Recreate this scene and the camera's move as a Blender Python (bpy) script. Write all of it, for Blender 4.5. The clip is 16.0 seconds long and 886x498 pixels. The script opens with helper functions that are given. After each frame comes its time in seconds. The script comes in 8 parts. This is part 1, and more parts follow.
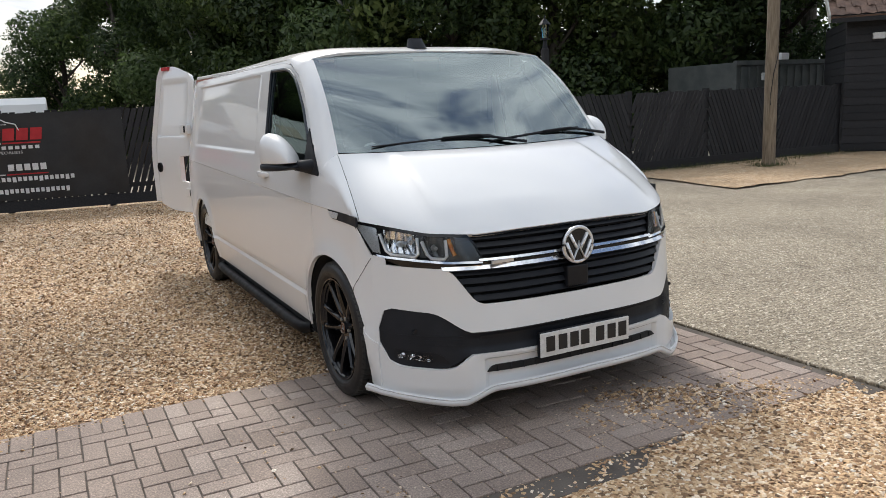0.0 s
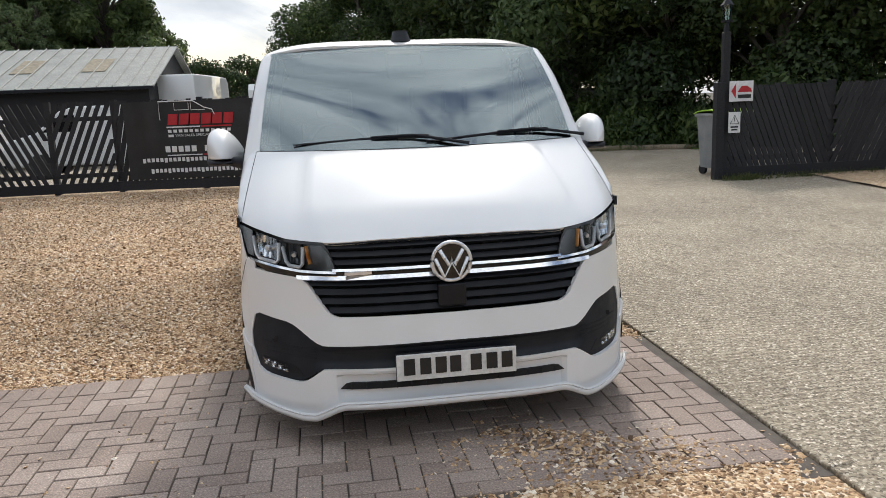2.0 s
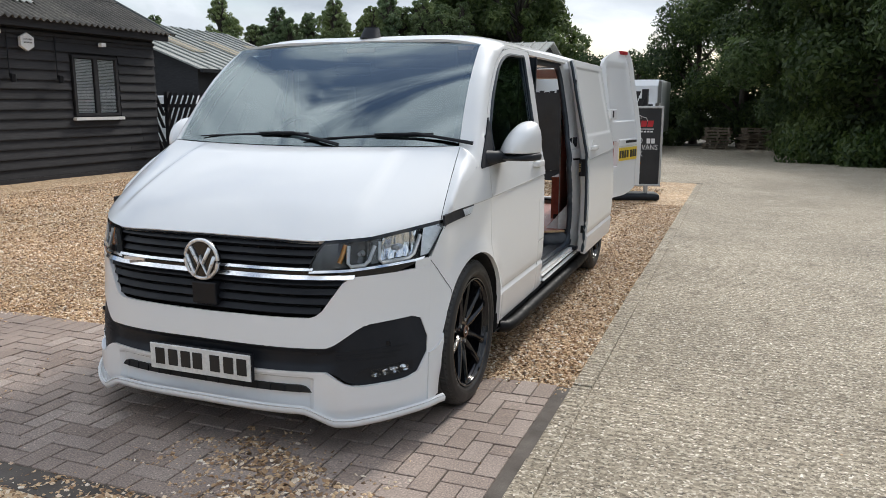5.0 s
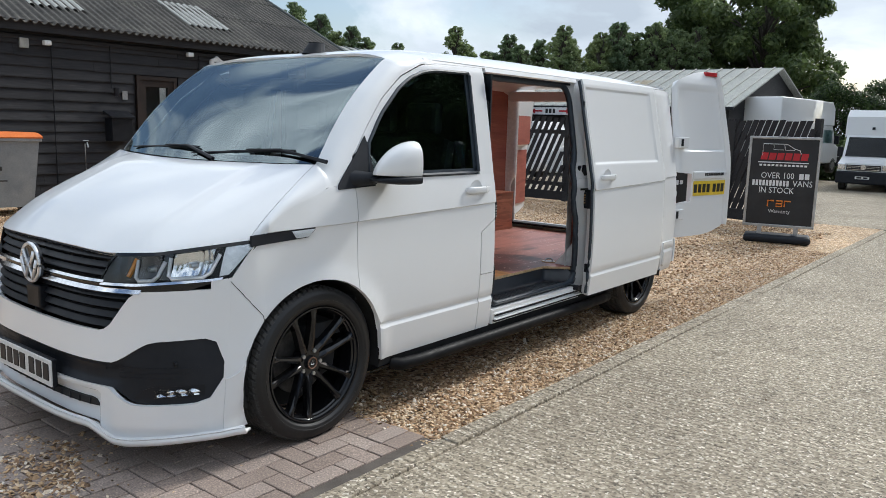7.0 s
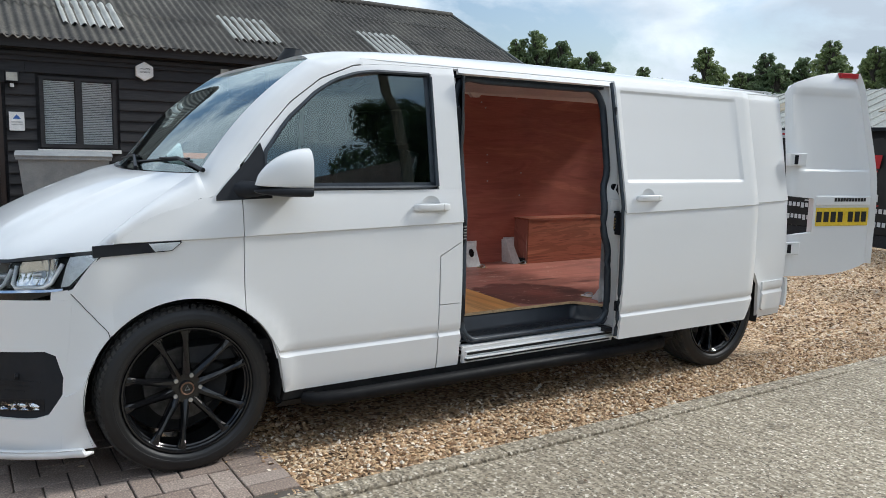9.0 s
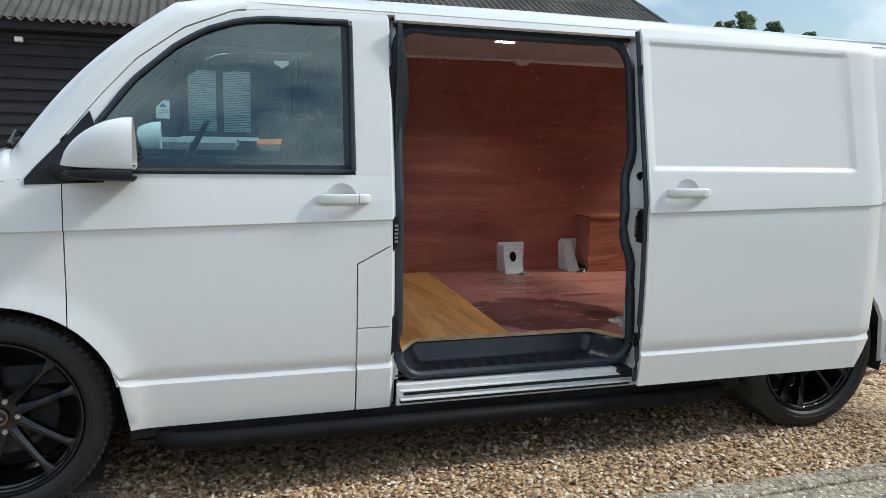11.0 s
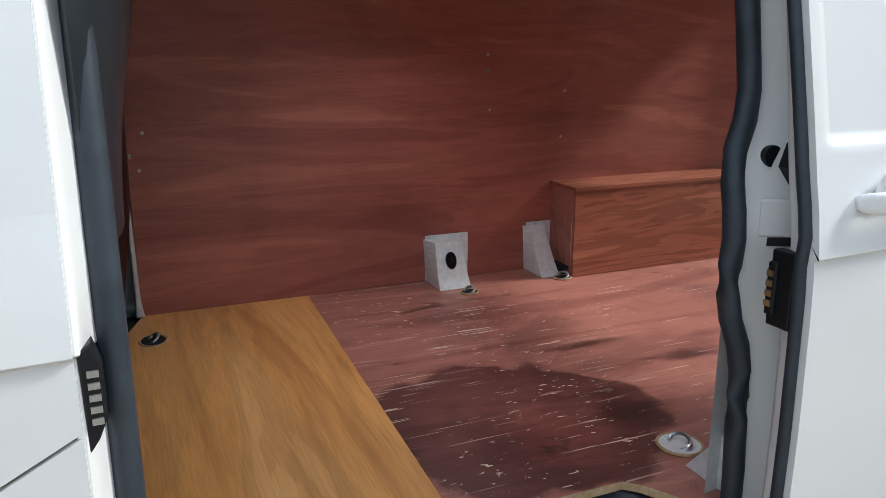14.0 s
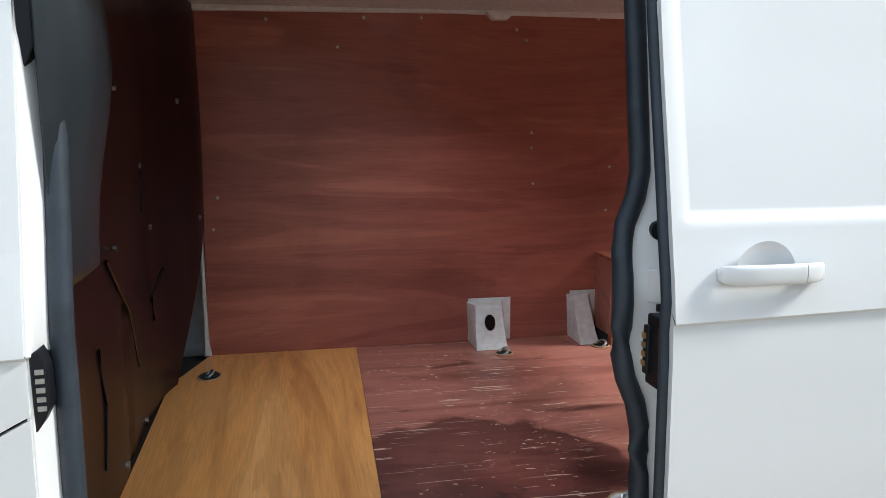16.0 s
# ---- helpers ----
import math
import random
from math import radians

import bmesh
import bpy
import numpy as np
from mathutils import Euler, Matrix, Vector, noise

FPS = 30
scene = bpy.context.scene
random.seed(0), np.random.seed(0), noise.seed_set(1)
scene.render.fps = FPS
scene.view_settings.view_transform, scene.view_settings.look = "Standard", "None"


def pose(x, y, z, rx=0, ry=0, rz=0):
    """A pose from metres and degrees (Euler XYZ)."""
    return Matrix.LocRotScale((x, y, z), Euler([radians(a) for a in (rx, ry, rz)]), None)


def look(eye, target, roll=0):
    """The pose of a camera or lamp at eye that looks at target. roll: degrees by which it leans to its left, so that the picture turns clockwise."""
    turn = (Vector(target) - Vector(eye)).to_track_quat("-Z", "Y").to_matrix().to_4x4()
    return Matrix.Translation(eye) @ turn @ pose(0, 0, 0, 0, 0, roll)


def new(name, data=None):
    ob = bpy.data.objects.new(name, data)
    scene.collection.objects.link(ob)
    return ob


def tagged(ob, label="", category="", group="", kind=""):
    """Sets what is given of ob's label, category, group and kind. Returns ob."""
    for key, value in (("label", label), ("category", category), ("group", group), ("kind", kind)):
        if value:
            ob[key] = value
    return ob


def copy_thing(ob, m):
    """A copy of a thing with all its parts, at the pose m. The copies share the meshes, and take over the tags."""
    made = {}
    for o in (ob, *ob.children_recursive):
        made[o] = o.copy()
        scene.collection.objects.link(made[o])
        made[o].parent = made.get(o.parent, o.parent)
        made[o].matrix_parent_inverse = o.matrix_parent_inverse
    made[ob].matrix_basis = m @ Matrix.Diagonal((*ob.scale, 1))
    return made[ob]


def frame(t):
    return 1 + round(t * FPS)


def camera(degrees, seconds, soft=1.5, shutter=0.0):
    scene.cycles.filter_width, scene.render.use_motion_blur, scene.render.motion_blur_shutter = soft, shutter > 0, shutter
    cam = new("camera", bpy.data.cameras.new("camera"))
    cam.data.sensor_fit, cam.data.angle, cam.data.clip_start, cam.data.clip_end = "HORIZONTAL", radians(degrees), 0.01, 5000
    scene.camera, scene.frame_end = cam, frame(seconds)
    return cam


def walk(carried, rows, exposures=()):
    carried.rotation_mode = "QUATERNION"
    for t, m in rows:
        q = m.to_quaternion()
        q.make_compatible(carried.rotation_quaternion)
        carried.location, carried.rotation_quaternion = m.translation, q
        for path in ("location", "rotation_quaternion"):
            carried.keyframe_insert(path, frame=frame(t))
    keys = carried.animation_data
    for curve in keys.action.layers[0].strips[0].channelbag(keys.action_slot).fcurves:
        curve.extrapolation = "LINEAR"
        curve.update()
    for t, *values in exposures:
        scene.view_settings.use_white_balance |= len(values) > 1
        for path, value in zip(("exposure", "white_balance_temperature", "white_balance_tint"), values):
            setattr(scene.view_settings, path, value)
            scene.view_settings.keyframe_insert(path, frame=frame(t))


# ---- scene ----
cam = camera(60.0, 16.0, soft=0.6)
PATH = [
    (0, (-2.199, -2.767, 1.487), (-1.302, -1.019, 1.118), -2.6),
    (0.5, (-1.793, -2.913, 1.481), (-1.038, -1.1, 1.104), -2.3),
    (1, (-1.382, -3.053, 1.518), (-0.777, -1.186, 1.135), -2.3),
    (1.5, (-0.932, -2.997, 1.507), (-0.485, -1.086, 1.127), -2.3),
    (2, (-0.509, -3.048, 1.486), (-0.218, -1.106, 1.105), -2.2),
    (2.5, (-0.074, -3.101, 1.504), (0.056, -1.143, 1.117), -2.1),
    (3, (0.353, -2.98, 1.472), (0.315, -1.021, 1.073), -1.9),
    (3.5, (0.773, -2.896, 1.453), (0.558, -0.949, 1.051), -1.7),
    (3.7, (0.965, -2.854, 1.469), (0.685, -0.918, 1.055), -1.7),
    (5.8, (2.698, -2.057, 1.457), (1.752, -0.326, 1.122), 1.3),
    (6, (2.823, -1.908, 1.447), (1.827, -0.205, 1.12), 1.4),
    (6.5, (3.134, -1.628, 1.445), (2.017, -0.001, 1.124), 1.6),
    (7, (3.485, -1.342, 1.453), (2.252, 0.201, 1.135), 1.6),
    (7.5, (3.675, -0.972, 1.422), (2.323, 0.466, 1.1), 1.6),
    (8, (3.849, -0.605, 1.43), (2.377, 0.713, 1.118), 1.3),
    (8.5, (4.05, -0.231, 1.432), (2.475, 0.965, 1.139), 1.3),
    (9, (4.116, 0.154, 1.399), (2.448, 1.225, 1.133), 1.4),
    (9.2, (4.111, 0.333, 1.413), (2.411, 1.356, 1.158), 1.4),
    (11.3, (3.589, 1.787, 1.345), (1.695, 2.338, 1.015), 1.1),
    (11.5, (3.485, 1.904, 1.354), (1.584, 2.419, 1.001), 0.9),
    (12, (3.173, 2.126, 1.337), (1.263, 2.56, 0.932), 0.9),
    (12.5, (2.799, 2.297, 1.347), (0.893, 2.711, 0.902), 0.9),
    (13, (2.443, 2.442, 1.337), (0.559, 2.914, 0.861), 0.5),
    (13.5, (2.14, 2.472, 1.345), (0.292, 3.056, 0.849), 0.0),
    (14, (1.862, 2.368, 1.366), (0.085, 3.133, 0.857), 0.0),
    (14.5, (1.763, 2.287, 1.413), (0.022, 3.153, 0.945), -0.5),
    (15, (1.819, 2.326, 1.452), (0.018, 3.127, 1.114), -0.6),
    (15.5, (2.036, 2.483, 1.43), (0.145, 3.079, 1.163), 0.4),
    (16, (2.204, 2.705, 1.391), (0.273, 3.106, 1.059), 0.1),
]
EXPOSURES = [(0, 0.5, 6600, 10), (3.7, 0.5, 6550, 10), (6, 0.55, 6250, 8), (9.2, 0.56, 6100, 6), (11.5, 0.54, 6000, 2), (12.5, 0.64, 6000, 2), (13.5, 0.80, 6000, 4), (14.5, 0.98, 6100, 6), (15.2, 1.0, 6000, 5), (16, 0.98, 6050, 5)]
walk(cam, [(t, look(eye, target, roll)) for t, eye, target, roll in PATH], EXPOSURES)

# ---- world, sun, exposure ----
world = bpy.data.worlds.new("sky")
scene.world = world
world.use_nodes = True
wn, wl = world.node_tree.nodes, world.node_tree.links
wn.clear()
sky = wn.new("ShaderNodeTexSky")
sky.sky_type, sky.sun_disc = "NISHITA", False
SUN_EL, SUN_AZ = 40.0, 12.0          # degrees above the ground; from +y towards +x
sky.sun_elevation, sky.sun_rotation = radians(SUN_EL), radians(SUN_AZ)
sky.dust_density, sky.air_density = 2.0, 1.0
skymul = wn.new("ShaderNodeMix"); skymul.data_type, skymul.blend_type = "RGBA", "MULTIPLY"
skymul.inputs["Factor"].default_value = 1.0
skymul.inputs["B"].default_value = (0.13, 0.13, 0.13, 1)
wl.new(sky.outputs[0], skymul.inputs["A"])
wtc = wn.new("ShaderNodeTexCoord")
wmap = wn.new("ShaderNodeMapping"); wmap.inputs["Scale"].default_value = (1.0, 1.0, 2.6)
wl.new(wtc.outputs["Generated"], wmap.inputs[0])
cn = wn.new("ShaderNodeTexNoise"); cn.inputs["Scale"].default_value = 2.3; cn.inputs["Detail"].default_value = 9; cn.inputs["Roughness"].default_value = 0.58
cn.inputs["Distortion"].default_value = 0.6
wl.new(wmap.outputs[0], cn.inputs["Vector"])
cr = wn.new("ShaderNodeValToRGB"); cr.color_ramp.elements[0].position, cr.color_ramp.elements[1].position = 0.40, 0.52
wl.new(cn.outputs["Fac"], cr.inputs[0])
cn2 = wn.new("ShaderNodeTexNoise"); cn2.inputs["Scale"].default_value = 4.2; cn2.inputs["Detail"].default_value = 8
wl.new(wmap.outputs[0], cn2.inputs["Vector"])
cr2 = wn.new("ShaderNodeValToRGB")
cr2.color_ramp.elements[0].position, cr2.color_ramp.elements[1].position = 0.34, 0.66
cr2.color_ramp.elements[0].color, cr2.color_ramp.elements[1].color = (0.56, 0.62, 0.70, 1), (1.08, 1.13, 1.19, 1)
wl.new(cn2.outputs["Fac"], cr2.inputs[0])
wmix = wn.new("ShaderNodeMix"); wmix.data_type = "RGBA"
wl.new(cr.outputs[0], wmix.inputs["Factor"]); wl.new(skymul.outputs["Result"], wmix.inputs["A"]); wl.new(cr2.outputs[0], wmix.inputs["B"])
# broken cloud, a little greyer towards the horizon
wsep = wn.new("ShaderNodeSeparateXYZ"); wl.new(wtc.outputs["Generated"], wsep.inputs[0])
wrise = wn.new("ShaderNodeMapRange"); wrise.inputs["From Min"].default_value, wrise.inputs["From Max"].default_value = 0.0, 1.0
wrise.inputs["To Min"].default_value, wrise.inputs["To Max"].default_value = 0.76, 1.16
wl.new(wsep.outputs["Z"], wrise.inputs["Value"])
wgrad = wn.new("ShaderNodeVectorMath"); wgrad.operation = "SCALE"
wl.new(wmix.outputs["Result"], wgrad.inputs[0]); wl.new(wrise.outputs[0], wgrad.inputs["Scale"])
wbg = wn.new("ShaderNodeBackground"); wbg.inputs["Strength"].default_value = 0.86
wout = wn.new("ShaderNodeOutputWorld")
wl.new(wgrad.outputs[0], wbg.inputs[0]); wl.new(wbg.outputs[0], wout.inputs[0])
sun = new("sun", bpy.data.lights.new("sun", "SUN"))
sun.data.energy, sun.data.angle, sun.data.color = 2.0, radians(9), (1.0, 0.95, 0.88)
sun.matrix_world = look((0, 0, 0), (-math.sin(radians(SUN_AZ)) * math.cos(radians(SUN_EL)), -math.cos(radians(SUN_AZ)) * math.cos(radians(SUN_EL)), -math.sin(radians(SUN_EL))))

bay_led = new("bay_led", bpy.data.lights.new("bay_led", "AREA"))
bay_led.data.shape, bay_led.data.size, bay_led.data.size_y = "RECTANGLE", 0.12, 0.05
bay_led.data.energy, bay_led.data.color = 1.6, (0.95, 0.97, 1.0)
bay_led.data.spread = radians(115)
bay_led.matrix_world = Matrix.Translation((-0.145, 3.18, 1.815))


# ---- materials ----
def material(name, rough=0.5, metal=0.0, color=(0.5, 0.5, 0.5)):
    m = bpy.data.materials.new(name)
    m.use_nodes = True
    b = m.node_tree.nodes["Principled BSDF"]
    b.inputs["Roughness"].default_value, b.inputs["Metallic"].default_value = rough, metal
    b.inputs["Base Color"].default_value = (*color, 1)
    return m, m.node_tree.nodes, m.node_tree.links, b


def coords(n, l, scale=(1, 1, 1), kind="Object"):
    tc, mp = n.new("ShaderNodeTexCoord"), n.new("ShaderNodeMapping")
    mp.inputs["Scale"].default_value = scale
    l.new(tc.outputs[kind], mp.inputs[0])
    return mp.outputs[0]


def noisy(n, l, vec, scale, detail=6, rough=0.55, distort=0.0):
    t = n.new("ShaderNodeTexNoise")
    t.inputs["Scale"].default_value, t.inputs["Detail"].default_value, t.inputs["Roughness"].default_value, t.inputs["Distortion"].default_value = scale, detail, rough, distort
    l.new(vec, t.inputs["Vector"])
    return t.outputs["Fac"]


def ramp(n, l, fac, *stops):
    r = n.new("ShaderNodeValToRGB")
    while len(r.color_ramp.elements) < len(stops):
        r.color_ramp.elements.new(0.5)
    for e, (p, c) in zip(r.color_ramp.elements, stops):
        e.position, e.color = p, (*c, 1) if len(c) == 3 else c
    l.new(fac, r.inputs[0])
    return r.outputs[0]


def blend(n, l, a, b, fac, mode="MIX"):
    m = n.new("ShaderNodeMix")
    m.data_type, m.blend_type = "RGBA", mode
    for sock, v in (("A", a), ("B", b)):
        if isinstance(v, tuple):
            m.inputs[sock].default_value = (*v, 1)
        else:
            l.new(v, m.inputs[sock])
    if isinstance(fac, float):
        m.inputs["Factor"].default_value = fac
    else:
        l.new(fac, m.inputs["Factor"])
    return m.outputs["Result"]


def bumped(n, l, b, height, strength=0.3, dist=0.01):
    u = n.new("ShaderNodeBump")
    u.inputs["Strength"].default_value, u.inputs["Distance"].default_value = strength, dist
    l.new(height, u.inputs["Height"])
    l.new(u.outputs[0], b.inputs["Normal"])


def mixed_material(name, c1, c2, scale=3.0, rough=0.6, bump=0.1, fine=60.0, metal=0.0, stretch=(1, 1, 1), spread=(0.35, 0.65), dist=0.004, kind="Object"):
    m, n, l, b = material(name, rough, metal)
    v = coords(n, l, stretch, kind)
    col = ramp(n, l, noisy(n, l, v, scale), (spread[0], c1), (spread[1], c2))
    f = noisy(n, l, v, fine, 4)
    col = blend(n, l, col, ramp(n, l, f, (0.3, (0.75, 0.75, 0.75)), (0.7, (1.15, 1.15, 1.15))), 0.5, "MULTIPLY")
    l.new(col, b.inputs["Base Color"])
    r = ramp(n, l, noisy(n, l, v, scale * 2.3), (0.3, (rough * 0.85,) * 3), (0.7, (min(1, rough * 1.15),) * 3))
    l.new(r, b.inputs["Roughness"])
    if bump:
        bumped(n, l, b, f, bump, dist)
    return m


def gravel_material():
    m, n, l, b = material("gravel", 0.85)
    v = coords(n, l)
    vo = n.new("ShaderNodeTexVoronoi"); vo.inputs["Scale"].default_value = 58
    l.new(v, vo.inputs["Vector"])
    sep = n.new("ShaderNodeSeparateColor"); l.new(vo.outputs["Color"], sep.inputs[0])
    col = ramp(n, l, sep.outputs[0], (0.0, (0.10, 0.062, 0.034)), (0.3, (0.36, 0.235, 0.135)), (0.6, (0.56, 0.40, 0.245)), (0.85, (0.66, 0.535, 0.38)), (1.0, (0.80, 0.72, 0.60)))
    big = noisy(n, l, v, 0.55, 5)
    col = blend(n, l, col, ramp(n, l, big, (0.35, (0.78, 0.74, 0.68)), (0.65, (1.15, 1.08, 1.0))), 1.0, "MULTIPLY")
    l.new(col, b.inputs["Base Color"])
    inv = n.new("ShaderNodeMath"); inv.operation = "SUBTRACT"; inv.inputs[0].default_value = 1.0
    l.new(vo.outputs["Distance"], inv.inputs[1])
    bumped(n, l, b, inv.outputs[0], 0.9, 0.012)
    return m


def stone_material():
    m, n, l, b = material("gravel_stone", 0.7)
    g = n.new("ShaderNodeNewGeometry")
    col = ramp(n, l, g.outputs["Random Per Island"], (0.0, (0.12, 0.075, 0.042)), (0.22, (0.35, 0.215, 0.12)), (0.5, (0.56, 0.385, 0.22)), (0.72, (0.67, 0.495, 0.31)), (0.88, (0.79, 0.66, 0.51)), (1.0, (0.90, 0.86, 0.78)))
    v = coords(n, l)
    col = blend(n, l, col, ramp(n, l, noisy(n, l, v, 0.55, 5), (0.35, (0.8, 0.76, 0.7)), (0.65, (1.12, 1.06, 1.0))), 1.0, "MULTIPLY")
    col = blend(n, l, col, ramp(n, l, noisy(n, l, v, 150, 3), (0.3, (0.7, 0.7, 0.7)), (0.7, (1.2, 1.2, 1.2))), 0.7, "MULTIPLY")
    l.new(col, b.inputs["Base Color"])
    return m


def concrete_material():
    m, n, l, b = material("worn_concrete", 0.85)
    v = coords(n, l)
    vo = n.new("ShaderNodeTexVoronoi"); vo.inputs["Scale"].default_value = 95
    l.new(v, vo.inputs["Vector"])
    sep = n.new("ShaderNodeSeparateColor"); l.new(vo.outputs["Color"], sep.inputs[0])
    col = ramp(n, l, sep.outputs[0], (0.0, (0.125, 0.104, 0.078)), (0.25, (0.255, 0.214, 0.158)), (0.7, (0.385, 0.332, 0.252)), (0.92, (0.52, 0.462, 0.37)), (1.0, (0.82, 0.77, 0.68)))
    big = noisy(n, l, v, 0.6, 7, 0.6, 0.5)
    col = blend(n, l, col, ramp(n, l, big, (0.3, (0.78, 0.76, 0.73)), (0.7, (1.12, 1.1, 1.06))), 1.0, "MULTIPLY")
    st = noisy(n, l, v, 4.5, 8, 0.65)
    col = blend(n, l, col, ramp(n, l, st, (0.30, (0.5, 0.48, 0.46)), (0.44, (1.0, 1.0, 1.0))), 0.8, "MULTIPLY")
    l.new(col, b.inputs["Base Color"])
    wv = n.new("ShaderNodeTexWave"); wv.bands_direction = "Y"
    wv.inputs["Scale"].default_value, wv.inputs["Distortion"].default_value, wv.inputs["Detail"].default_value, wv.inputs["Detail Scale"].default_value = 6.5, 3.0, 3, 2.0
    l.new(v, wv.inputs["Vector"])
    add = n.new("ShaderNodeMath"); add.operation = "MULTIPLY_ADD"; add.inputs[1].default_value = 0.5
    l.new(wv.outputs["Fac"], add.inputs[0]); l.new(sep.outputs[1], add.inputs[2])
    bumped(n, l, b, add.outputs[0], 0.85, 0.010)
    return m


def brick_material():
    m, n, l, b = material("block_paving", 0.82)
    oi = n.new("ShaderNodeObjectInfo")
    v = coords(n, l, kind="Generated")
    tc = n.new("ShaderNodeNewGeometry")
    col = ramp(n, l, oi.outputs["Random"], (0.0, (0.285, 0.222, 0.186)), (0.5, (0.335, 0.268, 0.230)), (1.0, (0.39, 0.322, 0.282)))
    f = noisy(n, l, tc.outputs["Position"], 130, 4)
    col = blend(n, l, col, ramp(n, l, f, (0.34, (0.55, 0.55, 0.55)), (0.56, (1.0, 1.0, 1.0)), (0.66, (1.35, 1.32, 1.28)), (0.72, (2.2, 2.15, 2.05))), 0.85, "MULTIPLY")
    big = noisy(n, l, tc.outputs["Position"], 1.6, 5)
    col = blend(n, l, col, ramp(n, l, big, (0.3, (0.75, 0.73, 0.72)), (0.7, (1.15, 1.13, 1.1))), 1.0, "MULTIPLY")
    l.new(col, b.inputs["Base Color"])
    bumped(n, l, b, f, 0.35, 0.003)
    return m


def ranged(n, l, value, lo, hi):
    m = n.new("ShaderNodeMapRange"); m.inputs["From Min"].default_value, m.inputs["From Max"].default_value = lo, hi
    l.new(value, m.inputs["Value"])
    return m.outputs[0]


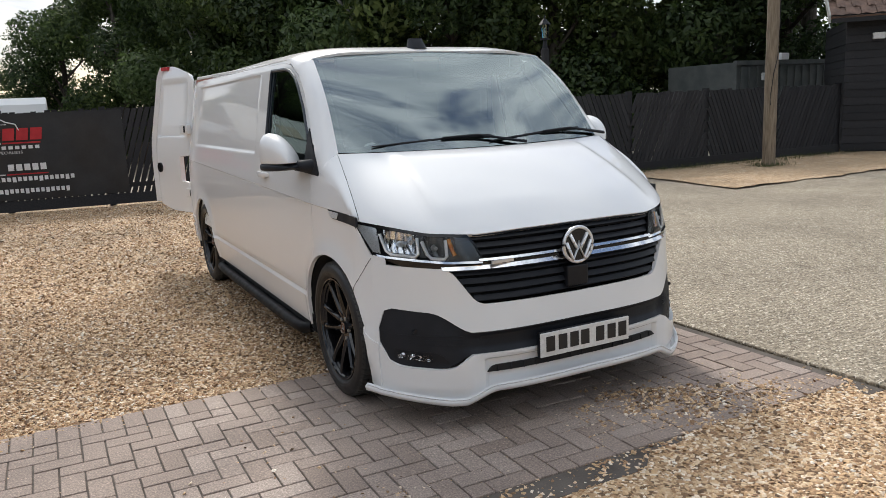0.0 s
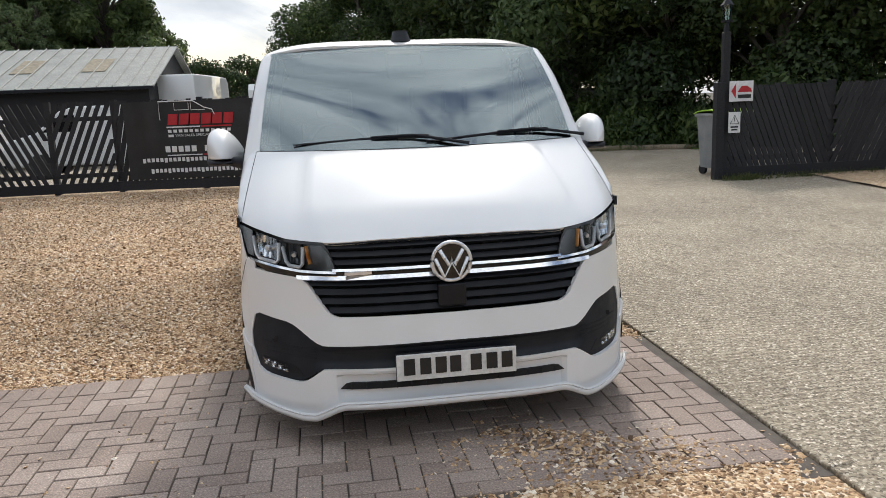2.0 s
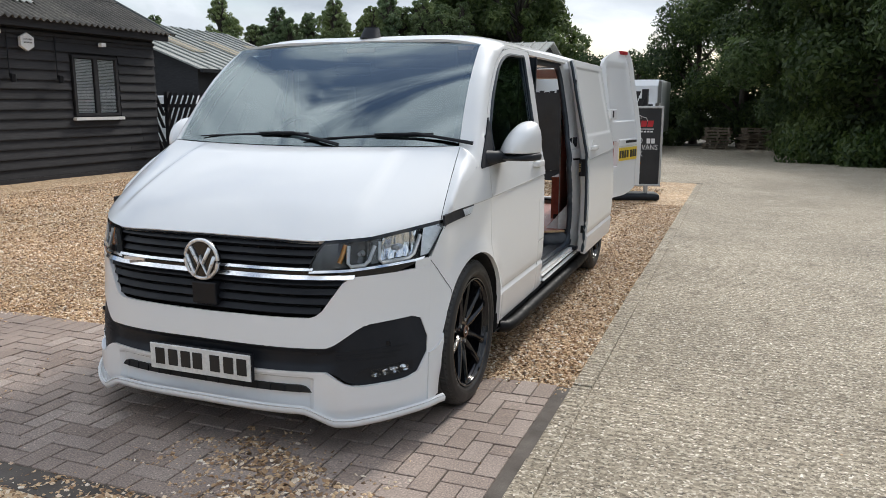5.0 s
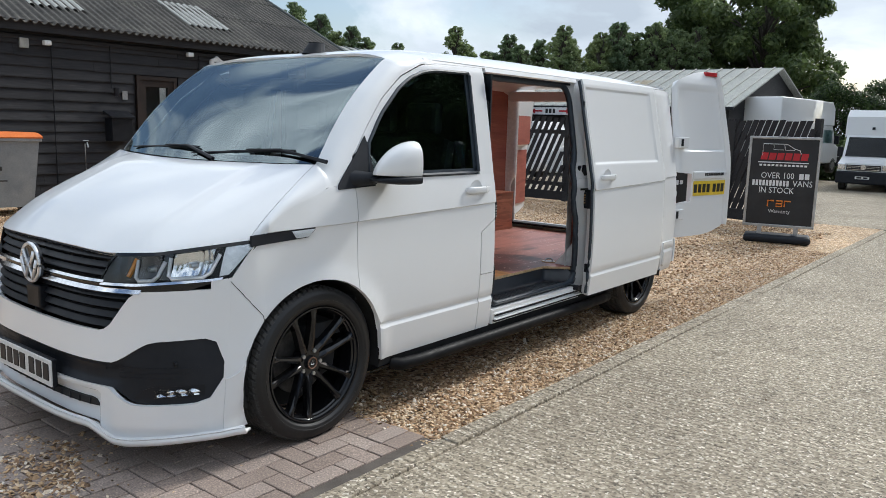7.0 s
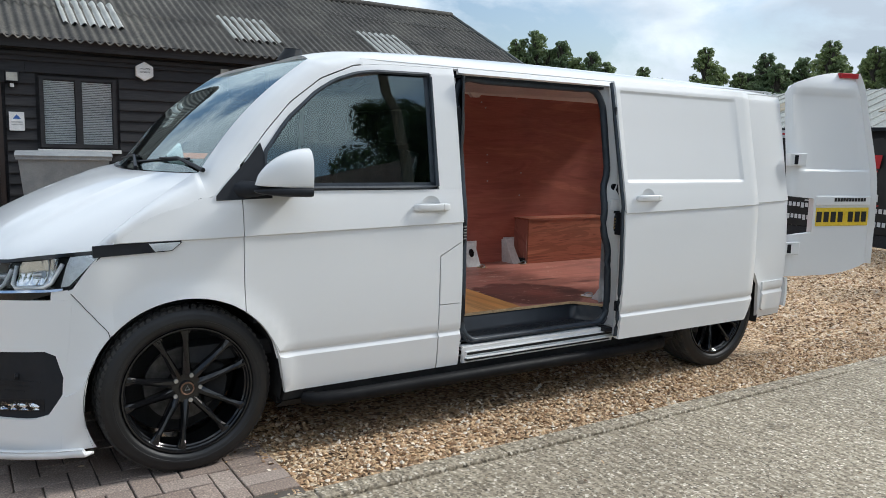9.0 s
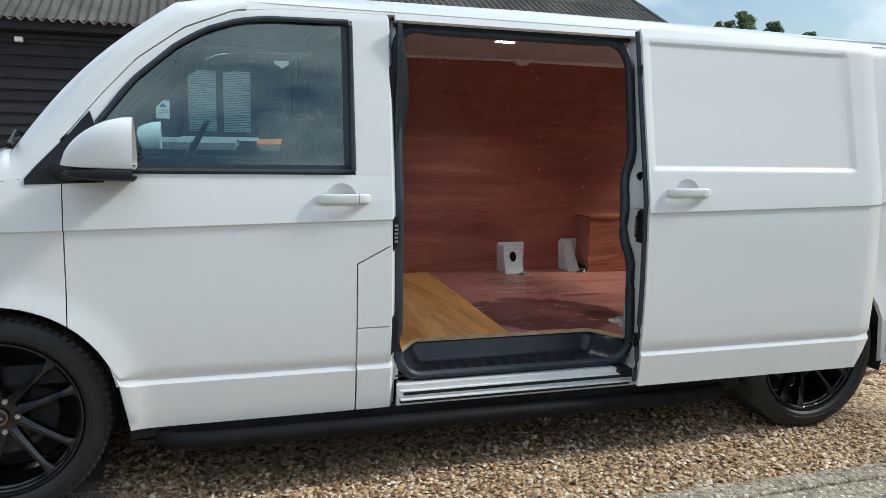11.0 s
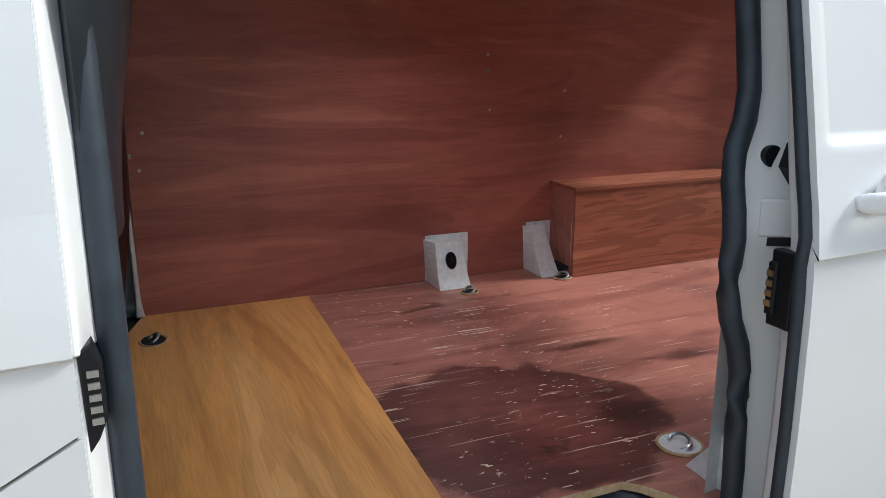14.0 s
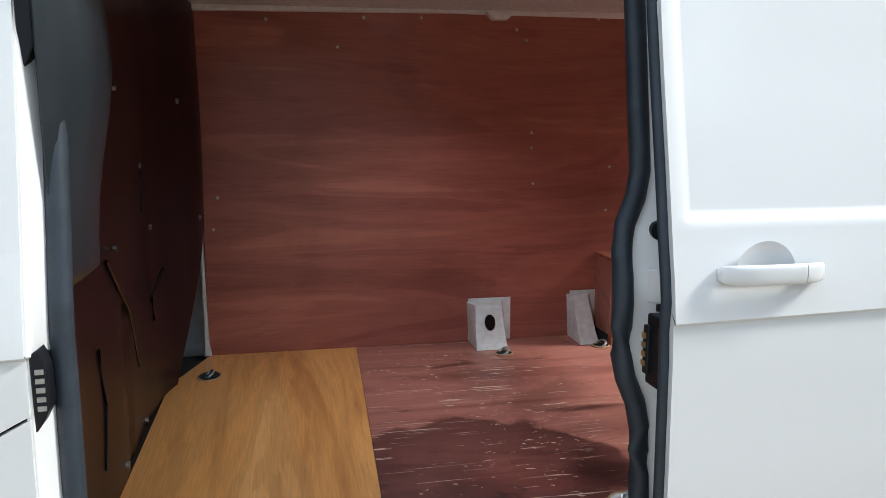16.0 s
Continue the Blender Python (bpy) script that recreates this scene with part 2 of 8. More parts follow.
def wood_material(name, c1, c2, c3, rough, axis=1, scale=1.0, stain=0.0, scratch=0.0, bump=0.05, figure=0.0, varnish=0.0, lines=0.37):
    """Rotary-cut plywood: long wavering figure along one axis (0 x, 1 y, 2 z)."""
    m, n, l, b = material(name, rough)
    st = [5.0, 5.0, 5.0]; st[axis] = 0.7
    v = coords(n, l, tuple(s * scale for s in st))
    a = noisy(n, l, v, 1.2, 5, 0.5, 1.6)
    wv = n.new("ShaderNodeMath"); wv.operation = "SINE"
    mu = n.new("ShaderNodeMath"); mu.operation = "MULTIPLY"; mu.inputs[1].default_value = 30.0
    l.new(a, mu.inputs[0]); l.new(mu.outputs[0], wv.inputs[0])
    col = ramp(n, l, a, (0.3, c1), (0.5, c2), (0.72, c3))
    line = ramp(n, l, wv.outputs[0], (0.0, (0.74, 0.70, 0.67)), (0.35, (1, 1, 1)), (1.0, (1.08, 1.08, 1.08)))
    col = blend(n, l, col, line, lines, "MULTIPLY")
    st2 = [190.0, 190.0, 190.0]; st2[axis] = 9.0
    g = noisy(n, l, coords(n, l, tuple(st2)), 1.0, 3)
    col = blend(n, l, col, ramp(n, l, g, (0.3, (0.80, 0.77, 0.75)), (0.7, (1.13, 1.13, 1.13))), 0.6, "MULTIPLY")
    vo = coords(n, l)
    if figure:
        # broad dark heartwood streaks along the sheet
        st3 = [7.5, 7.5, 7.5]; st3[axis] = 0.75
        fg = noisy(n, l, coords(n, l, tuple(st3)), 1.0, 4, 0.55, 0.9)
        col = blend(n, l, col, ramp(n, l, fg, (0.36, (0.50, 0.40, 0.33)), (0.47, (0.84, 0.78, 0.74)), (0.54, (1, 1, 1)), (0.70, (1.10, 1.12, 1.16))), figure, "MULTIPLY")
    b.inputs["Coat Weight"].default_value, b.inputs["Coat Roughness"].default_value = varnish, 0.16
    if stain:
        s = noisy(n, l, vo, 2.1, 6, 0.6, 0.4)
        col = blend(n, l, col, ramp(n, l, s, (0.36, (0.42, 0.38, 0.40)), (0.50, (1, 1, 1))), stain, "MULTIPLY")
    if scratch:
        # old round spill near the step
        sp = n.new("ShaderNodeVectorMath"); sp.operation = "DISTANCE"; sp.inputs[1].default_value = (0.50, 3.355, 0.62)
        wob = n.new("ShaderNodeVectorMath"); wob.operation = "ADD"
        nz = n.new("ShaderNodeTexNoise"); nz.inputs["Scale"].default_value = 5.0; nz.inputs["Detail"].default_value = 5
        l.new(vo, nz.inputs["Vector"])
        sc = n.new("ShaderNodeVectorMath"); sc.operation = "SCALE"; sc.inputs["Scale"].default_value = 0.27
        l.new(nz.outputs["Color"], sc.inputs[0]); l.new(vo, wob.inputs[0]); l.new(sc.outputs[0], wob.inputs[1]); l.new(wob.outputs[0], sp.inputs[0])
        col = blend(n, l, col, ramp(n, l, sp.outputs["Value"], (0.0, (0.60, 0.5, 0.5)), (0.20, (0.40, 0.32, 0.34)), (0.335, (0.26, 0.20, 0.22)), (0.36, (1, 1, 1))), 0.9, "MULTIPLY")
        # worn middle of the spill, and two long smears beyond it
        for cx, cy, ax, ay, inner, amount in ((0.015, 3.63, .030, .20, (0.20, 0.16, 0.18), .85), (0.194, 3.86, .040, .18, (0.22, 0.17, 0.19), .85), (0.42, 3.50, .13, .10, (0.26, 0.20, 0.22), .8), (0.47, 3.26, .15, .17, (1.55, 1.35, 1.30), .7)):
            mp = n.new("ShaderNodeMapping")
            mp.inputs["Location"].default_value, mp.inputs["Scale"].default_value = (-cx / ax, -cy / ay, 0), (1 / ax, 1 / ay, 0)
            l.new(vo, mp.inputs[0])
            ln = n.new("ShaderNodeVectorMath"); ln.operation = "LENGTH"; l.new(mp.outputs[0], ln.inputs[0])
            rag = n.new("ShaderNodeMath"); rag.operation = "MULTIPLY_ADD"; rag.inputs[1].default_value = 2.4
            l.new(noisy(n, l, coords(n, l, (22.0, 7.0, 1.0)), 1.0, 6, 0.65), rag.inputs[0]); l.new(ln.outputs["Value"], rag.inputs[2])
            col = blend(n, l, col, ramp(n, l, ranged(n, l, rag.outputs[0], 1.45, 2.25), (0.0, inner), (1.0, (1, 1, 1))), amount, "MULTIPLY")
        sv = coords(n, l, (120.0, 3.5, 1.0))
        s = noisy(n, l, sv, 1.0, 2, 0.4, 0.3)
        gate = ramp(n, l, noisy(n, l, vo, 3.2, 3), (0.46, (0, 0, 0)), (0.60, (1, 1, 1)))
        mask = blend(n, l, ramp(n, l, s, (0.668, (0, 0, 0)), (0.678, (1, 1, 1))), gate, 1.0, "MULTIPLY")
        col = blend(n, l, col, (0.72, 0.54, 0.43), mask)
        # chips through the film and a ragged black scuff
        sk = noisy(n, l, coords(n, l, (70.0, 22.0, 1.0)), 1.0, 3, 0.6, 0.6)
        chip = blend(n, l, ramp(n, l, sk, (0.655, (0, 0, 0)), (0.665, (1, 1, 1))), ramp(n, l, noisy(n, l, vo, 2.6, 4), (0.48, (0, 0, 0)), (0.58, (1, 1, 1))), 1.0, "MULTIPLY")
        col = blend(n, l, col, (0.72, 0.58, 0.46), chip)
        bl = noisy(n, l, coords(n, l, (9.0, 3.0, 1.0)), 1.0, 7, 0.65, 0.8)
        col = blend(n, l, col, ramp(n, l, bl, (0.30, (0.25, 0.22, 0.25)), (0.40, (1, 1, 1))), 0.9, "MULTIPLY")
    l.new(col, b.inputs["Base Color"])
    if bump:
        bumped(n, l, b, g, bump, 0.002)
    return m


def board_material():
    m, n, l, b = material("black_stained_boards", 0.78)
    v = coords(n, l, (14, 1.3, 14))
    oi = n.new("ShaderNodeObjectInfo")
    a = noisy(n, l, v, 3.0, 6)
    col = ramp(n, l, a, (0.3, (0.010, 0.010, 0.012)), (0.6, (0.021, 0.021, 0.024)), (0.8, (0.040, 0.038, 0.038)))
    col = blend(n, l, col, ramp(n, l, oi.outputs["Random"], (0.0, (0.7, 0.7, 0.72)), (1.0, (1.3, 1.28, 1.25))), 1.0, "MULTIPLY")
    l.new(col, b.inputs["Base Color"])
    bumped(n, l, b, a, 0.25, 0.004)
    return m


def glass_material(name, tint, ior=1.5, rough=0.0, sheen=(1.0, 1.0, 1.0)):
    m = bpy.data.materials.new(name)
    m.use_nodes = True
    n, l = m.node_tree.nodes, m.node_tree.links
    n.clear()
    o, mx, tr, gl, fr = (n.new("ShaderNode" + k) for k in ("OutputMaterial", "MixShader", "BsdfTransparent", "BsdfGlossy", "Fresnel"))
    tr.inputs[0].default_value = (*tint, 1)
    gl.inputs["Roughness"].default_value = rough
    gl.inputs["Color"].default_value = (*sheen, 1)
    fr.inputs["IOR"].default_value = ior
    l.new(fr.outputs[0], mx.inputs[0]); l.new(tr.outputs[0], mx.inputs[1]); l.new(gl.outputs[0], mx.inputs[2]); l.new(mx.outputs[0], o.inputs[0])
    return m


def leaf_material(name, dark, mid, light):
    m, n, l, b = material(name, 0.55)
    g = n.new("ShaderNodeNewGeometry")
    oi = n.new("ShaderNodeObjectInfo")
    col = ramp(n, l, g.outputs["Random Per Island"], (0.0, dark), (0.55, mid), (1.0, light))
    col = blend(n, l, col, ramp(n, l, oi.outputs["Random"], (0.0, (0.75, 0.8, 0.8)), (1.0, (1.2, 1.12, 0.95))), 1.0, "MULTIPLY")
    v = coords(n, l)
    col = blend(n, l, col, ramp(n, l, noisy(n, l, v, 0.5, 3), (0.35, (0.72, 0.76, 0.76)), (0.65, (1.2, 1.15, 1.0))), 1.0, "MULTIPLY")
    l.new(col, b.inputs["Base Color"])
    b.inputs["Transmission Weight"].default_value = 0.0
    tl = n.new("ShaderNodeBsdfTranslucent"); l.new(col, tl.inputs[0])
    mx = n.new("ShaderNodeMixShader"); mx.inputs[0].default_value = 0.48
    l.new(b.outputs[0], mx.inputs[1]); l.new(tl.outputs[0], mx.inputs[2]); l.new(mx.outputs[0], n["Material Output"].inputs[0])
    return m


def corrugated_material(name, c1, c2, c3, rough=0.9):
    m, n, l, b = material(name, rough)
    v = coords(n, l)
    col = ramp(n, l, noisy(n, l, v, 1.1, 8, 0.65), (0.3, c1), (0.5, c2), (0.7, c3))
    f = noisy(n, l, v, 22, 6, 0.7)
    col = blend(n, l, col, ramp(n, l, f, (0.38, (0.55, 0.55, 0.52)), (0.55, (1, 1, 1)), (0.68, (1.9, 1.9, 1.75))), 0.75, "MULTIPLY")
    l.new(col, b.inputs["Base Color"])
    bumped(n, l, b, f, 0.5, 0.01)
    return m


M_GRAVEL, M_STONE, M_CONC, M_BRICK, M_BOARD = gravel_material(), stone_material(), concrete_material(), brick_material(), board_material()
M_SAND = mixed_material("jointing_sand", (0.075, 0.062, 0.052), (0.125, 0.105, 0.088), 5, 0.95, 0.4, 160)
M_PAINT, _n, _l, _b = material("white_gloss_paint", 0.28, 0.0, (0.80, 0.80, 0.79))
_v = coords(_n, _l)
_l.new(ramp(_n, _l, noisy(_n, _l, _v, 1.3, 6), (0.3, (0.765, 0.77, 0.77)), (0.7, (0.785, 0.785, 0.785))), _b.inputs["Base Color"])
_b.inputs["Roughness"].default_value = 0.42
_b.inputs["Coat Weight"].default_value, _b.inputs["Coat Roughness"].default_value = 0.8, 0.02
_b.inputs["Coat IOR"].default_value = 1.5
M_WHITE = mixed_material("white_satin_metal", (0.66, 0.67, 0.67), (0.76, 0.76, 0.75), 2.5, 0.4, 0.03, 40)
M_GREYPLAST = mixed_material("dark_grey_textured_plastic", (0.0095, 0.0112, 0.0150), (0.0150, 0.0172, 0.0225), 6, 0.58, 0.25, 900, dist=0.0006)
M_BLACKPLAST = mixed_material("black_plastic", (0.0055, 0.0065, 0.0095), (0.0100, 0.0112, 0.0150), 8, 0.45, 0.1, 500, dist=0.0005)
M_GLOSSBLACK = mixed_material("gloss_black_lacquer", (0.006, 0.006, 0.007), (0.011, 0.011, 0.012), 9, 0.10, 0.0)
M_TYREWALL = mixed_material("black_tyre_sidewall", (0.0055, 0.0055, 0.006), (0.010, 0.010, 0.011), 6, 0.5, 0.05, 120, dist=0.0005)
M_BRONZE = mixed_material("bronze_cap_ring", (0.20, 0.11, 0.07), (0.28, 0.16, 0.11), 30, 0.4, 0.0, metal=0.6)
M_RUBBER = mixed_material("tyre_rubber", (0.024, 0.023, 0.022), (0.052, 0.050, 0.047), 5, 0.75, 0.2, 220, dist=0.001)
M_SEAL = mixed_material("black_rubber_seal", (0.019, 0.027, 0.038), (0.031, 0.042, 0.056), 14, 0.5, 0.1, 200, dist=0.001)
M_CHROME = mixed_material("chrome", (0.80, 0.81, 0.83), (0.88, 0.88, 0.89), 9, 0.12, 0.0, metal=1.0)
M_STEEL = mixed_material("galvanised_steel", (0.42, 0.43, 0.44), (0.55, 0.55, 0.55), 12, 0.4, 0.1, 80, metal=0.9)
M_BRAKE = mixed_material("dull_brake_steel", (0.06, 0.058, 0.055), (0.11, 0.105, 0.10), 30, 0.5, 0.1, 80, metal=0.6)
for _m in (M_GREYPLAST, M_BLACKPLAST):
    _m.node_tree.nodes["Principled BSDF"].inputs["Specular IOR Level"].default_value = 0.3
M_TUBE = mixed_material("black_coated_tube", (0.005, 0.005, 0.006), (0.009, 0.009, 0.010), 8, 0.55, 0.05, 300, dist=0.0005)
M_TUBE.node_tree.nodes["Principled BSDF"].inputs["Specular IOR Level"].default_value = 0.15
M_DARK = mixed_material("dark_underside", (0.010, 0.010, 0.011), (0.022, 0.021, 0.020), 4, 0.9, 0.2, 40)
M_TRIM = mixed_material("dark_cab_trim", (0.018, 0.019, 0.021), (0.034, 0.035, 0.038), 5, 0.75, 0.15, 300, dist=0.001)
M_SCREEN = glass_material("clear_car_glass", (0.74, 0.86, 0.85), 3.0, sheen=(0.84, 0.96, 0.98))
M_TINT = glass_material("tinted_car_glass", (0.74, 0.90, 0.89), 2.1, sheen=(0.80, 0.97, 0.98))
M_SILVER = mixed_material("satin_silver_reflector", (0.74, 0.75, 0.77), (0.86, 0.87, 0.88), 9, 0.30, 0.0, metal=0.7)
M_BEZEL = mixed_material("smoked_lamp_bezel", (0.085, 0.088, 0.092), (0.14, 0.143, 0.147), 9, 0.22, 0.0, metal=0.4)
M_COVER = mixed_material("smooth_dark_cover_plastic", (0.009, 0.0135, 0.0175), (0.014, 0.020, 0.025), 3, 0.36, 0.02, 60)
M_COVER.node_tree.nodes["Principled BSDF"].inputs["Specular IOR Level"].default_value = 0.22
M_BRASS = mixed_material("brass", (0.60, 0.42, 0.18), (0.72, 0.54, 0.28), 20, 0.3, 0.0, metal=0.8)
M_LINING = mixed_material("pale_grey_roof_lining", (0.52, 0.53, 0.54), (0.62, 0.62, 0.62), 4, 0.7, 0.1, 60)
M_COVER.node_tree.nodes["Principled BSDF"].inputs["Specular IOR Level"].default_value = 0.6
M_LED, _n, _l, _b = material("lit_led_lens", 0.3, 0.0, (0.85, 0.87, 0.9))
_b.inputs["Emission Color"].default_value, _b.inputs["Emission Strength"].default_value = (0.95, 0.97, 1.0, 1), 4.0
M_GUIDE = material("milky_light_guide", 0.25, 0.0, (0.82, 0.84, 0.86))[0]
M_AMBER = mixed_material("amber_indicator", (0.55, 0.16, 0.02), (0.85, 0.42, 0.12), 18, 0.2, 0.0)
M_LENS = glass_material("lamp_lens", (0.93, 0.95, 0.96), 1.35)
M_PLY = wood_material("red_brown_plywood", (0.310, 0.091, 0.070), (0.370, 0.116, 0.085), (0.450, 0.156, 0.109), 0.42, 1, 0.9, stain=0.22, figure=0.32, varnish=0.12)
M_PLYBOX = wood_material("figured_plywood", (0.290, 0.092, 0.055), (0.36, 0.125, 0.072), (0.43, 0.168, 0.096), 0.40, 1, 1.3, stain=0.15, varnish=0.15, lines=0.95)
M_PLYDARK = wood_material("dark_film_faced_plywood", (0.016, 0.0095, 0.0125), (0.022, 0.0125, 0.0155), (0.030, 0.0165, 0.0195), 0.30, 2, 0.8)
M_PLYDARK.node_tree.nodes["Principled BSDF"].inputs["Specular IOR Level"].default_value = 0.22
M_PLYFLOOR = wood_material("worn_purple_brown_plywood", (0.31, 0.112, 0.088), (0.40, 0.156, 0.120), (0.48, 0.208, 0.160), 0.40, 1, 0.8, stain=0.6, scratch=1.0)
M_PLYNEW = wood_material("orange_pine_plywood", (0.68, 0.290, 0.075), (0.82, 0.395, 0.120), (0.88, 0.47, 0.17), 0.36, 0, 0.6, figure=0.48, varnish=0.2)
M_PLYEDGE = mixed_material("raw_plywood_edge", (0.38, 0.24, 0.12), (0.52, 0.36, 0.20), 30, 0.8, 0.2, 120)
M_STEP = mixed_material("black_ribbed_step_plastic", (0.011, 0.015, 0.020), (0.020, 0.025, 0.032), 7, 0.38, 0.2, 260, dist=0.001)
M_PLATEW = mixed_material("white_plate", (0.70, 0.70, 0.68), (0.78, 0.78, 0.76), 10, 0.4, 0.0)
M_PLATEY = mixed_material("yellow_plate", (0.72, 0.50, 0.03), (0.80, 0.57, 0.05), 10, 0.4, 0.0)
M_INK = mixed_material("black_print", (0.010, 0.010, 0.011), (0.018, 0.018, 0.019), 9, 0.5, 0.0)
M_BANNER = mixed_material("black_printed_vinyl", (0.010, 0.011, 0.013), (0.020, 0.021, 0.024), 2.5, 0.42, 0.05, 30)
M_PRINTW = mixed_material("white_print", (0.68, 0.68, 0.68), (0.76, 0.76, 0.76), 9, 0.5, 0.0)
M_PRINTR = mixed_material("red_print", (0.40, 0.012, 0.020), (0.48, 0.02, 0.028), 9, 0.5, 0.0)
M_PRINTO = mixed_material("orange_print", (0.70, 0.20, 0.02), (0.78, 0.25, 0.03), 9, 0.5, 0.0)
M_ORANGE = mixed_material("orange_plastic", (0.62, 0.14, 0.02), (0.70, 0.18, 0.03), 6, 0.5, 0.05, 60)
M_LIME = mixed_material("lime_green_plastic", (0.28, 0.52, 0.04), (0.34, 0.60, 0.06), 6, 0.5, 0.05, 60)
M_GREYBIN = mixed_material("grey_bin_plastic", (0.20, 0.21, 0.22), (0.27, 0.28, 0.28), 4, 0.6, 0.1, 60)
M_POLE = mixed_material("weathered_timber_pole", (0.15, 0.115, 0.08), (0.27, 0.215, 0.155), 3, 0.9, 0.4, 40, stretch=(12, 12, 1.2))
M_ROOFAC = corrugated_material("weathered_fibre_cement", (0.048, 0.044, 0.040), (0.080, 0.073, 0.064), (0.128, 0.117, 0.098))
M_ROOFMET = corrugated_material("grey_sheet_roof", (0.25, 0.26, 0.245), (0.31, 0.32, 0.30), (0.36, 0.365, 0.34), 0.7)
M_RUSTY = mixed_material("stained_rooflight", (0.17, 0.14, 0.09), (0.34, 0.29, 0.20), 8, 0.7, 0.1, 40)
M_ROOFLIGHT = mixed_material("translucent_rooflight", (0.30, 0.30, 0.27), (0.44, 0.44, 0.41), 3, 0.5, 0.1, 40)
M_TILE = mixed_material("red_brown_roof_tile", (0.10, 0.065, 0.05), (0.19, 0.115, 0.085), 4, 0.9, 0.3, 30)
M_SHED = mixed_material("grey_green_container", (0.060, 0.068, 0.066), (0.095, 0.102, 0.098), 2, 0.7, 0.1, 30)
M_FRAME = mixed_material("dark_stained_joinery", (0.014, 0.008, 0.006), (0.026, 0.014, 0.010), 6, 0.5, 0.1, 60)
M_BLIND = mixed_material("pale_blind", (0.70, 0.70, 0.69), (0.78, 0.78, 0.76), 3, 0.6, 0.0)
M_BARK = mixed_material("bark", (0.045, 0.036, 0.028), (0.105, 0.090, 0.072), 4, 0.95, 0.5, 30, stretch=(6, 6, 1))
M_BIRCH = mixed_material("pale_bark", (0.10, 0.095, 0.085), (0.26, 0.25, 0.23), 5, 0.9, 0.3, 30, stretch=(4, 4, 1))
M_LEAF = leaf_material("leaf_dark", (0.026, 0.048, 0.017), (0.050, 0.085, 0.027), (0.095, 0.14, 0.048))
M_LEAF2 = leaf_material("leaf_light", (0.065, 0.100, 0.036), (0.112, 0.165, 0.060), (0.18, 0.235, 0.095))
M_LEAF3 = leaf_material("leaf_pale", (0.13, 0.185, 0.090), (0.21, 0.285, 0.145), (0.31, 0.38, 0.21))
M_FERN = leaf_material("fern_leaf", (0.026, 0.050, 0.014), (0.050, 0.092, 0.024), (0.095, 0.14, 0.042))
M_GRASS = leaf_material("grass_blade", (0.05, 0.075, 0.022), (0.09, 0.115, 0.04), (0.15, 0.15, 0.07))
M_WOODFLOOR = mixed_material("leaf_litter", (0.030, 0.027, 0.018), (0.070, 0.058, 0.036), 2, 0.95, 0.5, 20)


# ---- mesh helpers ----
def mesh_of(bm, name, mat, smooth=True):
    me = bpy.data.meshes.new(name)
    bm.normal_update()
    bm.to_mesh(me)
    bm.free()
    if mat:
        me.materials.append(mat)
    for p in me.polygons:
        p.use_smooth = smooth
    return me


def part(name, bm, mat, parent=None, label="", smooth=False, thick=0.0, split=52, at=None):
    ob = new(name, mesh_of(bm, name, mat, smooth))
    if parent:
        ob.parent = parent
    if at is not None:
        ob.matrix_basis = at
    if thick:
        s = ob.modifiers.new("thickness", "SOLIDIFY")
        s.thickness, s.offset = thick, -1
    if smooth:
        e = ob.modifiers.new("edges", "EDGE_SPLIT")
        e.split_angle = radians(split)
    if label:
        ob["label"] = label
    return ob


def empty(name, m=None):
    ob = new(name)
    ob.empty_display_size = 0.2
    if m is not None:
        ob.matrix_basis = m
    return ob


def box(bm, x0, x1, y0, y1, z0, z1, m=None, bevel=0.0):
    r = bmesh.ops.create_cube(bm, size=1, matrix=Matrix.Translation(((x0 + x1) / 2, (y0 + y1) / 2, (z0 + z1) / 2)) @ Matrix.Diagonal((abs(x1 - x0), abs(y1 - y0), abs(z1 - z0), 1)))
    vs = r["verts"]
    if bevel:
        es = list({e for v in vs for e in v.link_edges})
        out = bmesh.ops.bevel(bm, geom=es, offset=bevel, segments=2, affect="EDGES", profile=0.5)
        vs = list({v for f in out["faces"] for v in f.verts} | {v for v in vs if v.is_valid})
    if m is not None:
        bmesh.ops.transform(bm, matrix=m, verts=vs)
    return vs


def boxes(*dims, bevel=0.0):
    bm = bmesh.new()
    for d in dims:
        box(bm, *d, bevel=bevel)
    return bm


def cyl(bm, r, depth, m, seg=24, r2=None):
    return bmesh.ops.create_cone(bm, cap_ends=True, segments=seg, radius1=r, radius2=r if r2 is None else r2, depth=depth, matrix=m)["verts"]


def loft(fn, nu, nv, bm=None):
    """A sheet of quads through fn(u, v), u and v from 0 to 1."""
    bm = bm or bmesh.new()
    g = [[bm.verts.new(fn(i / nu, j / nv)) for j in range(nv + 1)] for i in range(nu + 1)]
    for i in range(nu):
        for j in range(nv):
            bm.faces.new((g[i][j], g[i + 1][j], g[i + 1][j + 1], g[i][j + 1]))
    return bm


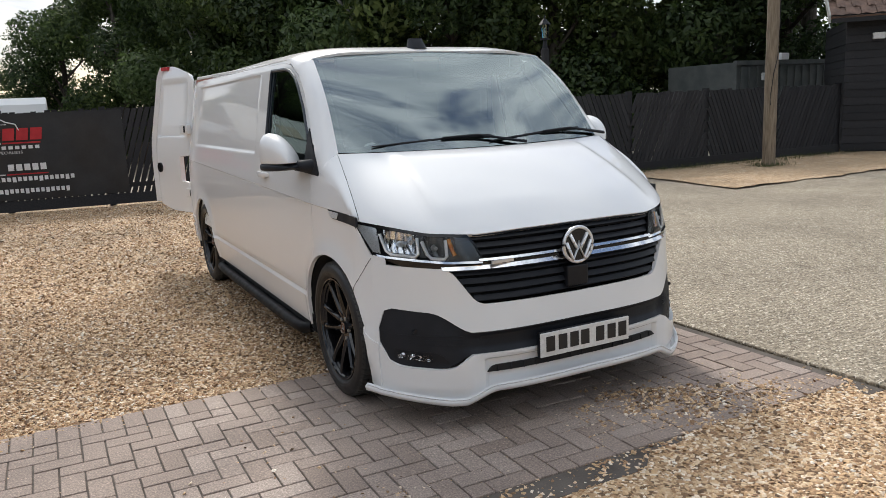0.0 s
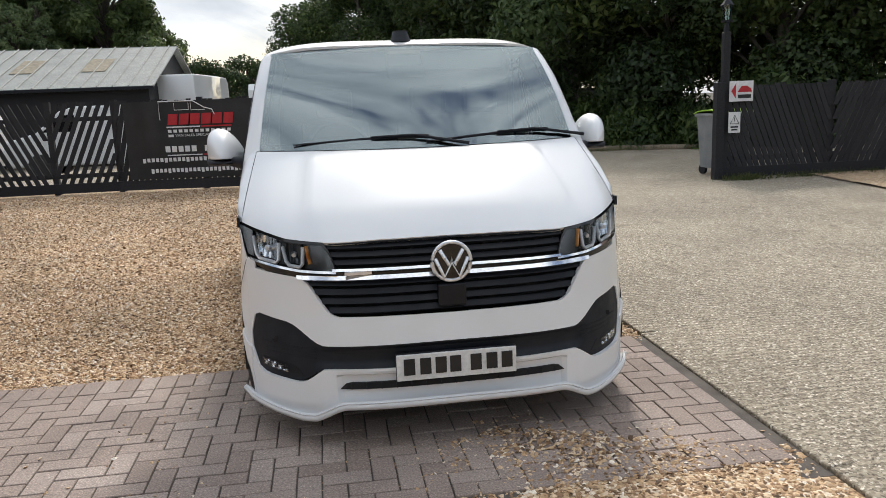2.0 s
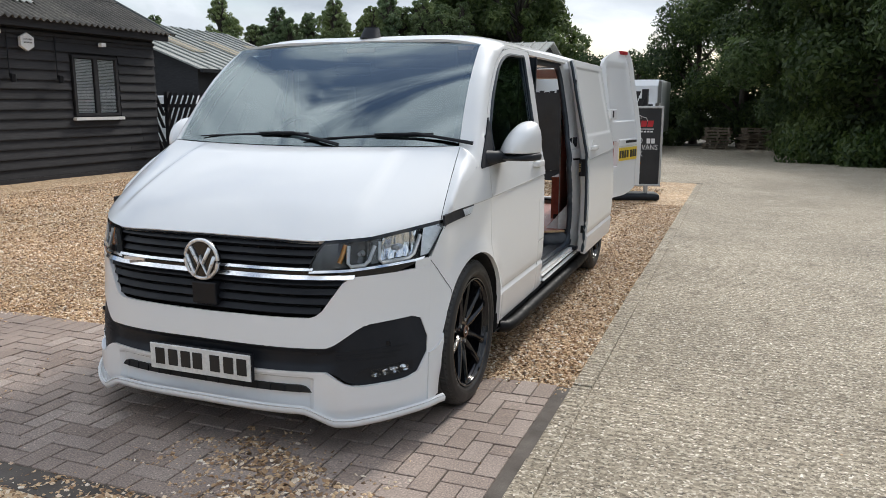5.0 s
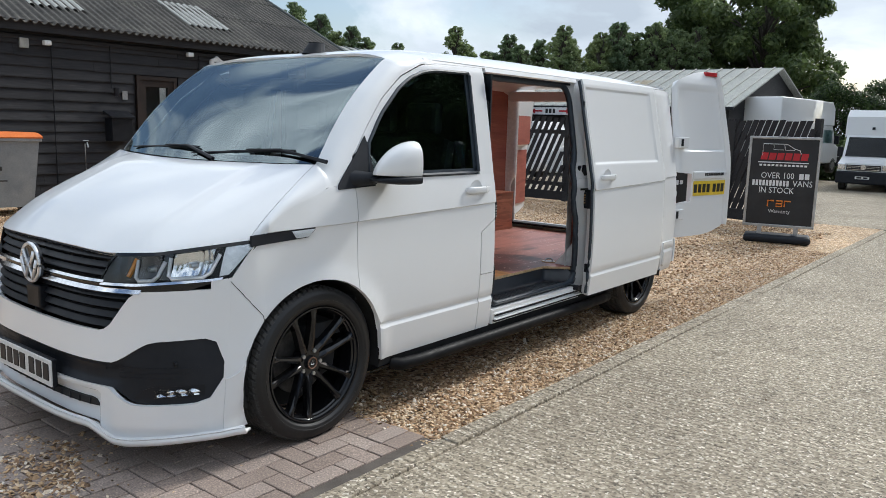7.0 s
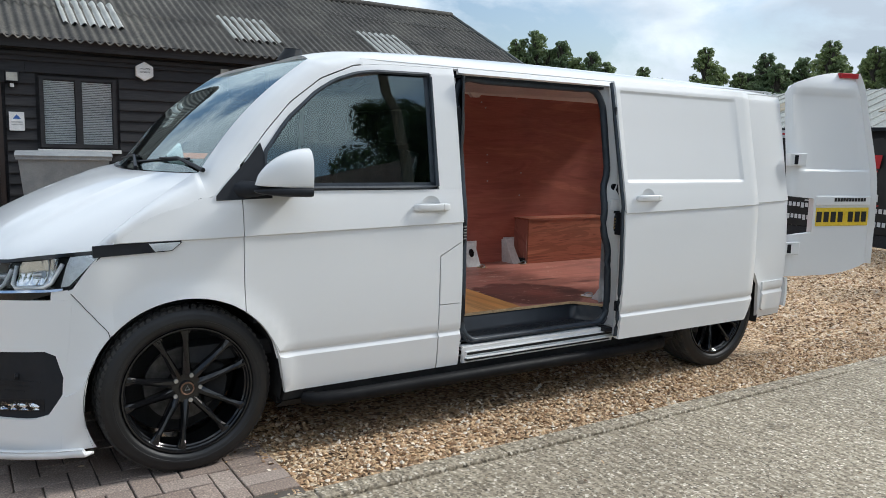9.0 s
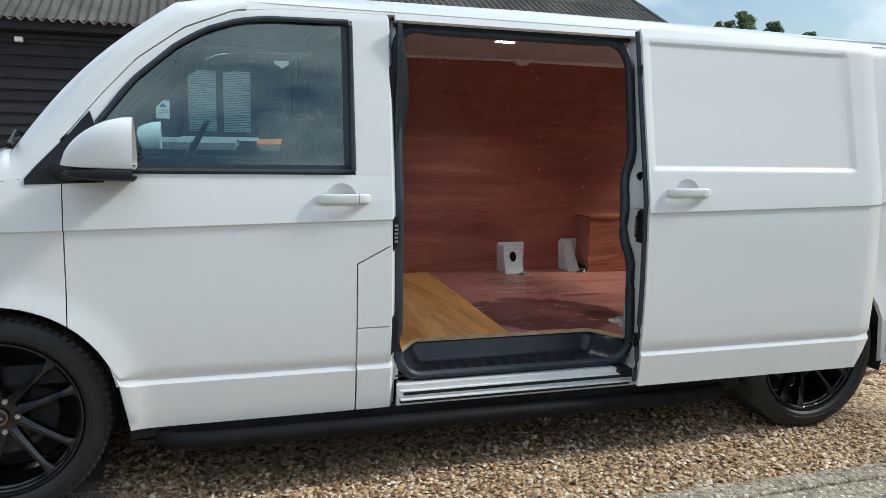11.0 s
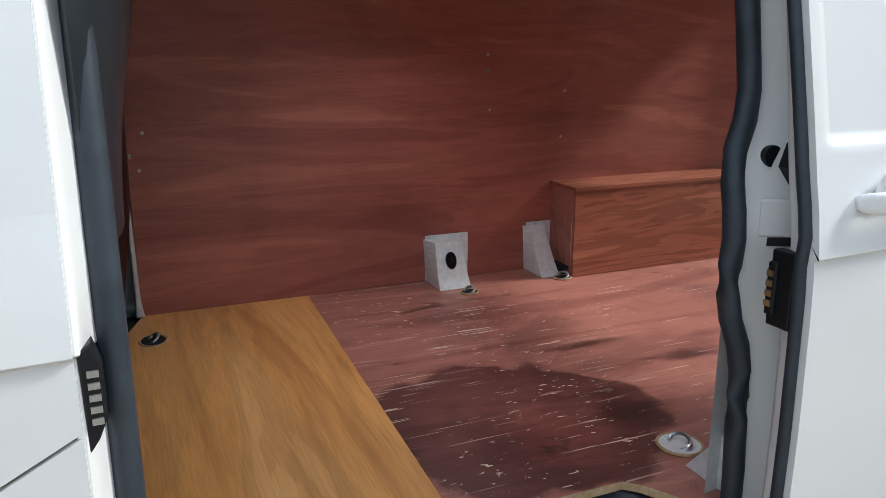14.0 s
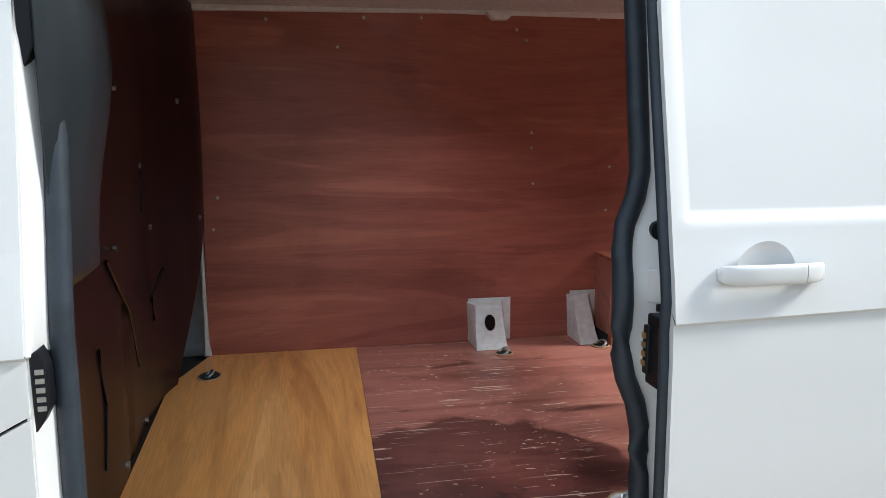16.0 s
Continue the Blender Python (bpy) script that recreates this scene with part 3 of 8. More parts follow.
def prism(pts, d0, d1, axis, bm=None, bevel=0.0):
    """A flat outline pushed from d0 to d1 along an axis; pts are the two other coordinates in x, y, z order."""
    bm = bm or bmesh.new()
    put = {0: lambda p, d: (d, p[0], p[1]), 1: lambda p, d: (p[0], d, p[1]), 2: lambda p, d: (p[0], p[1], d)}[axis]
    a = [bm.verts.new(put(p, d0)) for p in pts]
    b = [bm.verts.new(put(p, d1)) for p in pts]
    n = len(pts)
    fs = [bm.faces.new(a), bm.faces.new(b[::-1])]
    for i in range(n):
        fs.append(bm.faces.new((a[i], b[i], b[(i + 1) % n], a[(i + 1) % n])))
    bmesh.ops.recalc_face_normals(bm, faces=fs)
    if bevel:
        bmesh.ops.bevel(bm, geom=[e for f in fs[:2] for e in f.edges], offset=bevel, segments=2, affect="EDGES", profile=0.5)
    return bm


def tube(bm, pts, r, seg=10, closed=False):
    """A round bar along a polyline; r may be a list."""
    pts = [Vector(p) for p in pts]
    n = len(pts)
    rings = []
    up = Vector((0, 0, 1))
    for i, p in enumerate(pts):
        a = pts[(i - 1) % n] if (i or closed) else p
        b = pts[(i + 1) % n] if (i < n - 1 or closed) else p
        d = (b - a).normalized()
        s = d.cross(up)
        if s.length < 0.05:
            s = d.cross(Vector((1, 0, 0)))
        s.normalize()
        t = s.cross(d).normalized()
        rr = r[i] if isinstance(r, (list, tuple)) else r
        rings.append([bm.verts.new(p + (s * math.cos(2 * math.pi * k / seg) + t * math.sin(2 * math.pi * k / seg)) * rr) for k in range(seg)])
    for i in range(n if closed else n - 1):
        a, b = rings[i], rings[(i + 1) % n]
        for k in range(seg):
            bm.faces.new((a[k], a[(k + 1) % seg], b[(k + 1) % seg], b[k]))
    if not closed:
        bm.faces.new(rings[0][::-1]); bm.faces.new(rings[-1])
    return bm


def lerp(table, v):
    """Smooth look-up in rows of (at, value)."""
    return float(np.interp(v, [a for a, _ in table], [b for _, b in table]))


def smooth01(v):
    v = max(0.0, min(1.0, v))
    return v * v * (3 - 2 * v)


def text_mesh(words, size, mat, parent, m, name="lettering", depth=0.002, align="CENTER", squeeze=1.0, label=""):
    c = bpy.data.curves.new("letters", "FONT")
    c.body, c.size, c.align_x, c.align_y, c.extrude, c.resolution_u = words, size, align, "CENTER", depth, 2
    tmp = bpy.data.objects.new("letters", c)
    scene.collection.objects.link(tmp)
    me = bpy.data.meshes.new_from_object(tmp.evaluated_get(bpy.context.evaluated_depsgraph_get()))
    bpy.data.objects.remove(tmp)
    bpy.data.curves.remove(c)
    me.materials.clear()
    me.materials.append(mat)
    me.transform(Matrix.Diagonal((squeeze, 1, 1, 1)))
    ob = new(name, me)
    ob.parent = parent
    ob.matrix_basis = m
    if label:
        ob["label"] = label
    return ob


# ---- ground ----
def ground_z(x, y):
    return -0.72 * smooth01((y - 12.5) / 21) if y > 12.5 else 0.0


def edge_noise(v, s=1.0):
    return noise.noise(Vector((v * 1.7 * s, 3.1, 0.4))) * 0.5 + noise.noise(Vector((v * 6.3 * s, 1.1, 2.4))) * 0.22


KERB_X = 1.37


def terrain(x0, x1, y0, y1, nx, ny, z0, zf=None):
    return loft(lambda u, v: (x0 + (x1 - x0) * u, y0 + (y1 - y0) * v, z0 + ground_z(x0 + (x1 - x0) * u, y0 + (y1 - y0) * v) + (zf(x0 + (x1 - x0) * u, y0 + (y1 - y0) * v) if zf else 0)), nx, ny)


# one sheet to the horizon
def far(u):
    return math.copysign(abs(2 * u - 1) ** 3, u - 0.5) * 600


ground = part("ground", loft(lambda u, v: (far(u), far(v) + 8, -0.06 + ground_z(far(u), far(v) + 8)), 80, 80), M_WOODFLOOR, smooth=True)
tagged(ground, "bare earth and leaf litter reaching to the horizon", "ground", kind="structure")


def lumps(x, y):
    return 0.018 * noise.noise(Vector((x * 0.9, y * 0.9, 0))) + 0.007 * noise.noise(Vector((x * 5, y * 5, 4)))


gravel = part("gravel_yard", terrain(-14, KERB_X, 1.24, 12.6, 110, 90, -0.006, lumps), M_GRAVEL, smooth=True)
tagged(gravel, "golden brown pea gravel yard around the parked van", "gravel", kind="structure")
gravel2 = part("gravel_front", terrain(-14, KERB_X, -16, -0.02, 110, 110, -0.010, lambda x, y: 0.7 * lumps(x, y) + 0.012 * smooth01((-0.15 - y) * 3)), M_GRAVEL, smooth=True)
tagged(gravel2, "golden brown gravel spilling over the block paving edge", "gravel", kind="structure")
gravel3 = part("gravel_verge", loft(lambda u, v: (7.2 + 12 * u + 1.2 * (1 - u) * v * 0.4, 5.6 + 3.6 * v + 0.35 * edge_noise(u * 12 + 3) * (1 - v) + 0.4 * u, 0.026 + lumps(u * 12, v * 4)), 60, 20), M_GRAVEL, smooth=True)
tagged(gravel3, "gravel verge beside the concrete drive below the black fence", "gravel", kind="structure")
drive = part("concrete_drive", terrain(KERB_X + 0.10, 26, -16, 40, 60, 110, 0.004, lambda x, y: 0.006 * noise.noise(Vector((x * 0.5, y * 0.5, 9)))), M_CONC, smooth=True)
tagged(drive, "worn pale concrete drive with exposed aggregate and tamped ridges", "driveway", kind="structure")
drive2 = part("concrete_apron", terrain(-14, KERB_X + 0.10, 12.6, 40, 40, 50, 0.0), M_CONC, smooth=True)
tagged(drive2, "concrete yard beyond the fence where box vans stand", "driveway", kind="structure")

# concrete edging beside the drive, in lengths
edging = tagged(empty("kerb_edging"), "flush worn concrete edging strip along the drive", "kerb", kind="structure")
_y = -6.0
while _y < 12:
    part("edging_stone", boxes((KERB_X + random.uniform(-.004, .004), KERB_X + 0.105, _y, _y + 0.912, -0.1, 0.016 + random.uniform(-.004, .004)), bevel=0.008), M_CONC, edging)
    _y += 0.915

# ---- fences ----
def slat_fence(x0, y0, x1, y1, height, lean_runs, group, gap=0.115, label="black-stained slatted timber fence with boards leaning in chevrons"):
    """Leaning boards in bays between two points; lean_runs: degrees of lean for each bay."""
    d = Vector((x1 - x0, y1 - y0, 0))
    length = d.length
    m = Matrix.Translation((x0, y0, ground_z(x0, y0))) @ Matrix.Rotation(math.atan2(d.y, d.x), 4, "Z")
    f = tagged(empty("fence", m), label, "fence", group)
    bays = len(lean_runs)
    w = length / bays
    meshes = {}
    for i, lean in enumerate(lean_runs):
        part("post", boxes((i * w - 0.05, i * w + 0.05, 0.03, 0.13, -0.1, height + 0.02)), M_BOARD, f)
        t = math.tan(radians(lean))
        run = height * abs(t)
        k = -run - 0.1 if lean else 0.0
        while k < w + run:
            # board from the foot (k, 0) to the head (k + t h, h), cut to the bay
            a, b = k, k + t * height
            if lean < 0:
                a, b = k + run, k
            s0, s1 = 0.06, height - random.uniform(0, 0.04)
            f0, f1 = s0, s1
            xs = lambda z: a + (b - a) * z / height
            lo, hi = 0.0, w - 0.02
            steps = [z for z in np.linspace(s0, s1, 13) if lo <= xs(z) <= hi]
            if len(steps) > 1 and steps[-1] - steps[0] > 0.2:
                f0, f1 = steps[0], steps[-1]
                bw = 0.088
                bm = bmesh.new()
                prism([(i * w + xs(f0) - bw / 2, f0), (i * w + xs(f0) + bw / 2, f0), (i * w + xs(f1) + bw / 2, f1), (i * w + xs(f1) - bw / 2, f1)], -0.012 + random.uniform(-.004, .004), 0.008, 1, bm)
                part("board", bm, M_BOARD, f)
            k += gap + random.uniform(-.006, .006)
        for z in (0.30, height - 0.35):
            part("rail", boxes((i * w, (i + 1) * w, 0.008, 0.045, z, z + 0.08)), M_BOARD, f)
        part("gravel_board", boxes((i * w, (i + 1) * w, -0.03, 0.0, 0.02, 0.20)), M_BOARD, f)
    part("post", boxes((length - 0.05, length + 0.05, 0.03, 0.13, -0.1, height + 0.02)), M_BOARD, f)
    return f


FH = 1.70
slat_fence(-14.0, 12.25, -9.0, 12.32, FH, (24, -24, 24), "yard fences", 0.150)
slat_fence(-9.0, 12.32, -4.35, 12.30, FH, (24, -24, -24, 24), "yard fences", 0.150)
slat_fence(-4.35, 12.30, 0.42, 11.75, FH, (14, 10, 18), "yard fences", 0.108)
slat_fence(6.05, 9.0, 14.0, 8.75, 1.56, (-22, 24, -24, 24), "yard fences", 0.105)

gp = tagged(empty("gate_post", Matrix.Translation((6.0, 9.0, 0))), "tall black timber gate post with a lantern on top", "gate post")
part("post", boxes((-0.07, 0.07, -0.07, 0.07, -0.1, 1.60), (0.06, 0.17, -0.02, 0.09, -0.1, 2.40), bevel=0.008), M_BOARD, gp)
_bm = bmesh.new(); cyl(_bm, 0.05, 0.18, Matrix.Translation((0.115, 0.035, 2.48)), 12, 0.03); cyl(_bm, 0.09, 0.03, Matrix.Translation((0.115, 0.035, 2.57)), 8)
part("lantern_neck", _bm, M_BLACKPLAST, gp)
_bm = bmesh.new(); cyl(_bm, 0.055, 0.24, Matrix.Translation((0.115, 0.035, 2.70)), 6, 0.085)
part("lantern_glass", _bm, M_TINT, gp)
_bm = bmesh.new(); cyl(_bm, 0.11, 0.10, Matrix.Translation((0.115, 0.035, 2.87)), 6, 0.03); cyl(_bm, 0.018, 0.08, Matrix.Translation((0.115, 0.035, 2.95)), 8, 0.008)
for k in range(6):
    a = math.pi / 3 * k
    tube(_bm, [(0.115 + 0.056 * math.cos(a), 0.035 + 0.056 * math.sin(a), 2.58), (0.115 + 0.087 * math.cos(a), 0.035 + 0.087 * math.sin(a), 2.82)], 0.006, 5)
part("lantern_cap", _bm, M_BLACKPLAST, gp)

_bm = bmesh.new(); tube(_bm, [(0, 0, -0.3), (0.01, 0, 3), (0.06, 0, 8.5)], [0.125, 0.115, 0.09], 16)
pole = part("utility_pole", _bm, M_POLE, smooth=True, at=Matrix.Translation((10.5, 7.75, 0)))
tagged(pole, "weathered round timber utility pole beside the fence", "pole")
_bm = bmesh.new(); tube(_bm, [(-0.10, -0.09, 1.2), (-0.12, -0.10, 1.4), (-0.07, -0.115, 1.8), (0.02, -0.118, 2.1), (0.06, -0.11, 2.6), (0.06, -0.11, 7)], 0.008, 6)
part("cable", _bm, M_BLACKPLAST, pole, "black cable stapled to the pole")


# ---- printed signs and banners ----
def on_wall(x, z, y=-0.004):
    """A lettering pose on a board in the xz plane that faces -y."""
    return Matrix.Translation((x, y, z)) @ Matrix.Rotation(radians(90), 4, "X")


def bar(parent, x0, x1, z0, z1, mat, name="print_bar", y=-0.006):
    return part(name, boxes((x0, x1, y, y + 0.004, z0, z1)), mat, parent)


def van_logo(parent, cx, z0, w, y=-0.006):
    """Outline of a van over a red block, both plain shapes."""
    h = w * 0.33
    bm = bmesh.new()
    tube(bm, [(cx - 0.5 * w, y, z0), (cx - 0.5 * w, y, z0 + h), (cx + 0.12 * w, y, z0 + h), (cx + 0.32 * w, y, z0 + 0.62 * h), (cx + 0.46 * w, y, z0 + 0.5 * h), (cx + 0.5 * w, y, z0 + 0.2 * h)], w * 0.010, 5)
    tube(bm, [(cx - 0.22 * w, y, z0 + h * 0.9), (cx - 0.22 * w, y, z0 + h * 0.52), (cx + 0.04 * w, y, z0 + h * 0.52), (cx + 0.04 * w, y, z0 + h * 0.9)], w * 0.006, 5)
    tube(bm, [(cx + 0.08 * w, y, z0 + h * 0.9), (cx + 0.08 * w, y, z0 + h * 0.5), (cx + 0.33 * w, y, z0 + h * 0.5)], w * 0.006, 5)
    part("van_outline", bm, M_PRINTW, parent, "white outline drawing of a van")


def red_block(parent, cx, z0, w, h, y=-0.006):
    n = 6
    for i in range(n):
        a = cx - w / 2 + w * i / n
        bm = prism([(a + 0.012 * w, z0), (a + w / n * 0.92, z0), (a + w / n * 0.92 + h * 0.15, z0 + h), (a + 0.012 * w + h * 0.15, z0 + h)], y, y + 0.004, 1)
        part("red_shape", bm, M_PRINTR, parent)


_ang = math.atan2(11.75 - 12.30, 0.42 + 4.35)
bn = tagged(empty("banner", Matrix.Translation((-4.15, 12.235, 0)) @ Matrix.Rotation(_ang, 4, "Z")), "black vinyl banner with white print tied to the slatted fence", "banner")
part("sheet", loft(lambda u, v: (3.3 * u, 0.012 * math.sin(u * 17) * math.sin(v * 5) + 0.008 * math.sin(u * 41), 0.22 + 1.44 * v), 60, 14), M_BANNER, bn, smooth=True, thick=0.003)
van_logo(bn, 1.18, 1.316, 1.02, -0.03)
red_block(bn, 1.41, 1.22, 1.24, 0.20, -0.035)
bar(bn, 0.78, 1.4, 1.165, 1.19, M_PRINTW, y=-0.03); bar(bn, 1.42, 1.99, 1.165, 1.19, M_PRINTR, y=-0.03)
for i in range(12):
    bar(bn, 0.80 + i * 0.1, 0.865 + i * 0.1, 1.075, 1.13, M_PRINTW, y=-0.03)
bar(bn, 0.80, 0.90, 0.995, 1.04, M_PRINTW, y=-0.03)
text_mesh("VAN SALES SPECIALISTS", 0.066, M_PRINTW, bn, on_wall(0.93, 1.018, -0.03), align="LEFT", squeeze=1.12)
for i in range(11):
    if i != 5:
        bar(bn, 0.72 + i * 0.122, 0.81 + i * 0.122, 0.715, 0.825, M_PRINTW, y=-0.03)
bar(bn, 0.75, 1.4, 0.645, 0.665, M_PRINTW, y=-0.03); bar(bn, 1.42, 2.05, 0.645, 0.665, M_PRINTR, y=-0.03)
for i in range(27):
    bar(bn, 0.28 + i * 0.081, 0.335 + i * 0.081, 0.54 if i % 5 else 0.525, 0.61, M_PRINTW, y=-0.03)
for i in range(25):
    bar(bn, 0.42 + i * 0.078, 0.472 + i * 0.078, 0.34 if i % 4 else 0.325, 0.41, M_PRINTW, y=-0.03)

wb = tagged(empty("fence_sign", Matrix.Translation((-8.75, 12.285, 0.70))), "black board sign with white print and orange shapes", "sign")
part("panel", boxes((0, 1.9, -0.02, 0, 0.62, 1.17), (0.32, 1.52, -0.022, 0, 0.0, 0.64)), M_BANNER, wb)
for i in range(11):
    if i != 5:
        bar(wb, 0.10 + i * 0.158, 0.225 + i * 0.158, 0.88, 1.04, M_PRINTW, y=-0.026)
bar(wb, 0.12, 1.0, 0.80, 0.825, M_PRINTW, y=-0.026); bar(wb, 1.02, 1.80, 0.80, 0.825, M_PRINTR, y=-0.026)
for k in range(3):
    bm = bmesh.new(); x = 0.58 + k * 0.24
    tube(bm, [(x, -0.026, 0.27), (x, -0.026, 0.44), (x + 0.17, -0.026, 0.44)] if k != 1 else [(x, -0.026, 0.44), (x + 0.17, -0.026, 0.44), (x + 0.17, -0.026, 0.28), (x, -0.026, 0.28), (x, -0.026, 0.36), (x + 0.17, -0.026, 0.36)], 0.02, 4)
    part("orange_shape", bm, M_PRINTO, wb)
text_mesh("Dealer", 0.13, M_PRINTW, wb, on_wall(0.9, 0.14, -0.024))

ws = tagged(empty("gate_sign", Matrix.Translation((6.12, 8.90, 1.28))), "white sign with a red arrow and car shape on the gate", "sign", "gate signs")
part("panel", boxes((0, 0.42, -0.01, 0, 0, 0.33), bevel=0.003), M_PRINTW, ws)
part("red_arrow", prism([(0.03, 0.17), (0.11, 0.29), (0.11, 0.05)], -0.014, -0.008, 1), M_PRINTR, ws)
bar(ws, 0.15, 0.38, 0.05, 0.11, M_INK, y=-0.013)
part("car_shape", prism([(0.14, 0.15), (0.39, 0.15), (0.38, 0.20), (0.30, 0.25), (0.21, 0.25)], -0.014, -0.008, 1), M_PRINTR, ws)
cs = tagged(empty("caution_sign", Matrix.Translation((6.12, 8.90, 0.77))), "small white warning sign with a triangle on the gate", "sign", "gate signs")
part("panel", boxes((0, 0.21, -0.01, 0, 0, 0.34), bevel=0.003), M_PRINTW, cs)
bm = bmesh.new(); tube(bm, [(0.03, -0.012, 0.15), (0.18, -0.012, 0.15), (0.105, -0.012, 0.29)], 0.010, 5, True)
part("triangle", bm, M_INK, cs)
bar(cs, 0.10, 0.11, 0.19, 0.25, M_INK, y=-0.013); bar(cs, 0.04, 0.17, 0.085, 0.11, M_INK, y=-0.013); bar(cs, 0.05, 0.16, 0.04, 0.065, M_INK, y=-0.013)

# standing forecourt sign
fs = tagged(empty("forecourt_sign", Matrix.Translation((0.52, 9.72, 0)) @ Matrix.Rotation(radians(15), 4, "Z")), "framed black poster sign on a heavy grey rubber base", "sign")
part("base", boxes((-0.42, 0.42, -0.22, 0.22, 0.0, 0.10), bevel=0.035), M_GREYPLAST, fs, "grey moulded rubber base", smooth=True)
part("spring_foot", boxes((-0.26, -0.20, -0.03, 0.03, 0.09, 0.22), (0.20, 0.26, -0.03, 0.03, 0.09, 0.22)), M_STEEL, fs)
part("frame", boxes((-0.45, 0.45, -0.025, 0.025, 0.20, 0.235), (-0.45, 0.45, -0.025, 0.025, 1.395, 1.43), (-0.45, -0.415, -0.025, 0.025, 0.235, 1.395), (0.415, 0.45, -0.025, 0.025, 0.235, 1.395), bevel=0.006), M_STEEL, fs, "aluminium snap frame")
part("poster", boxes((-0.415, 0.415, -0.012, 0.012, 0.235, 1.395)), M_BANNER, fs)
van_logo(fs, -0.03, 1.17, 0.48, -0.018)
red_block(fs, 0.0, 1.115, 0.60, 0.095, -0.02)
bar(fs, -0.32, 0.31, 1.075, 1.088, M_PRINTW, y=-0.018)
for i in range(12):
    bar(fs, -0.30 + i * 0.051, -0.265 + i * 0.051, 1.03, 1.055, M_PRINTW, y=-0.018)
for words, z in (("OVER 100", 0.90), ("VANS", 0.80), ("IN STOCK", 0.70)):
    text_mesh(words, 0.115, M_PRINTW, fs, on_wall(-0.06 if words != "VANS" else 0.26, z, -0.014), squeeze=0.85)
for i in range(2):
    bar(fs, 0.21 + i * 0.07, 0.265 + i * 0.07, 0.862, 0.938, M_PRINTW, y=-0.018)
for i in range(11):
    bar(fs, -0.37 + i * 0.043, -0.34 + i * 0.043, 0.762, 0.838, M_PRINTW, y=-0.018)
for k in range(3):
    bm = bmesh.new(); x = -0.15 + k * 0.105
    tube(bm, [(x, -0.018, 0.48), (x, -0.018, 0.56), (x + 0.075, -0.018, 0.56)] if k != 1 else [(x, -0.018, 0.56), (x + 0.075, -0.018, 0.56), (x + 0.075, -0.018, 0.485), (x, -0.018, 0.485), (x, -0.018, 0.522), (x + 0.075, -0.018, 0.522)], 0.010, 4)
    part("orange_shape", bm, M_PRINTO, fs)
text_mesh("Warranty", 0.07, M_PRINTW, fs, on_wall(0, 0.415, -0.014))


# ---- black weatherboarded office ----
BX = -10.2
bl = tagged(empty("office_building"), "single-storey black weatherboarded office with a corrugated roof", "building")
Y0, Y1, EAVE = -9.0, 11.6, 2.93
openings = [(6.50, 7.34, 0.05, 2.22, "door"), (9.28, 10.46, 1.20, 2.38, "win"), (1.44, 2.62, 1.22, 2.38, "win"), (0.02, 0.90, 0.05, 2.22, "door")]
part("wall", boxes((BX - 0.25, BX - 0.13, Y0, Y1, -0.1, EAVE), (BX - 7.8, BX - 0.25, Y1 - 0.15, Y1, -0.1, EAVE), (BX - 7.8, BX - 0.25, Y0, Y0 + 0.15, -0.1, EAVE), (BX - 7.95, BX - 7.8, Y0, Y1, -0.1, EAVE)), M_BOARD, bl)
part("gable", prism([(BX - 7.9, EAVE), (BX - 0.2, EAVE), (BX - 4.0, EAVE + 2.0)], Y1 - 0.13, Y1, 1), M_BOARD, bl)
BH = 0.182
for r in range(16):
    z0 = 0.06 + r * BH
    spans = [(Y0, Y1)]
    for a, b, za, zb, _k in openings:
        if z0 + BH > za + 0.02 and z0 < zb - 0.02:
            spans = [s for (p, q) in spans for s in (((p, min(q, a - 0.05)), (max(p, b + 0.05), q)) if a < q and b > p else ((p, q),)) if s[1] - s[0] > 0.05]
    for p, q in spans:
        cuts = [p]
        while cuts[-1] + 3.9 < q:
            cuts.append(cuts[-1] + random.uniform(2.6, 3.8))
        cuts.append(q)
        for c0, c1 in zip(cuts, cuts[1:]):
            dz, dx = random.uniform(-.006, .006), random.uniform(-.004, .004)
            bm = prism([(BX - 0.12, z0 + dz), (BX - 0.075 + dx, z0 + dz), (BX - 0.075 + dx, z0 + 0.02 + dz), (BX - 0.108, z0 + BH + 0.02 + dz), (BX - 0.125, z0 + BH + 0.02 + dz)], c0 + 0.002, c1 - 0.002, 1)
            part("weatherboard", bm, M_BOARD, bl)
part("plinth", boxes((BX - 0.13, BX - 0.06, Y0, Y1, -0.1, 0.07)), M_BOARD, bl)
part("fascia", boxes((BX + 0.05, BX + 0.09, Y0 - 0.2, Y1 + 0.3, EAVE - 0.12, EAVE + 0.06)), M_BOARD, bl)
part("soffit", boxes((BX - 0.12, BX + 0.05, Y0 - 0.2, Y1 + 0.3, EAVE - 0.10, EAVE - 0.07)), M_BOARD, bl)
part("drip_batten", boxes((BX - 0.10, BX - 0.05, Y0, Y1, EAVE - 0.24, EAVE - 0.18)), M_BOARD, bl)


def corrugated(y0, y1, x0, z0, x1, z1, pitch, amp, nx=10, lift=0.0):
    n = int((y1 - y0) / pitch * 6)
    return loft(lambda u, v: (x0 + (x1 - x0) * v, y0 + (y1 - y0) * u, z0 + (z1 - z0) * v + lift + amp * math.sin(2 * math.pi * (y1 - y0) * u / pitch)), n, nx)


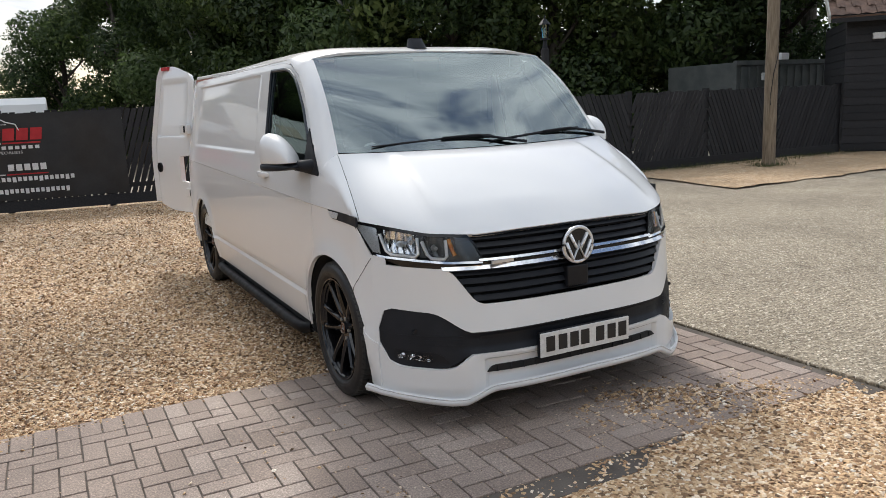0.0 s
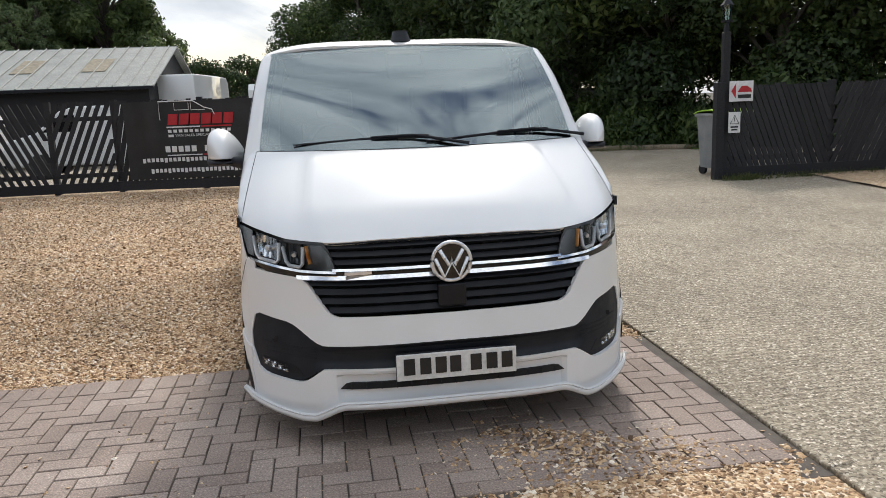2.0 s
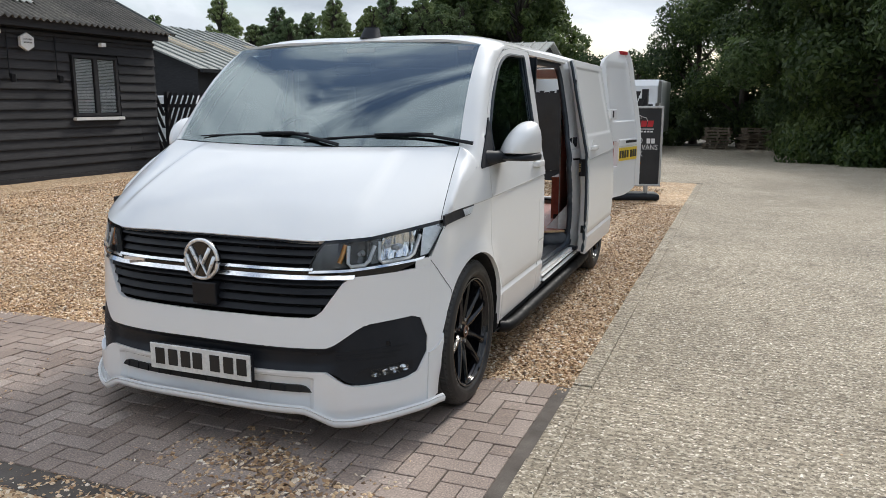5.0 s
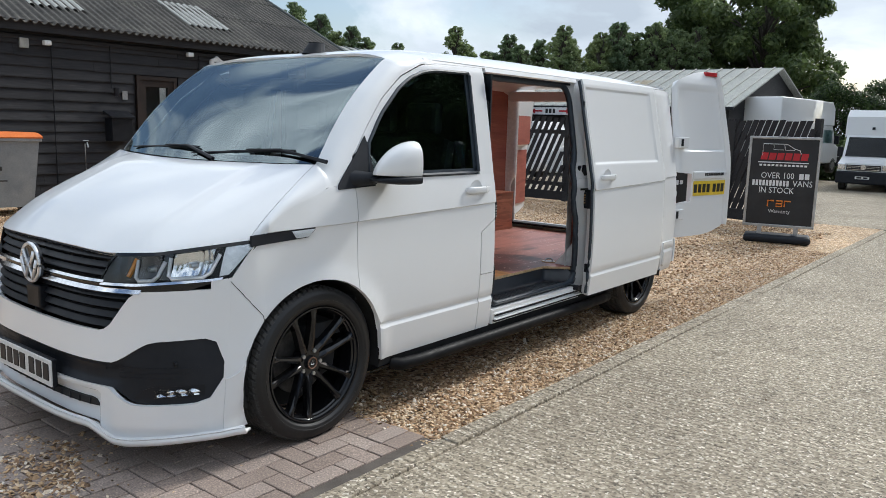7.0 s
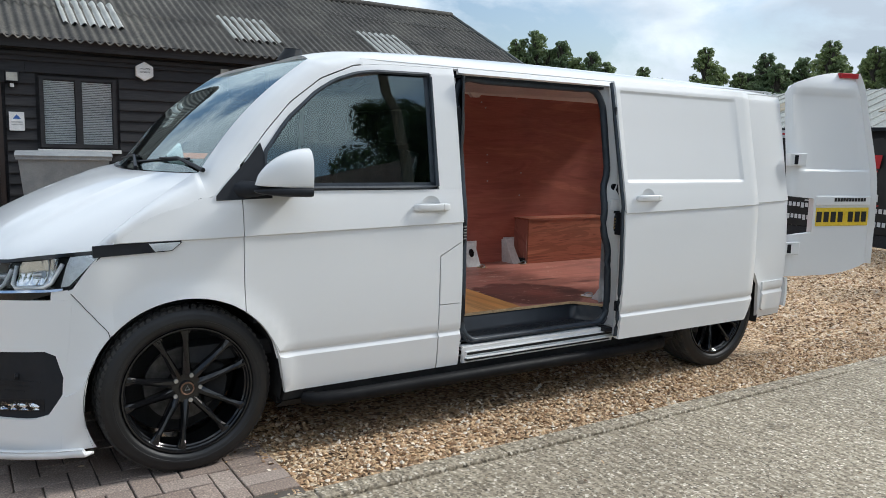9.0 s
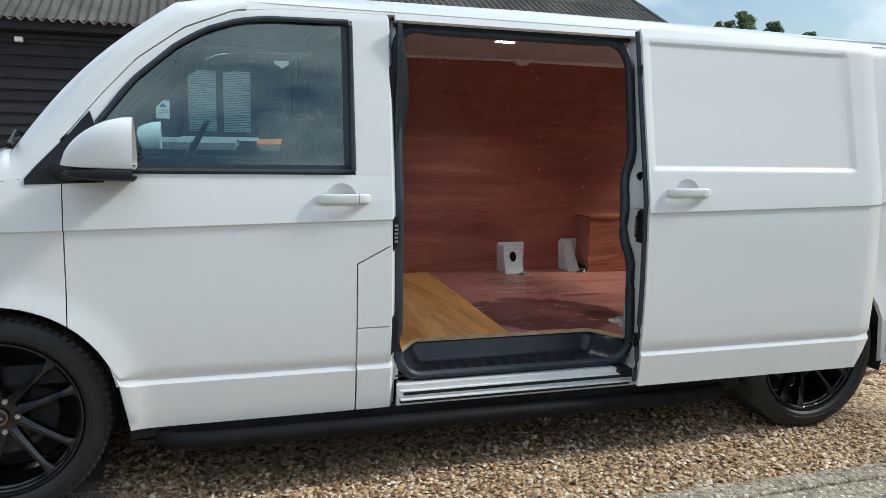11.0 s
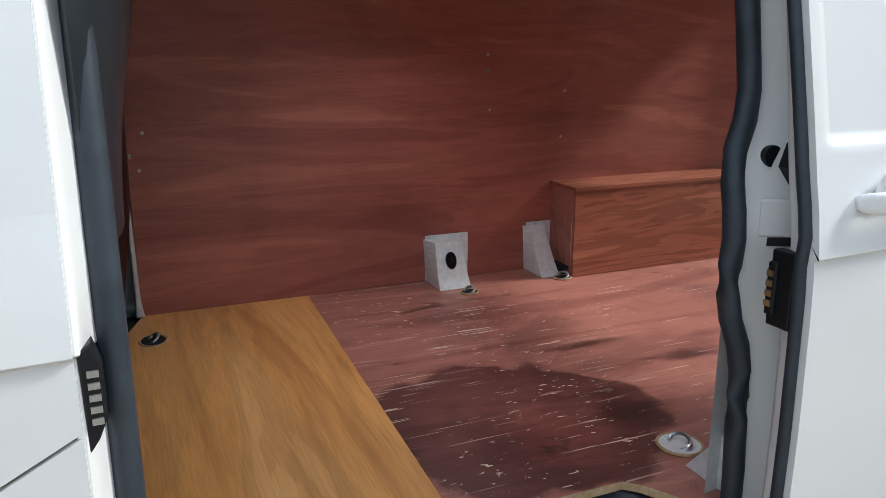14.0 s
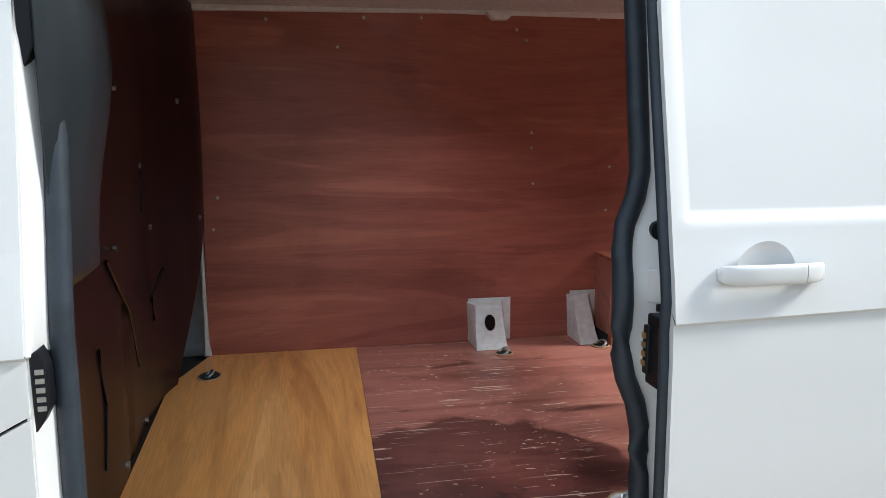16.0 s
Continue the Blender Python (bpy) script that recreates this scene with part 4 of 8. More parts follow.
RX, RZ = BX - 4.0, EAVE + 2.02
part("roof", corrugated(Y0 - 0.3, Y1 + 0.4, BX + 0.16, EAVE + 0.03, RX, RZ, 0.15, 0.028), M_ROOFAC, bl, "mossy grey corrugated roof sheets", smooth=True, thick=0.012, split=60)
part("roof_back", corrugated(Y0 - 0.3, Y1 + 0.4, RX, RZ, BX - 8.1, EAVE + 0.03, 0.15, 0.028, 4), M_ROOFAC, bl, smooth=True, split=60)
for v in (0.36, 0.7):
    xx, zz = BX + 0.16 + (RX - BX - 0.16) * v, EAVE + 0.03 + (RZ - EAVE - 0.03) * v
    part("sheet_lap", corrugated(Y0 - 0.3, Y1 + 0.4, xx + 0.02, zz - 0.01, xx - 0.20, zz + 0.10, 0.15, 0.028, 1, 0.018), M_ROOFAC, bl, smooth=True, split=60)
_bm = bmesh.new(); tube(_bm, [(RX, Y0 - 0.3, RZ + 0.01), (RX, Y1 + 0.4, RZ + 0.01)], 0.09, 10)
part("ridge_cap", _bm, M_ROOFAC, bl, smooth=True)
_bm = bmesh.new(); tube(_bm, [(BX + 0.16, Y1 + 0.42, EAVE + 0.03), (RX, Y1 + 0.42, RZ + 0.02)], 0.04, 6)
part("verge", _bm, M_SHED, bl)
for ya, yb in ((-3.6, -2.6), (1.9, 2.9), (4.85, 5.85), (8.0, 9.0)):
    xa, xb = BX - 0.55, BX - 1.75
    za, zb = (EAVE + 0.03 + (RZ - EAVE - 0.03) * (BX + 0.16 - xa) / 4.16, EAVE + 0.03 + (RZ - EAVE - 0.03) * (BX + 0.16 - xb) / 4.16)
    part("rooflight", corrugated(ya, yb, xa, za, xb, zb, 0.15, 0.028, 2, 0.03), M_ROOFLIGHT, bl, "cloudy translucent corrugated rooflight", smooth=True, split=60)
for a, b, za, zb, kind in openings:
    if kind == "door":
        d = empty("office_door"); d.parent = bl
        d["label"] = "dark brown half-glazed office door"
        part("door_frame", boxes((BX - 0.12, BX - 0.05, a, a + 0.07, za, zb), (BX - 0.12, BX - 0.05, b - 0.07, b, za, zb), (BX - 0.12, BX - 0.05, a + 0.07, b - 0.07, zb - 0.07, zb), (BX - 0.12, BX - 0.03, a, b, za - 0.03, za + 0.03)), M_FRAME, d)
        part("leaf", boxes((BX - 0.11, BX - 0.075, a + 0.07, a + 0.19, za + 0.03, zb - 0.07), (BX - 0.11, BX - 0.075, b - 0.19, b - 0.07, za + 0.03, zb - 0.07), (BX - 0.11, BX - 0.075, a + 0.19, b - 0.19, za + 0.03, za + 0.20), (BX - 0.11, BX - 0.075, a + 0.19, b - 0.19, za + 0.92, za + 1.02), (BX - 0.11, BX - 0.075, a + 0.19, b - 0.19, zb - 0.19, zb - 0.07)), M_FRAME, d)
        part("pane", boxes((BX - 0.098, BX - 0.09, a + 0.19, b - 0.19, za + 0.20, zb - 0.19)), M_LENS, d)
        part("letter_plate", boxes((BX - 0.075, BX - 0.065, a + 0.22, b - 0.22, za + 0.95, za + 0.985)), M_STEEL, d)
        part("yellow_notice", boxes((BX - 0.075, BX - 0.070, b - 0.31, b - 0.20, za + 1.02, za + 1.14)), M_PLATEY, d)
        part("backing", boxes((BX - 0.125, BX - 0.12, a, b, za, zb)), M_DARK, d)
        part("inner_curtain", boxes((BX - 0.116, BX - 0.112, b - 0.34, b - 0.21, za + 0.2, zb - 0.2)), M_BLIND, d)
    else:
        w = empty("office_window"); w.parent = bl
        w["label"] = "dark framed two-light window with pale slatted blinds"
        c = (a + b) / 2
        part("window_frame", boxes((BX - 0.12, BX - 0.055, a, a + 0.06, za, zb), (BX - 0.12, BX - 0.055, b - 0.06, b, za, zb), (BX - 0.12, BX - 0.055, a + 0.06, b - 0.06, za, za + 0.05), (BX - 0.12, BX - 0.055, a + 0.06, b - 0.06, zb - 0.05, zb), (BX - 0.12, BX - 0.055, c - 0.05, c + 0.05, za + 0.05, zb - 0.05)), M_BOARD, w)
        part("sill", boxes((BX - 0.10, BX + 0.0, a - 0.05, b + 0.05, za - 0.09, za - 0.03)), M_BLIND, w)
        for p, q in ((a + 0.06, c - 0.05), (c + 0.05, b - 0.06)):
            part("pane", boxes((BX - 0.095, BX - 0.09, p, q, za + 0.05, zb - 0.05)), M_LENS, w)
            bm = bmesh.new()
            for k in range(36):
                z = za + 0.06 + k * (zb - za - 0.12) / 36
                box(bm, BX - 0.118, BX - 0.104, p + 0.01, q - 0.01, z, z + 0.021)
            part("blind", bm, M_BLIND, w, "pale horizontal blind slats")
# small fittings on the office wall
for y, z in ((8.25, 2.55), (3.09, 2.56)):
    a = tagged(empty("alarm_box", Matrix.Translation((BX - 0.05, y, z))), "white hexagonal security alarm box on the black wall", "alarm box", "alarm boxes")
    hexa = [(0.165 * math.cos(radians(60 * k + 90)), 0.165 * math.sin(radians(60 * k + 90))) for k in range(6)]
    part("cover", prism(hexa, -0.03, 0.05, 0, bevel=0.012), M_WHITE, a)
    text_mesh("security\nservices", 0.055, M_INK, a, Matrix.Translation((0.052, 0, 0.02)) @ Matrix.Rotation(radians(90), 4, "Z") @ Matrix.Rotation(radians(90), 4, "X"))
for y, z in ((4.85, 2.66), (7.6, 2.70), (10.0, 2.62), (-1.0, 2.66)):
    a = tagged(empty("wall_lamp", Matrix.Translation((BX - 0.06, y, z))), "small white security floodlight under the eaves", "lamp", "wall floodlights")
    part("bracket", boxes((-0.03, 0.04, -0.03, 0.03, -0.03, 0.03)), M_BLACKPLAST, a)
    part("lamp_head", boxes((0.03, 0.13, -0.06, 0.06, -0.05, 0.03), bevel=0.012), M_WHITE, a)
fl = tagged(empty("floodlight", Matrix.Translation((BX - 0.06, 1.05, 2.33))), "square floodlight with a sensor beside the office window", "lamp", "wall floodlights")
part("lamp_head", boxes((0.0, 0.12, -0.10, 0.10, -0.08, 0.09), bevel=0.015), M_BLACKPLAST, fl)
part("lamp_glass", boxes((0.118, 0.126, -0.08, 0.08, -0.06, 0.07)), M_ROOFLIGHT, fl)
part("sensor", boxes((0.02, 0.08, -0.03, 0.03, -0.16, -0.10), bevel=0.01), M_WHITE, fl)
nt = part("wall_notice", boxes((-0.005, 0.005, -0.11, 0.11, -0.15, 0.15)), M_PRINTW, at=Matrix.Translation((BX - 0.058, 1.1, 1.63)))
tagged(nt, "white notice sheet on the black boards", "notice")
part("blue_triangle", prism([(-0.06, 0.04), (0.06, 0.04), (0.0, 0.11)], 0.005, 0.008, 0), mixed_material("blue_print", (0.03, 0.10, 0.35), (0.05, 0.14, 0.42), 5, 0.5, 0), nt)
part("print_bar", boxes((0.005, 0.008, -0.08, 0.08, -0.02, 0.0), (0.005, 0.008, -0.08, 0.08, -0.06, -0.045)), M_STEEL, nt)
lb = tagged(empty("letter_box", Matrix.Translation((BX - 0.06, 6.05, 1.0))), "black wall-mounted letter box with a sloping lid", "letter box")
part("body", boxes((0, 0.26, -0.20, 0.20, 0.0, 0.42), bevel=0.01), M_BLACKPLAST, lb)
part("lid", prism([(-0.0, 0.52), (0.30, 0.42), (0.30, 0.45), (0.0, 0.56)], -0.23, 0.23, 1), M_BLACKPLAST, lb)
tp = tagged(empty("garden_tap", Matrix.Translation((BX - 0.05, 5.45, 0.95))), "outdoor tap on a short pipe against the wall", "tap")
_bm = bmesh.new(); tube(_bm, [(0.02, 0, -0.9), (0.02, 0, 0.0), (0.10, 0, 0.02), (0.13, 0, -0.06)], 0.014, 8); tube(_bm, [(0.05, -0.05, 0.06), (0.05, 0.05, 0.06)], 0.008, 6)
part("pipe", _bm, M_STEEL, tp)
nb = part("number_bar", boxes((0, 0.012, -0.05, 0.05, -0.08, 0.08)), M_STEEL, at=Matrix.Translation((BX - 0.07, 6.26, 1.84)))
tagged(nb, "pale metal marker bar on the black boards", "marker")
jb = part("junction_box", boxes((0, 0.06, -0.07, 0.07, -0.08, 0.08), bevel=0.008), M_ROOFLIGHT, at=Matrix.Translation((BX - 0.07, 4.5, 2.62)))
tagged(jb, "pale weatherproof junction box under the eaves", "junction box")
for y, z0 in ((4.95, 0.1), (8.9, 1.9), (6.0, 1.95), (7.85, 1.9)):
    _bm = bmesh.new(); tube(_bm, [(BX - 0.055, y, z0), (BX - 0.055, y, 2.72)], 0.012, 6)
    tagged(part("wall_conduit", _bm, M_BLACKPLAST), "black conduit running down the weatherboards", "conduit", "wall conduits")
for y in (6.05, 7.85, 8.9):
    sp = tagged(empty("wall_spotlight", Matrix.Translation((BX - 0.05, y, 1.95))), "black outdoor wall spotlight on a short arm", "lamp", "wall spotlights")
    _bm = bmesh.new(); cyl(_bm, 0.045, 0.14, Matrix.Translation((0.08, 0, -0.06)), 12, 0.055); box(_bm, 0, 0.08, -0.02, 0.02, -0.02, 0.02)
    part("lamp_head", _bm, M_BLACKPLAST, sp)


# ---- wheeled bins ----
def wheelie(name, m, w, d, h, body, lid, label, sign=True):
    b = tagged(empty(name, m), label, "bin", "wheeled bins")
    part("body", loft(lambda u, v: ((-0.5 + 0.0) * 0 + [(-1, -1), (1, -1), (1, 1), (-1, 1), (-1, -1)][round(u * 4)][0] * w / 2 * (0.84 + 0.16 * v), [(-1, -1), (1, -1), (1, 1), (-1, 1), (-1, -1)][round(u * 4)][1] * d / 2 * (0.80 + 0.20 * v), 0.12 + (h - 0.2) * v), 4, 3), body, b, thick=0.01)
    part("floor", boxes((-w * .42, w * .42, -d * .4, d * .4, 0.12, 0.15)), body, b)
    part("rim", boxes((-w / 2 - 0.03, w / 2 + 0.03, -d / 2 - 0.03, d / 2 + 0.03, h - 0.12, h - 0.06), bevel=0.012), body, b)
    part("lid", loft(lambda u, v: ((u - 0.5) * (w + 0.08), (v - 0.5) * (d + 0.08), h - 0.055 + 0.07 * math.sin(math.pi * v) ** 0.6 * (0.85 + 0.15 * math.cos(math.pi * (u - .5)))), 6, 8), lid, b, smooth=True, thick=0.02)
    for sx in (-1, 1):
        for sy in ((-1, 1) if w > 0.9 else (1,)):
            bm = bmesh.new(); cyl(bm, 0.09, 0.05, Matrix.Translation((sx * w * 0.38, sy * d * 0.34, 0.09)) @ Matrix.Rotation(radians(90), 4, "Y"), 16)
            part("wheel", bm, M_BLACKPLAST, b)
    if sign:
        bm = bmesh.new(); box(bm, -0.16, 0.10, -d / 2 - 0.004 + 0.01, -d / 2 + 0.01, h * 0.55, h * 0.60); box(bm, -0.16, 0.16, -d / 2 + 0.006, -d / 2 + 0.018, h * 0.42, h * 0.435)
        part("print_bar", bm, M_INK, b)
    return b


wheelie("wheeled_bin", Matrix.Translation((-8.6, 3.2, 0)) @ Matrix.Rotation(radians(80), 4, "Z"), 1.20, 0.85, 1.18, M_GREYBIN, M_ORANGE, "large grey four-wheeled bin with an orange lid by the office")
wheelie("wheeled_bin", Matrix.Translation((-8.7, 1.6, 0)) @ Matrix.Rotation(radians(84), 4, "Z"), 1.20, 0.85, 1.18, M_GREYBIN, M_GREYBIN, "large grey four-wheeled bin with a grey lid by the office")
wheelie("wheeled_bin", Matrix.Translation((6.52, 9.75, 0)) @ Matrix.Rotation(radians(12), 4, "Z"), 0.62, 0.72, 1.14, M_GREYBIN, M_LIME, "grey wheelie bin with a lime green lid behind the gate post", False)


# ---- far sheds, containers and box vans ----
def barn(name, m, length, depth, eave, ridge, label):
    b = tagged(empty(name, m), label, "building")
    for d in ((0, length, 0, 0.15, -0.6, eave), (0, 0.15, 0.15, depth, -0.6, eave), (length - 0.15, length, 0.15, depth, -0.6, eave)):
        part("wall", boxes(d), M_BOARD, b)
    part("gable", prism([(0, eave), (depth, eave), (depth / 2, ridge - 0.1)], length - 0.14, length - 0.01, 0), M_BOARD, b)
    part("gable", prism([(0, eave), (depth, eave), (depth / 2, ridge - 0.1)], 0.01, 0.14, 0), M_BOARD, b)
    part("roof", loft(lambda u, v: (-0.3 + (length + 0.6) * u, -0.4 + (depth / 2 + 0.4) * v, eave - 0.02 + (ridge - eave) * v), 2, 2), M_ROOFMET, b, "pale grey sheet roof with standing seams", thick=0.06)
    part("roof_back", loft(lambda u, v: (-0.3 + (length + 0.6) * u, depth / 2 + (depth / 2 + 0.4) * v, ridge - (ridge - eave) * v), 2, 2), M_ROOFMET, b, thick=0.06)
    k = 0.2
    s = math.hypot(depth / 2 + 0.4, ridge - eave)
    while k < length:
        bm = bmesh.new(); tube(bm, [(k, -0.4, eave + 0.0), (k, depth / 2, ridge + 0.02)], 0.035, 4)
        part("seam", bm, M_ROOFMET, b); k += 0.62
    for c in np.arange(1.9, length - 1, 2.9):
        part("rooflight", loft(lambda u, v: (c + 1.0 * u, -0.4 + (depth / 2 + 0.4) * (0.35 + 0.32 * v), eave + 0.02 + (ridge - eave) * (0.35 + 0.32 * v)), 2, 2), M_RUSTY, b, "stained translucent rooflight panel", thick=0.02)
    part("gutter", boxes((-0.3, length + 0.3, -0.48, -0.36, eave - 0.16, eave - 0.04)), M_BLACKPLAST, b)
    return b


barn("workshop_barn", Matrix.Translation((-27.0, 31.0, 0)), 19.5, 12.0, 2.55, 4.55, "long black workshop with a pale grey sheet roof")
barn("side_barn", Matrix.Translation((-17.4, 22.0, 0)) @ Matrix.Rotation(radians(90), 4, "Z"), 9.2, 11.0, 2.75, 4.9, "black boarded barn with a grey sheet roof")
sg = tagged(empty("barn_sign", Matrix.Translation((-17.0, 30.55, 2.10))), "white strip sign with two red arrows on the barn wall", "sign")
part("panel", boxes((0, 2.6, -0.03, 0, 0, 0.34)), M_PRINTW, sg)
part("red_arrow", prism([(0.15, 0.17), (0.45, 0.29), (0.45, 0.21), (0.85, 0.21), (0.85, 0.13), (0.45, 0.13), (0.45, 0.05)], -0.04, -0.03, 1), M_PRINTR, sg)
part("red_arrow", prism([(2.45, 0.17), (2.15, 0.29), (2.15, 0.21), (1.75, 0.21), (1.75, 0.13), (2.15, 0.13), (2.15, 0.05)], -0.04, -0.03, 1), M_PRINTR, sg)
for i in range(3):
    bar(sg, 1.02 + i * 0.2, 1.15 + i * 0.2, 0.07, 0.27, M_INK, y=-0.04)


def box_van(m, label):
    t = tagged(empty("box_van", m), label, "van", "box vans")
    part("box_body", boxes((-1.08, 1.08, 0.9, 5.2, 0.75, 3.30), bevel=0.05), M_PAINT, t, smooth=True)
    part("over_cab", prism([(-0.75, 2.20), (0.92, 2.20), (0.92, 3.28), (-0.35, 3.28), (-0.68, 3.0)], -1.05, 1.05, 0, bevel=0.04), M_PAINT, t)
    part("cab", prism([(-2.0, 0.45), (0.85, 0.45), (0.85, 2.25), (-0.75, 2.25), (-1.25, 1.38), (-1.95, 1.12)], -0.98, 0.98, 0, bevel=0.06), M_PAINT, t)
    part("windscreen", loft(lambda u, v: (-0.84 + 1.68 * u, -1.275 + 0.46 * v - 0.02, 1.40 + 0.74 * v), 2, 2), M_LENS, t)
    part("windscreen_backing", loft(lambda u, v: (-0.86 + 1.72 * u, -1.262 + 0.47 * v - 0.012, 1.385 + 0.78 * v), 2, 2), M_DARK, t)
    part("bumper", boxes((-0.99, 0.99, -2.07, -1.6, 0.30, 0.80), bevel=0.06), M_GREYPLAST, t)
    part("grille", boxes((-0.62, 0.62, -2.03, -1.9, 0.84, 1.06)), M_BLACKPLAST, t)
    for k in range(3):
        part("grille_bar", boxes((-0.60, 0.60, -2.045, -2.02, 0.87 + k * 0.065, 0.885 + k * 0.065)), M_CHROME, t)
    bm = bmesh.new(); cyl(bm, 0.10, 0.03, Matrix.Translation((0, -2.05, 0.98)) @ Matrix.Rotation(radians(90), 4, "X"), 20)
    part("badge", bm, M_CHROME, t)
    for s in (-1, 1):
        part("headlight", boxes((s * 0.66, s * 0.96, -2.03, -1.7, 0.86, 1.10), bevel=0.03), M_CHROME, t)
        part("door_mirror", boxes((s * 1.02, s * 1.22, -1.05, -0.90, 1.35, 1.75), bevel=0.03), M_BLACKPLAST, t)
        part("side_window", boxes((s * 0.975, s * 0.99, -0.75, 0.3, 1.40, 2.0)), M_TINT, t)
        for y in (-1.15, 3.6):
            w = empty("wheel", Matrix.Translation((s * 0.86, y, 0.34))); w.parent = t
            bm = bmesh.new(); cyl(bm, 0.345, 0.24, Matrix.Rotation(radians(90), 4, "Y"), 24)
            part("tyre", bm, M_RUBBER, w)
            bm = bmesh.new(); cyl(bm, 0.20, 0.25, Matrix.Rotation(radians(90), 4, "Y"), 18)
            part("rim", bm, M_STEEL, w)
    part("number_plate", boxes((-0.26, 0.26, -2.085, -2.07, 0.50, 0.61)), M_PLATEW, t)
    part("plate_print", boxes((-0.20, -0.02, -2.092, -2.085, 0.525, 0.585), (0.04, 0.20, -2.092, -2.085, 0.525, 0.585)), M_INK, t)
    part("marker_lamp", boxes((-0.05, 0.05, -0.79, -0.72, 2.48, 2.58)), M_BLACKPLAST, t)
    part("chassis", boxes((-0.7, 0.7, 0.8, 5.1, 0.45, 0.75)), M_DARK, t)
    return t


bv = box_van(Matrix.Translation((-2.75, 35.3, ground_z(0, 34))), "white box van parked facing the yard")
copy_thing(bv, Matrix.Translation((-6.25, 38.0, ground_z(0, 34) + 0.45)) @ Matrix.Rotation(radians(172), 4, "Z"))

def parked_van(m, label):
    t = tagged(empty("parked_van", m), label, "van", "vans behind the fence")
    part("body", prism([(-2.45, .32), (2.45, .32), (2.50, .60), (2.42, 1.60), (2.30, 1.92), (-.55, 1.92), (-.95, 1.80), (-1.60, 1.24), (-2.40, 1.02), (-2.52, .70)], -.95, .95, 1, bevel=.06), M_WHITE, t)
    part("windscreen", prism([(-1.60, 1.27), (-.95, 1.79), (-.93, 1.80), (-1.58, 1.26)], -.82, .82, 1), M_GLOSSBLACK, t)
    for q in (-1, 1):
        part("side_window", prism([(-1.42, 1.25), (-.55, 1.25), (-.55, 1.70), (-.92, 1.70)], q * .953, q * .958, 1), M_GLOSSBLACK, t)
        for x in (-1.55, 1.45):
            bm = bmesh.new(); cyl(bm, .335, .22, Matrix.Translation((x, q * .86, .335)) @ Matrix.Rotation(radians(90), 4, "X"), 24)
            part("wheel", bm, M_RUBBER, t)
    return t


pv = parked_van(Matrix.Translation((-6.6, 20.4, ground_z(0, 20.4))), "white panel van parked beyond the slatted fence")
for x, y, turn in ((-12.2, 20.8, 2), (-17.6, 20.2, -3)):
    copy_thing(pv, Matrix.Translation((x, y, ground_z(0, y))) @ Matrix.Rotation(radians(turn), 4, "Z"))

ct = tagged(empty("container", Matrix.Translation((14.3, 12.0, 0))), "grey-green steel site container behind the fence", "container")
part("body", boxes((0, 6.1, 0, 2.5, 0.05, 2.24), bevel=0.02), M_SHED, ct)
for k in range(20):
    part("rib", boxes((0.15 + k * 0.3, 0.27 + k * 0.3, -0.03, 0.0, 0.15, 2.12)), M_SHED, ct)
part("roof_rail", boxes((-0.03, 6.13, -0.05, 0.08, 2.16, 2.28)), M_SHED, ct)
part("vent", boxes((0.9, 1.1, -0.08, -0.03, 1.75, 1.95), bevel=0.02), M_WHITE, ct)
part("floodlight", boxes((1.6, 1.9, -0.1, 0.1, 2.28, 2.46), bevel=0.02), M_WHITE, ct)

sh = tagged(empty("tiled_barn", Matrix.Translation((13.9, 8.6, 0)) @ Matrix.Rotation(radians(-46), 4, "Z")), "black boarded barn with an old red-brown tiled roof", "building")
part("wall", boxes((0.1, 6.0, 0.1, 3.6, -0.1, 2.95)), M_BOARD, sh)
for r in range(17):
    part("weatherboard", boxes((0.0, 6.0, 0.055 + 0.012 * (r % 2), 0.10, 0.05 + r * 0.17, 0.212 + r * 0.17)), M_BOARD, sh)
    part("weatherboard", boxes((0.055 + 0.012 * (r % 2), 0.10, 0.1, 3.6, 0.05 + r * 0.17, 0.212 + r * 0.17)), M_BOARD, sh)
part("fascia", boxes((-0.35, 6.3, -0.30, -0.24, 2.86, 3.02)), M_BOARD, sh)
part("roof_deck", loft(lambda u, v: (-0.4 + 6.8 * u, -0.32 + 4.4 * v, 2.98 + 3.2 * v), 2, 2), M_TILE, sh, thick=0.06)
part("bargeboard", prism([(-0.32, 2.86), (4.1, 6.05), (4.1, 6.2), (-0.32, 3.02)], -0.42, -0.38, 0), M_ROOFLIGHT, sh)
for r in range(14):
    for c in range(22):
        v = r * 0.30 / 5.44
        x0 = -0.38 + c * 0.30 + (0.15 if r % 2 else 0)
        bm = loft(lambda u, w: (x0 + 0.285 * u, -0.34 + 4.4 * v + 0.27 * w, 3.02 + 3.2 * v + 0.196 * w + 0.03 * math.sin(u * math.pi * 2) * 0.5 - 0.012 * w), 4, 1)
        part("roof_tile", bm, M_TILE, sh, smooth=True)
fl2 = tagged(empty("floodlight", Matrix.Translation((14.40, 8.20, 2.55)) @ Matrix.Rotation(radians(-46), 4, "Z")), "white floodlight on the tiled barn wall", "lamp")
part("lamp_head", boxes((-0.12, 0.12, -0.12, 0.0, -0.07, 0.07), bevel=0.015), M_WHITE, fl2)

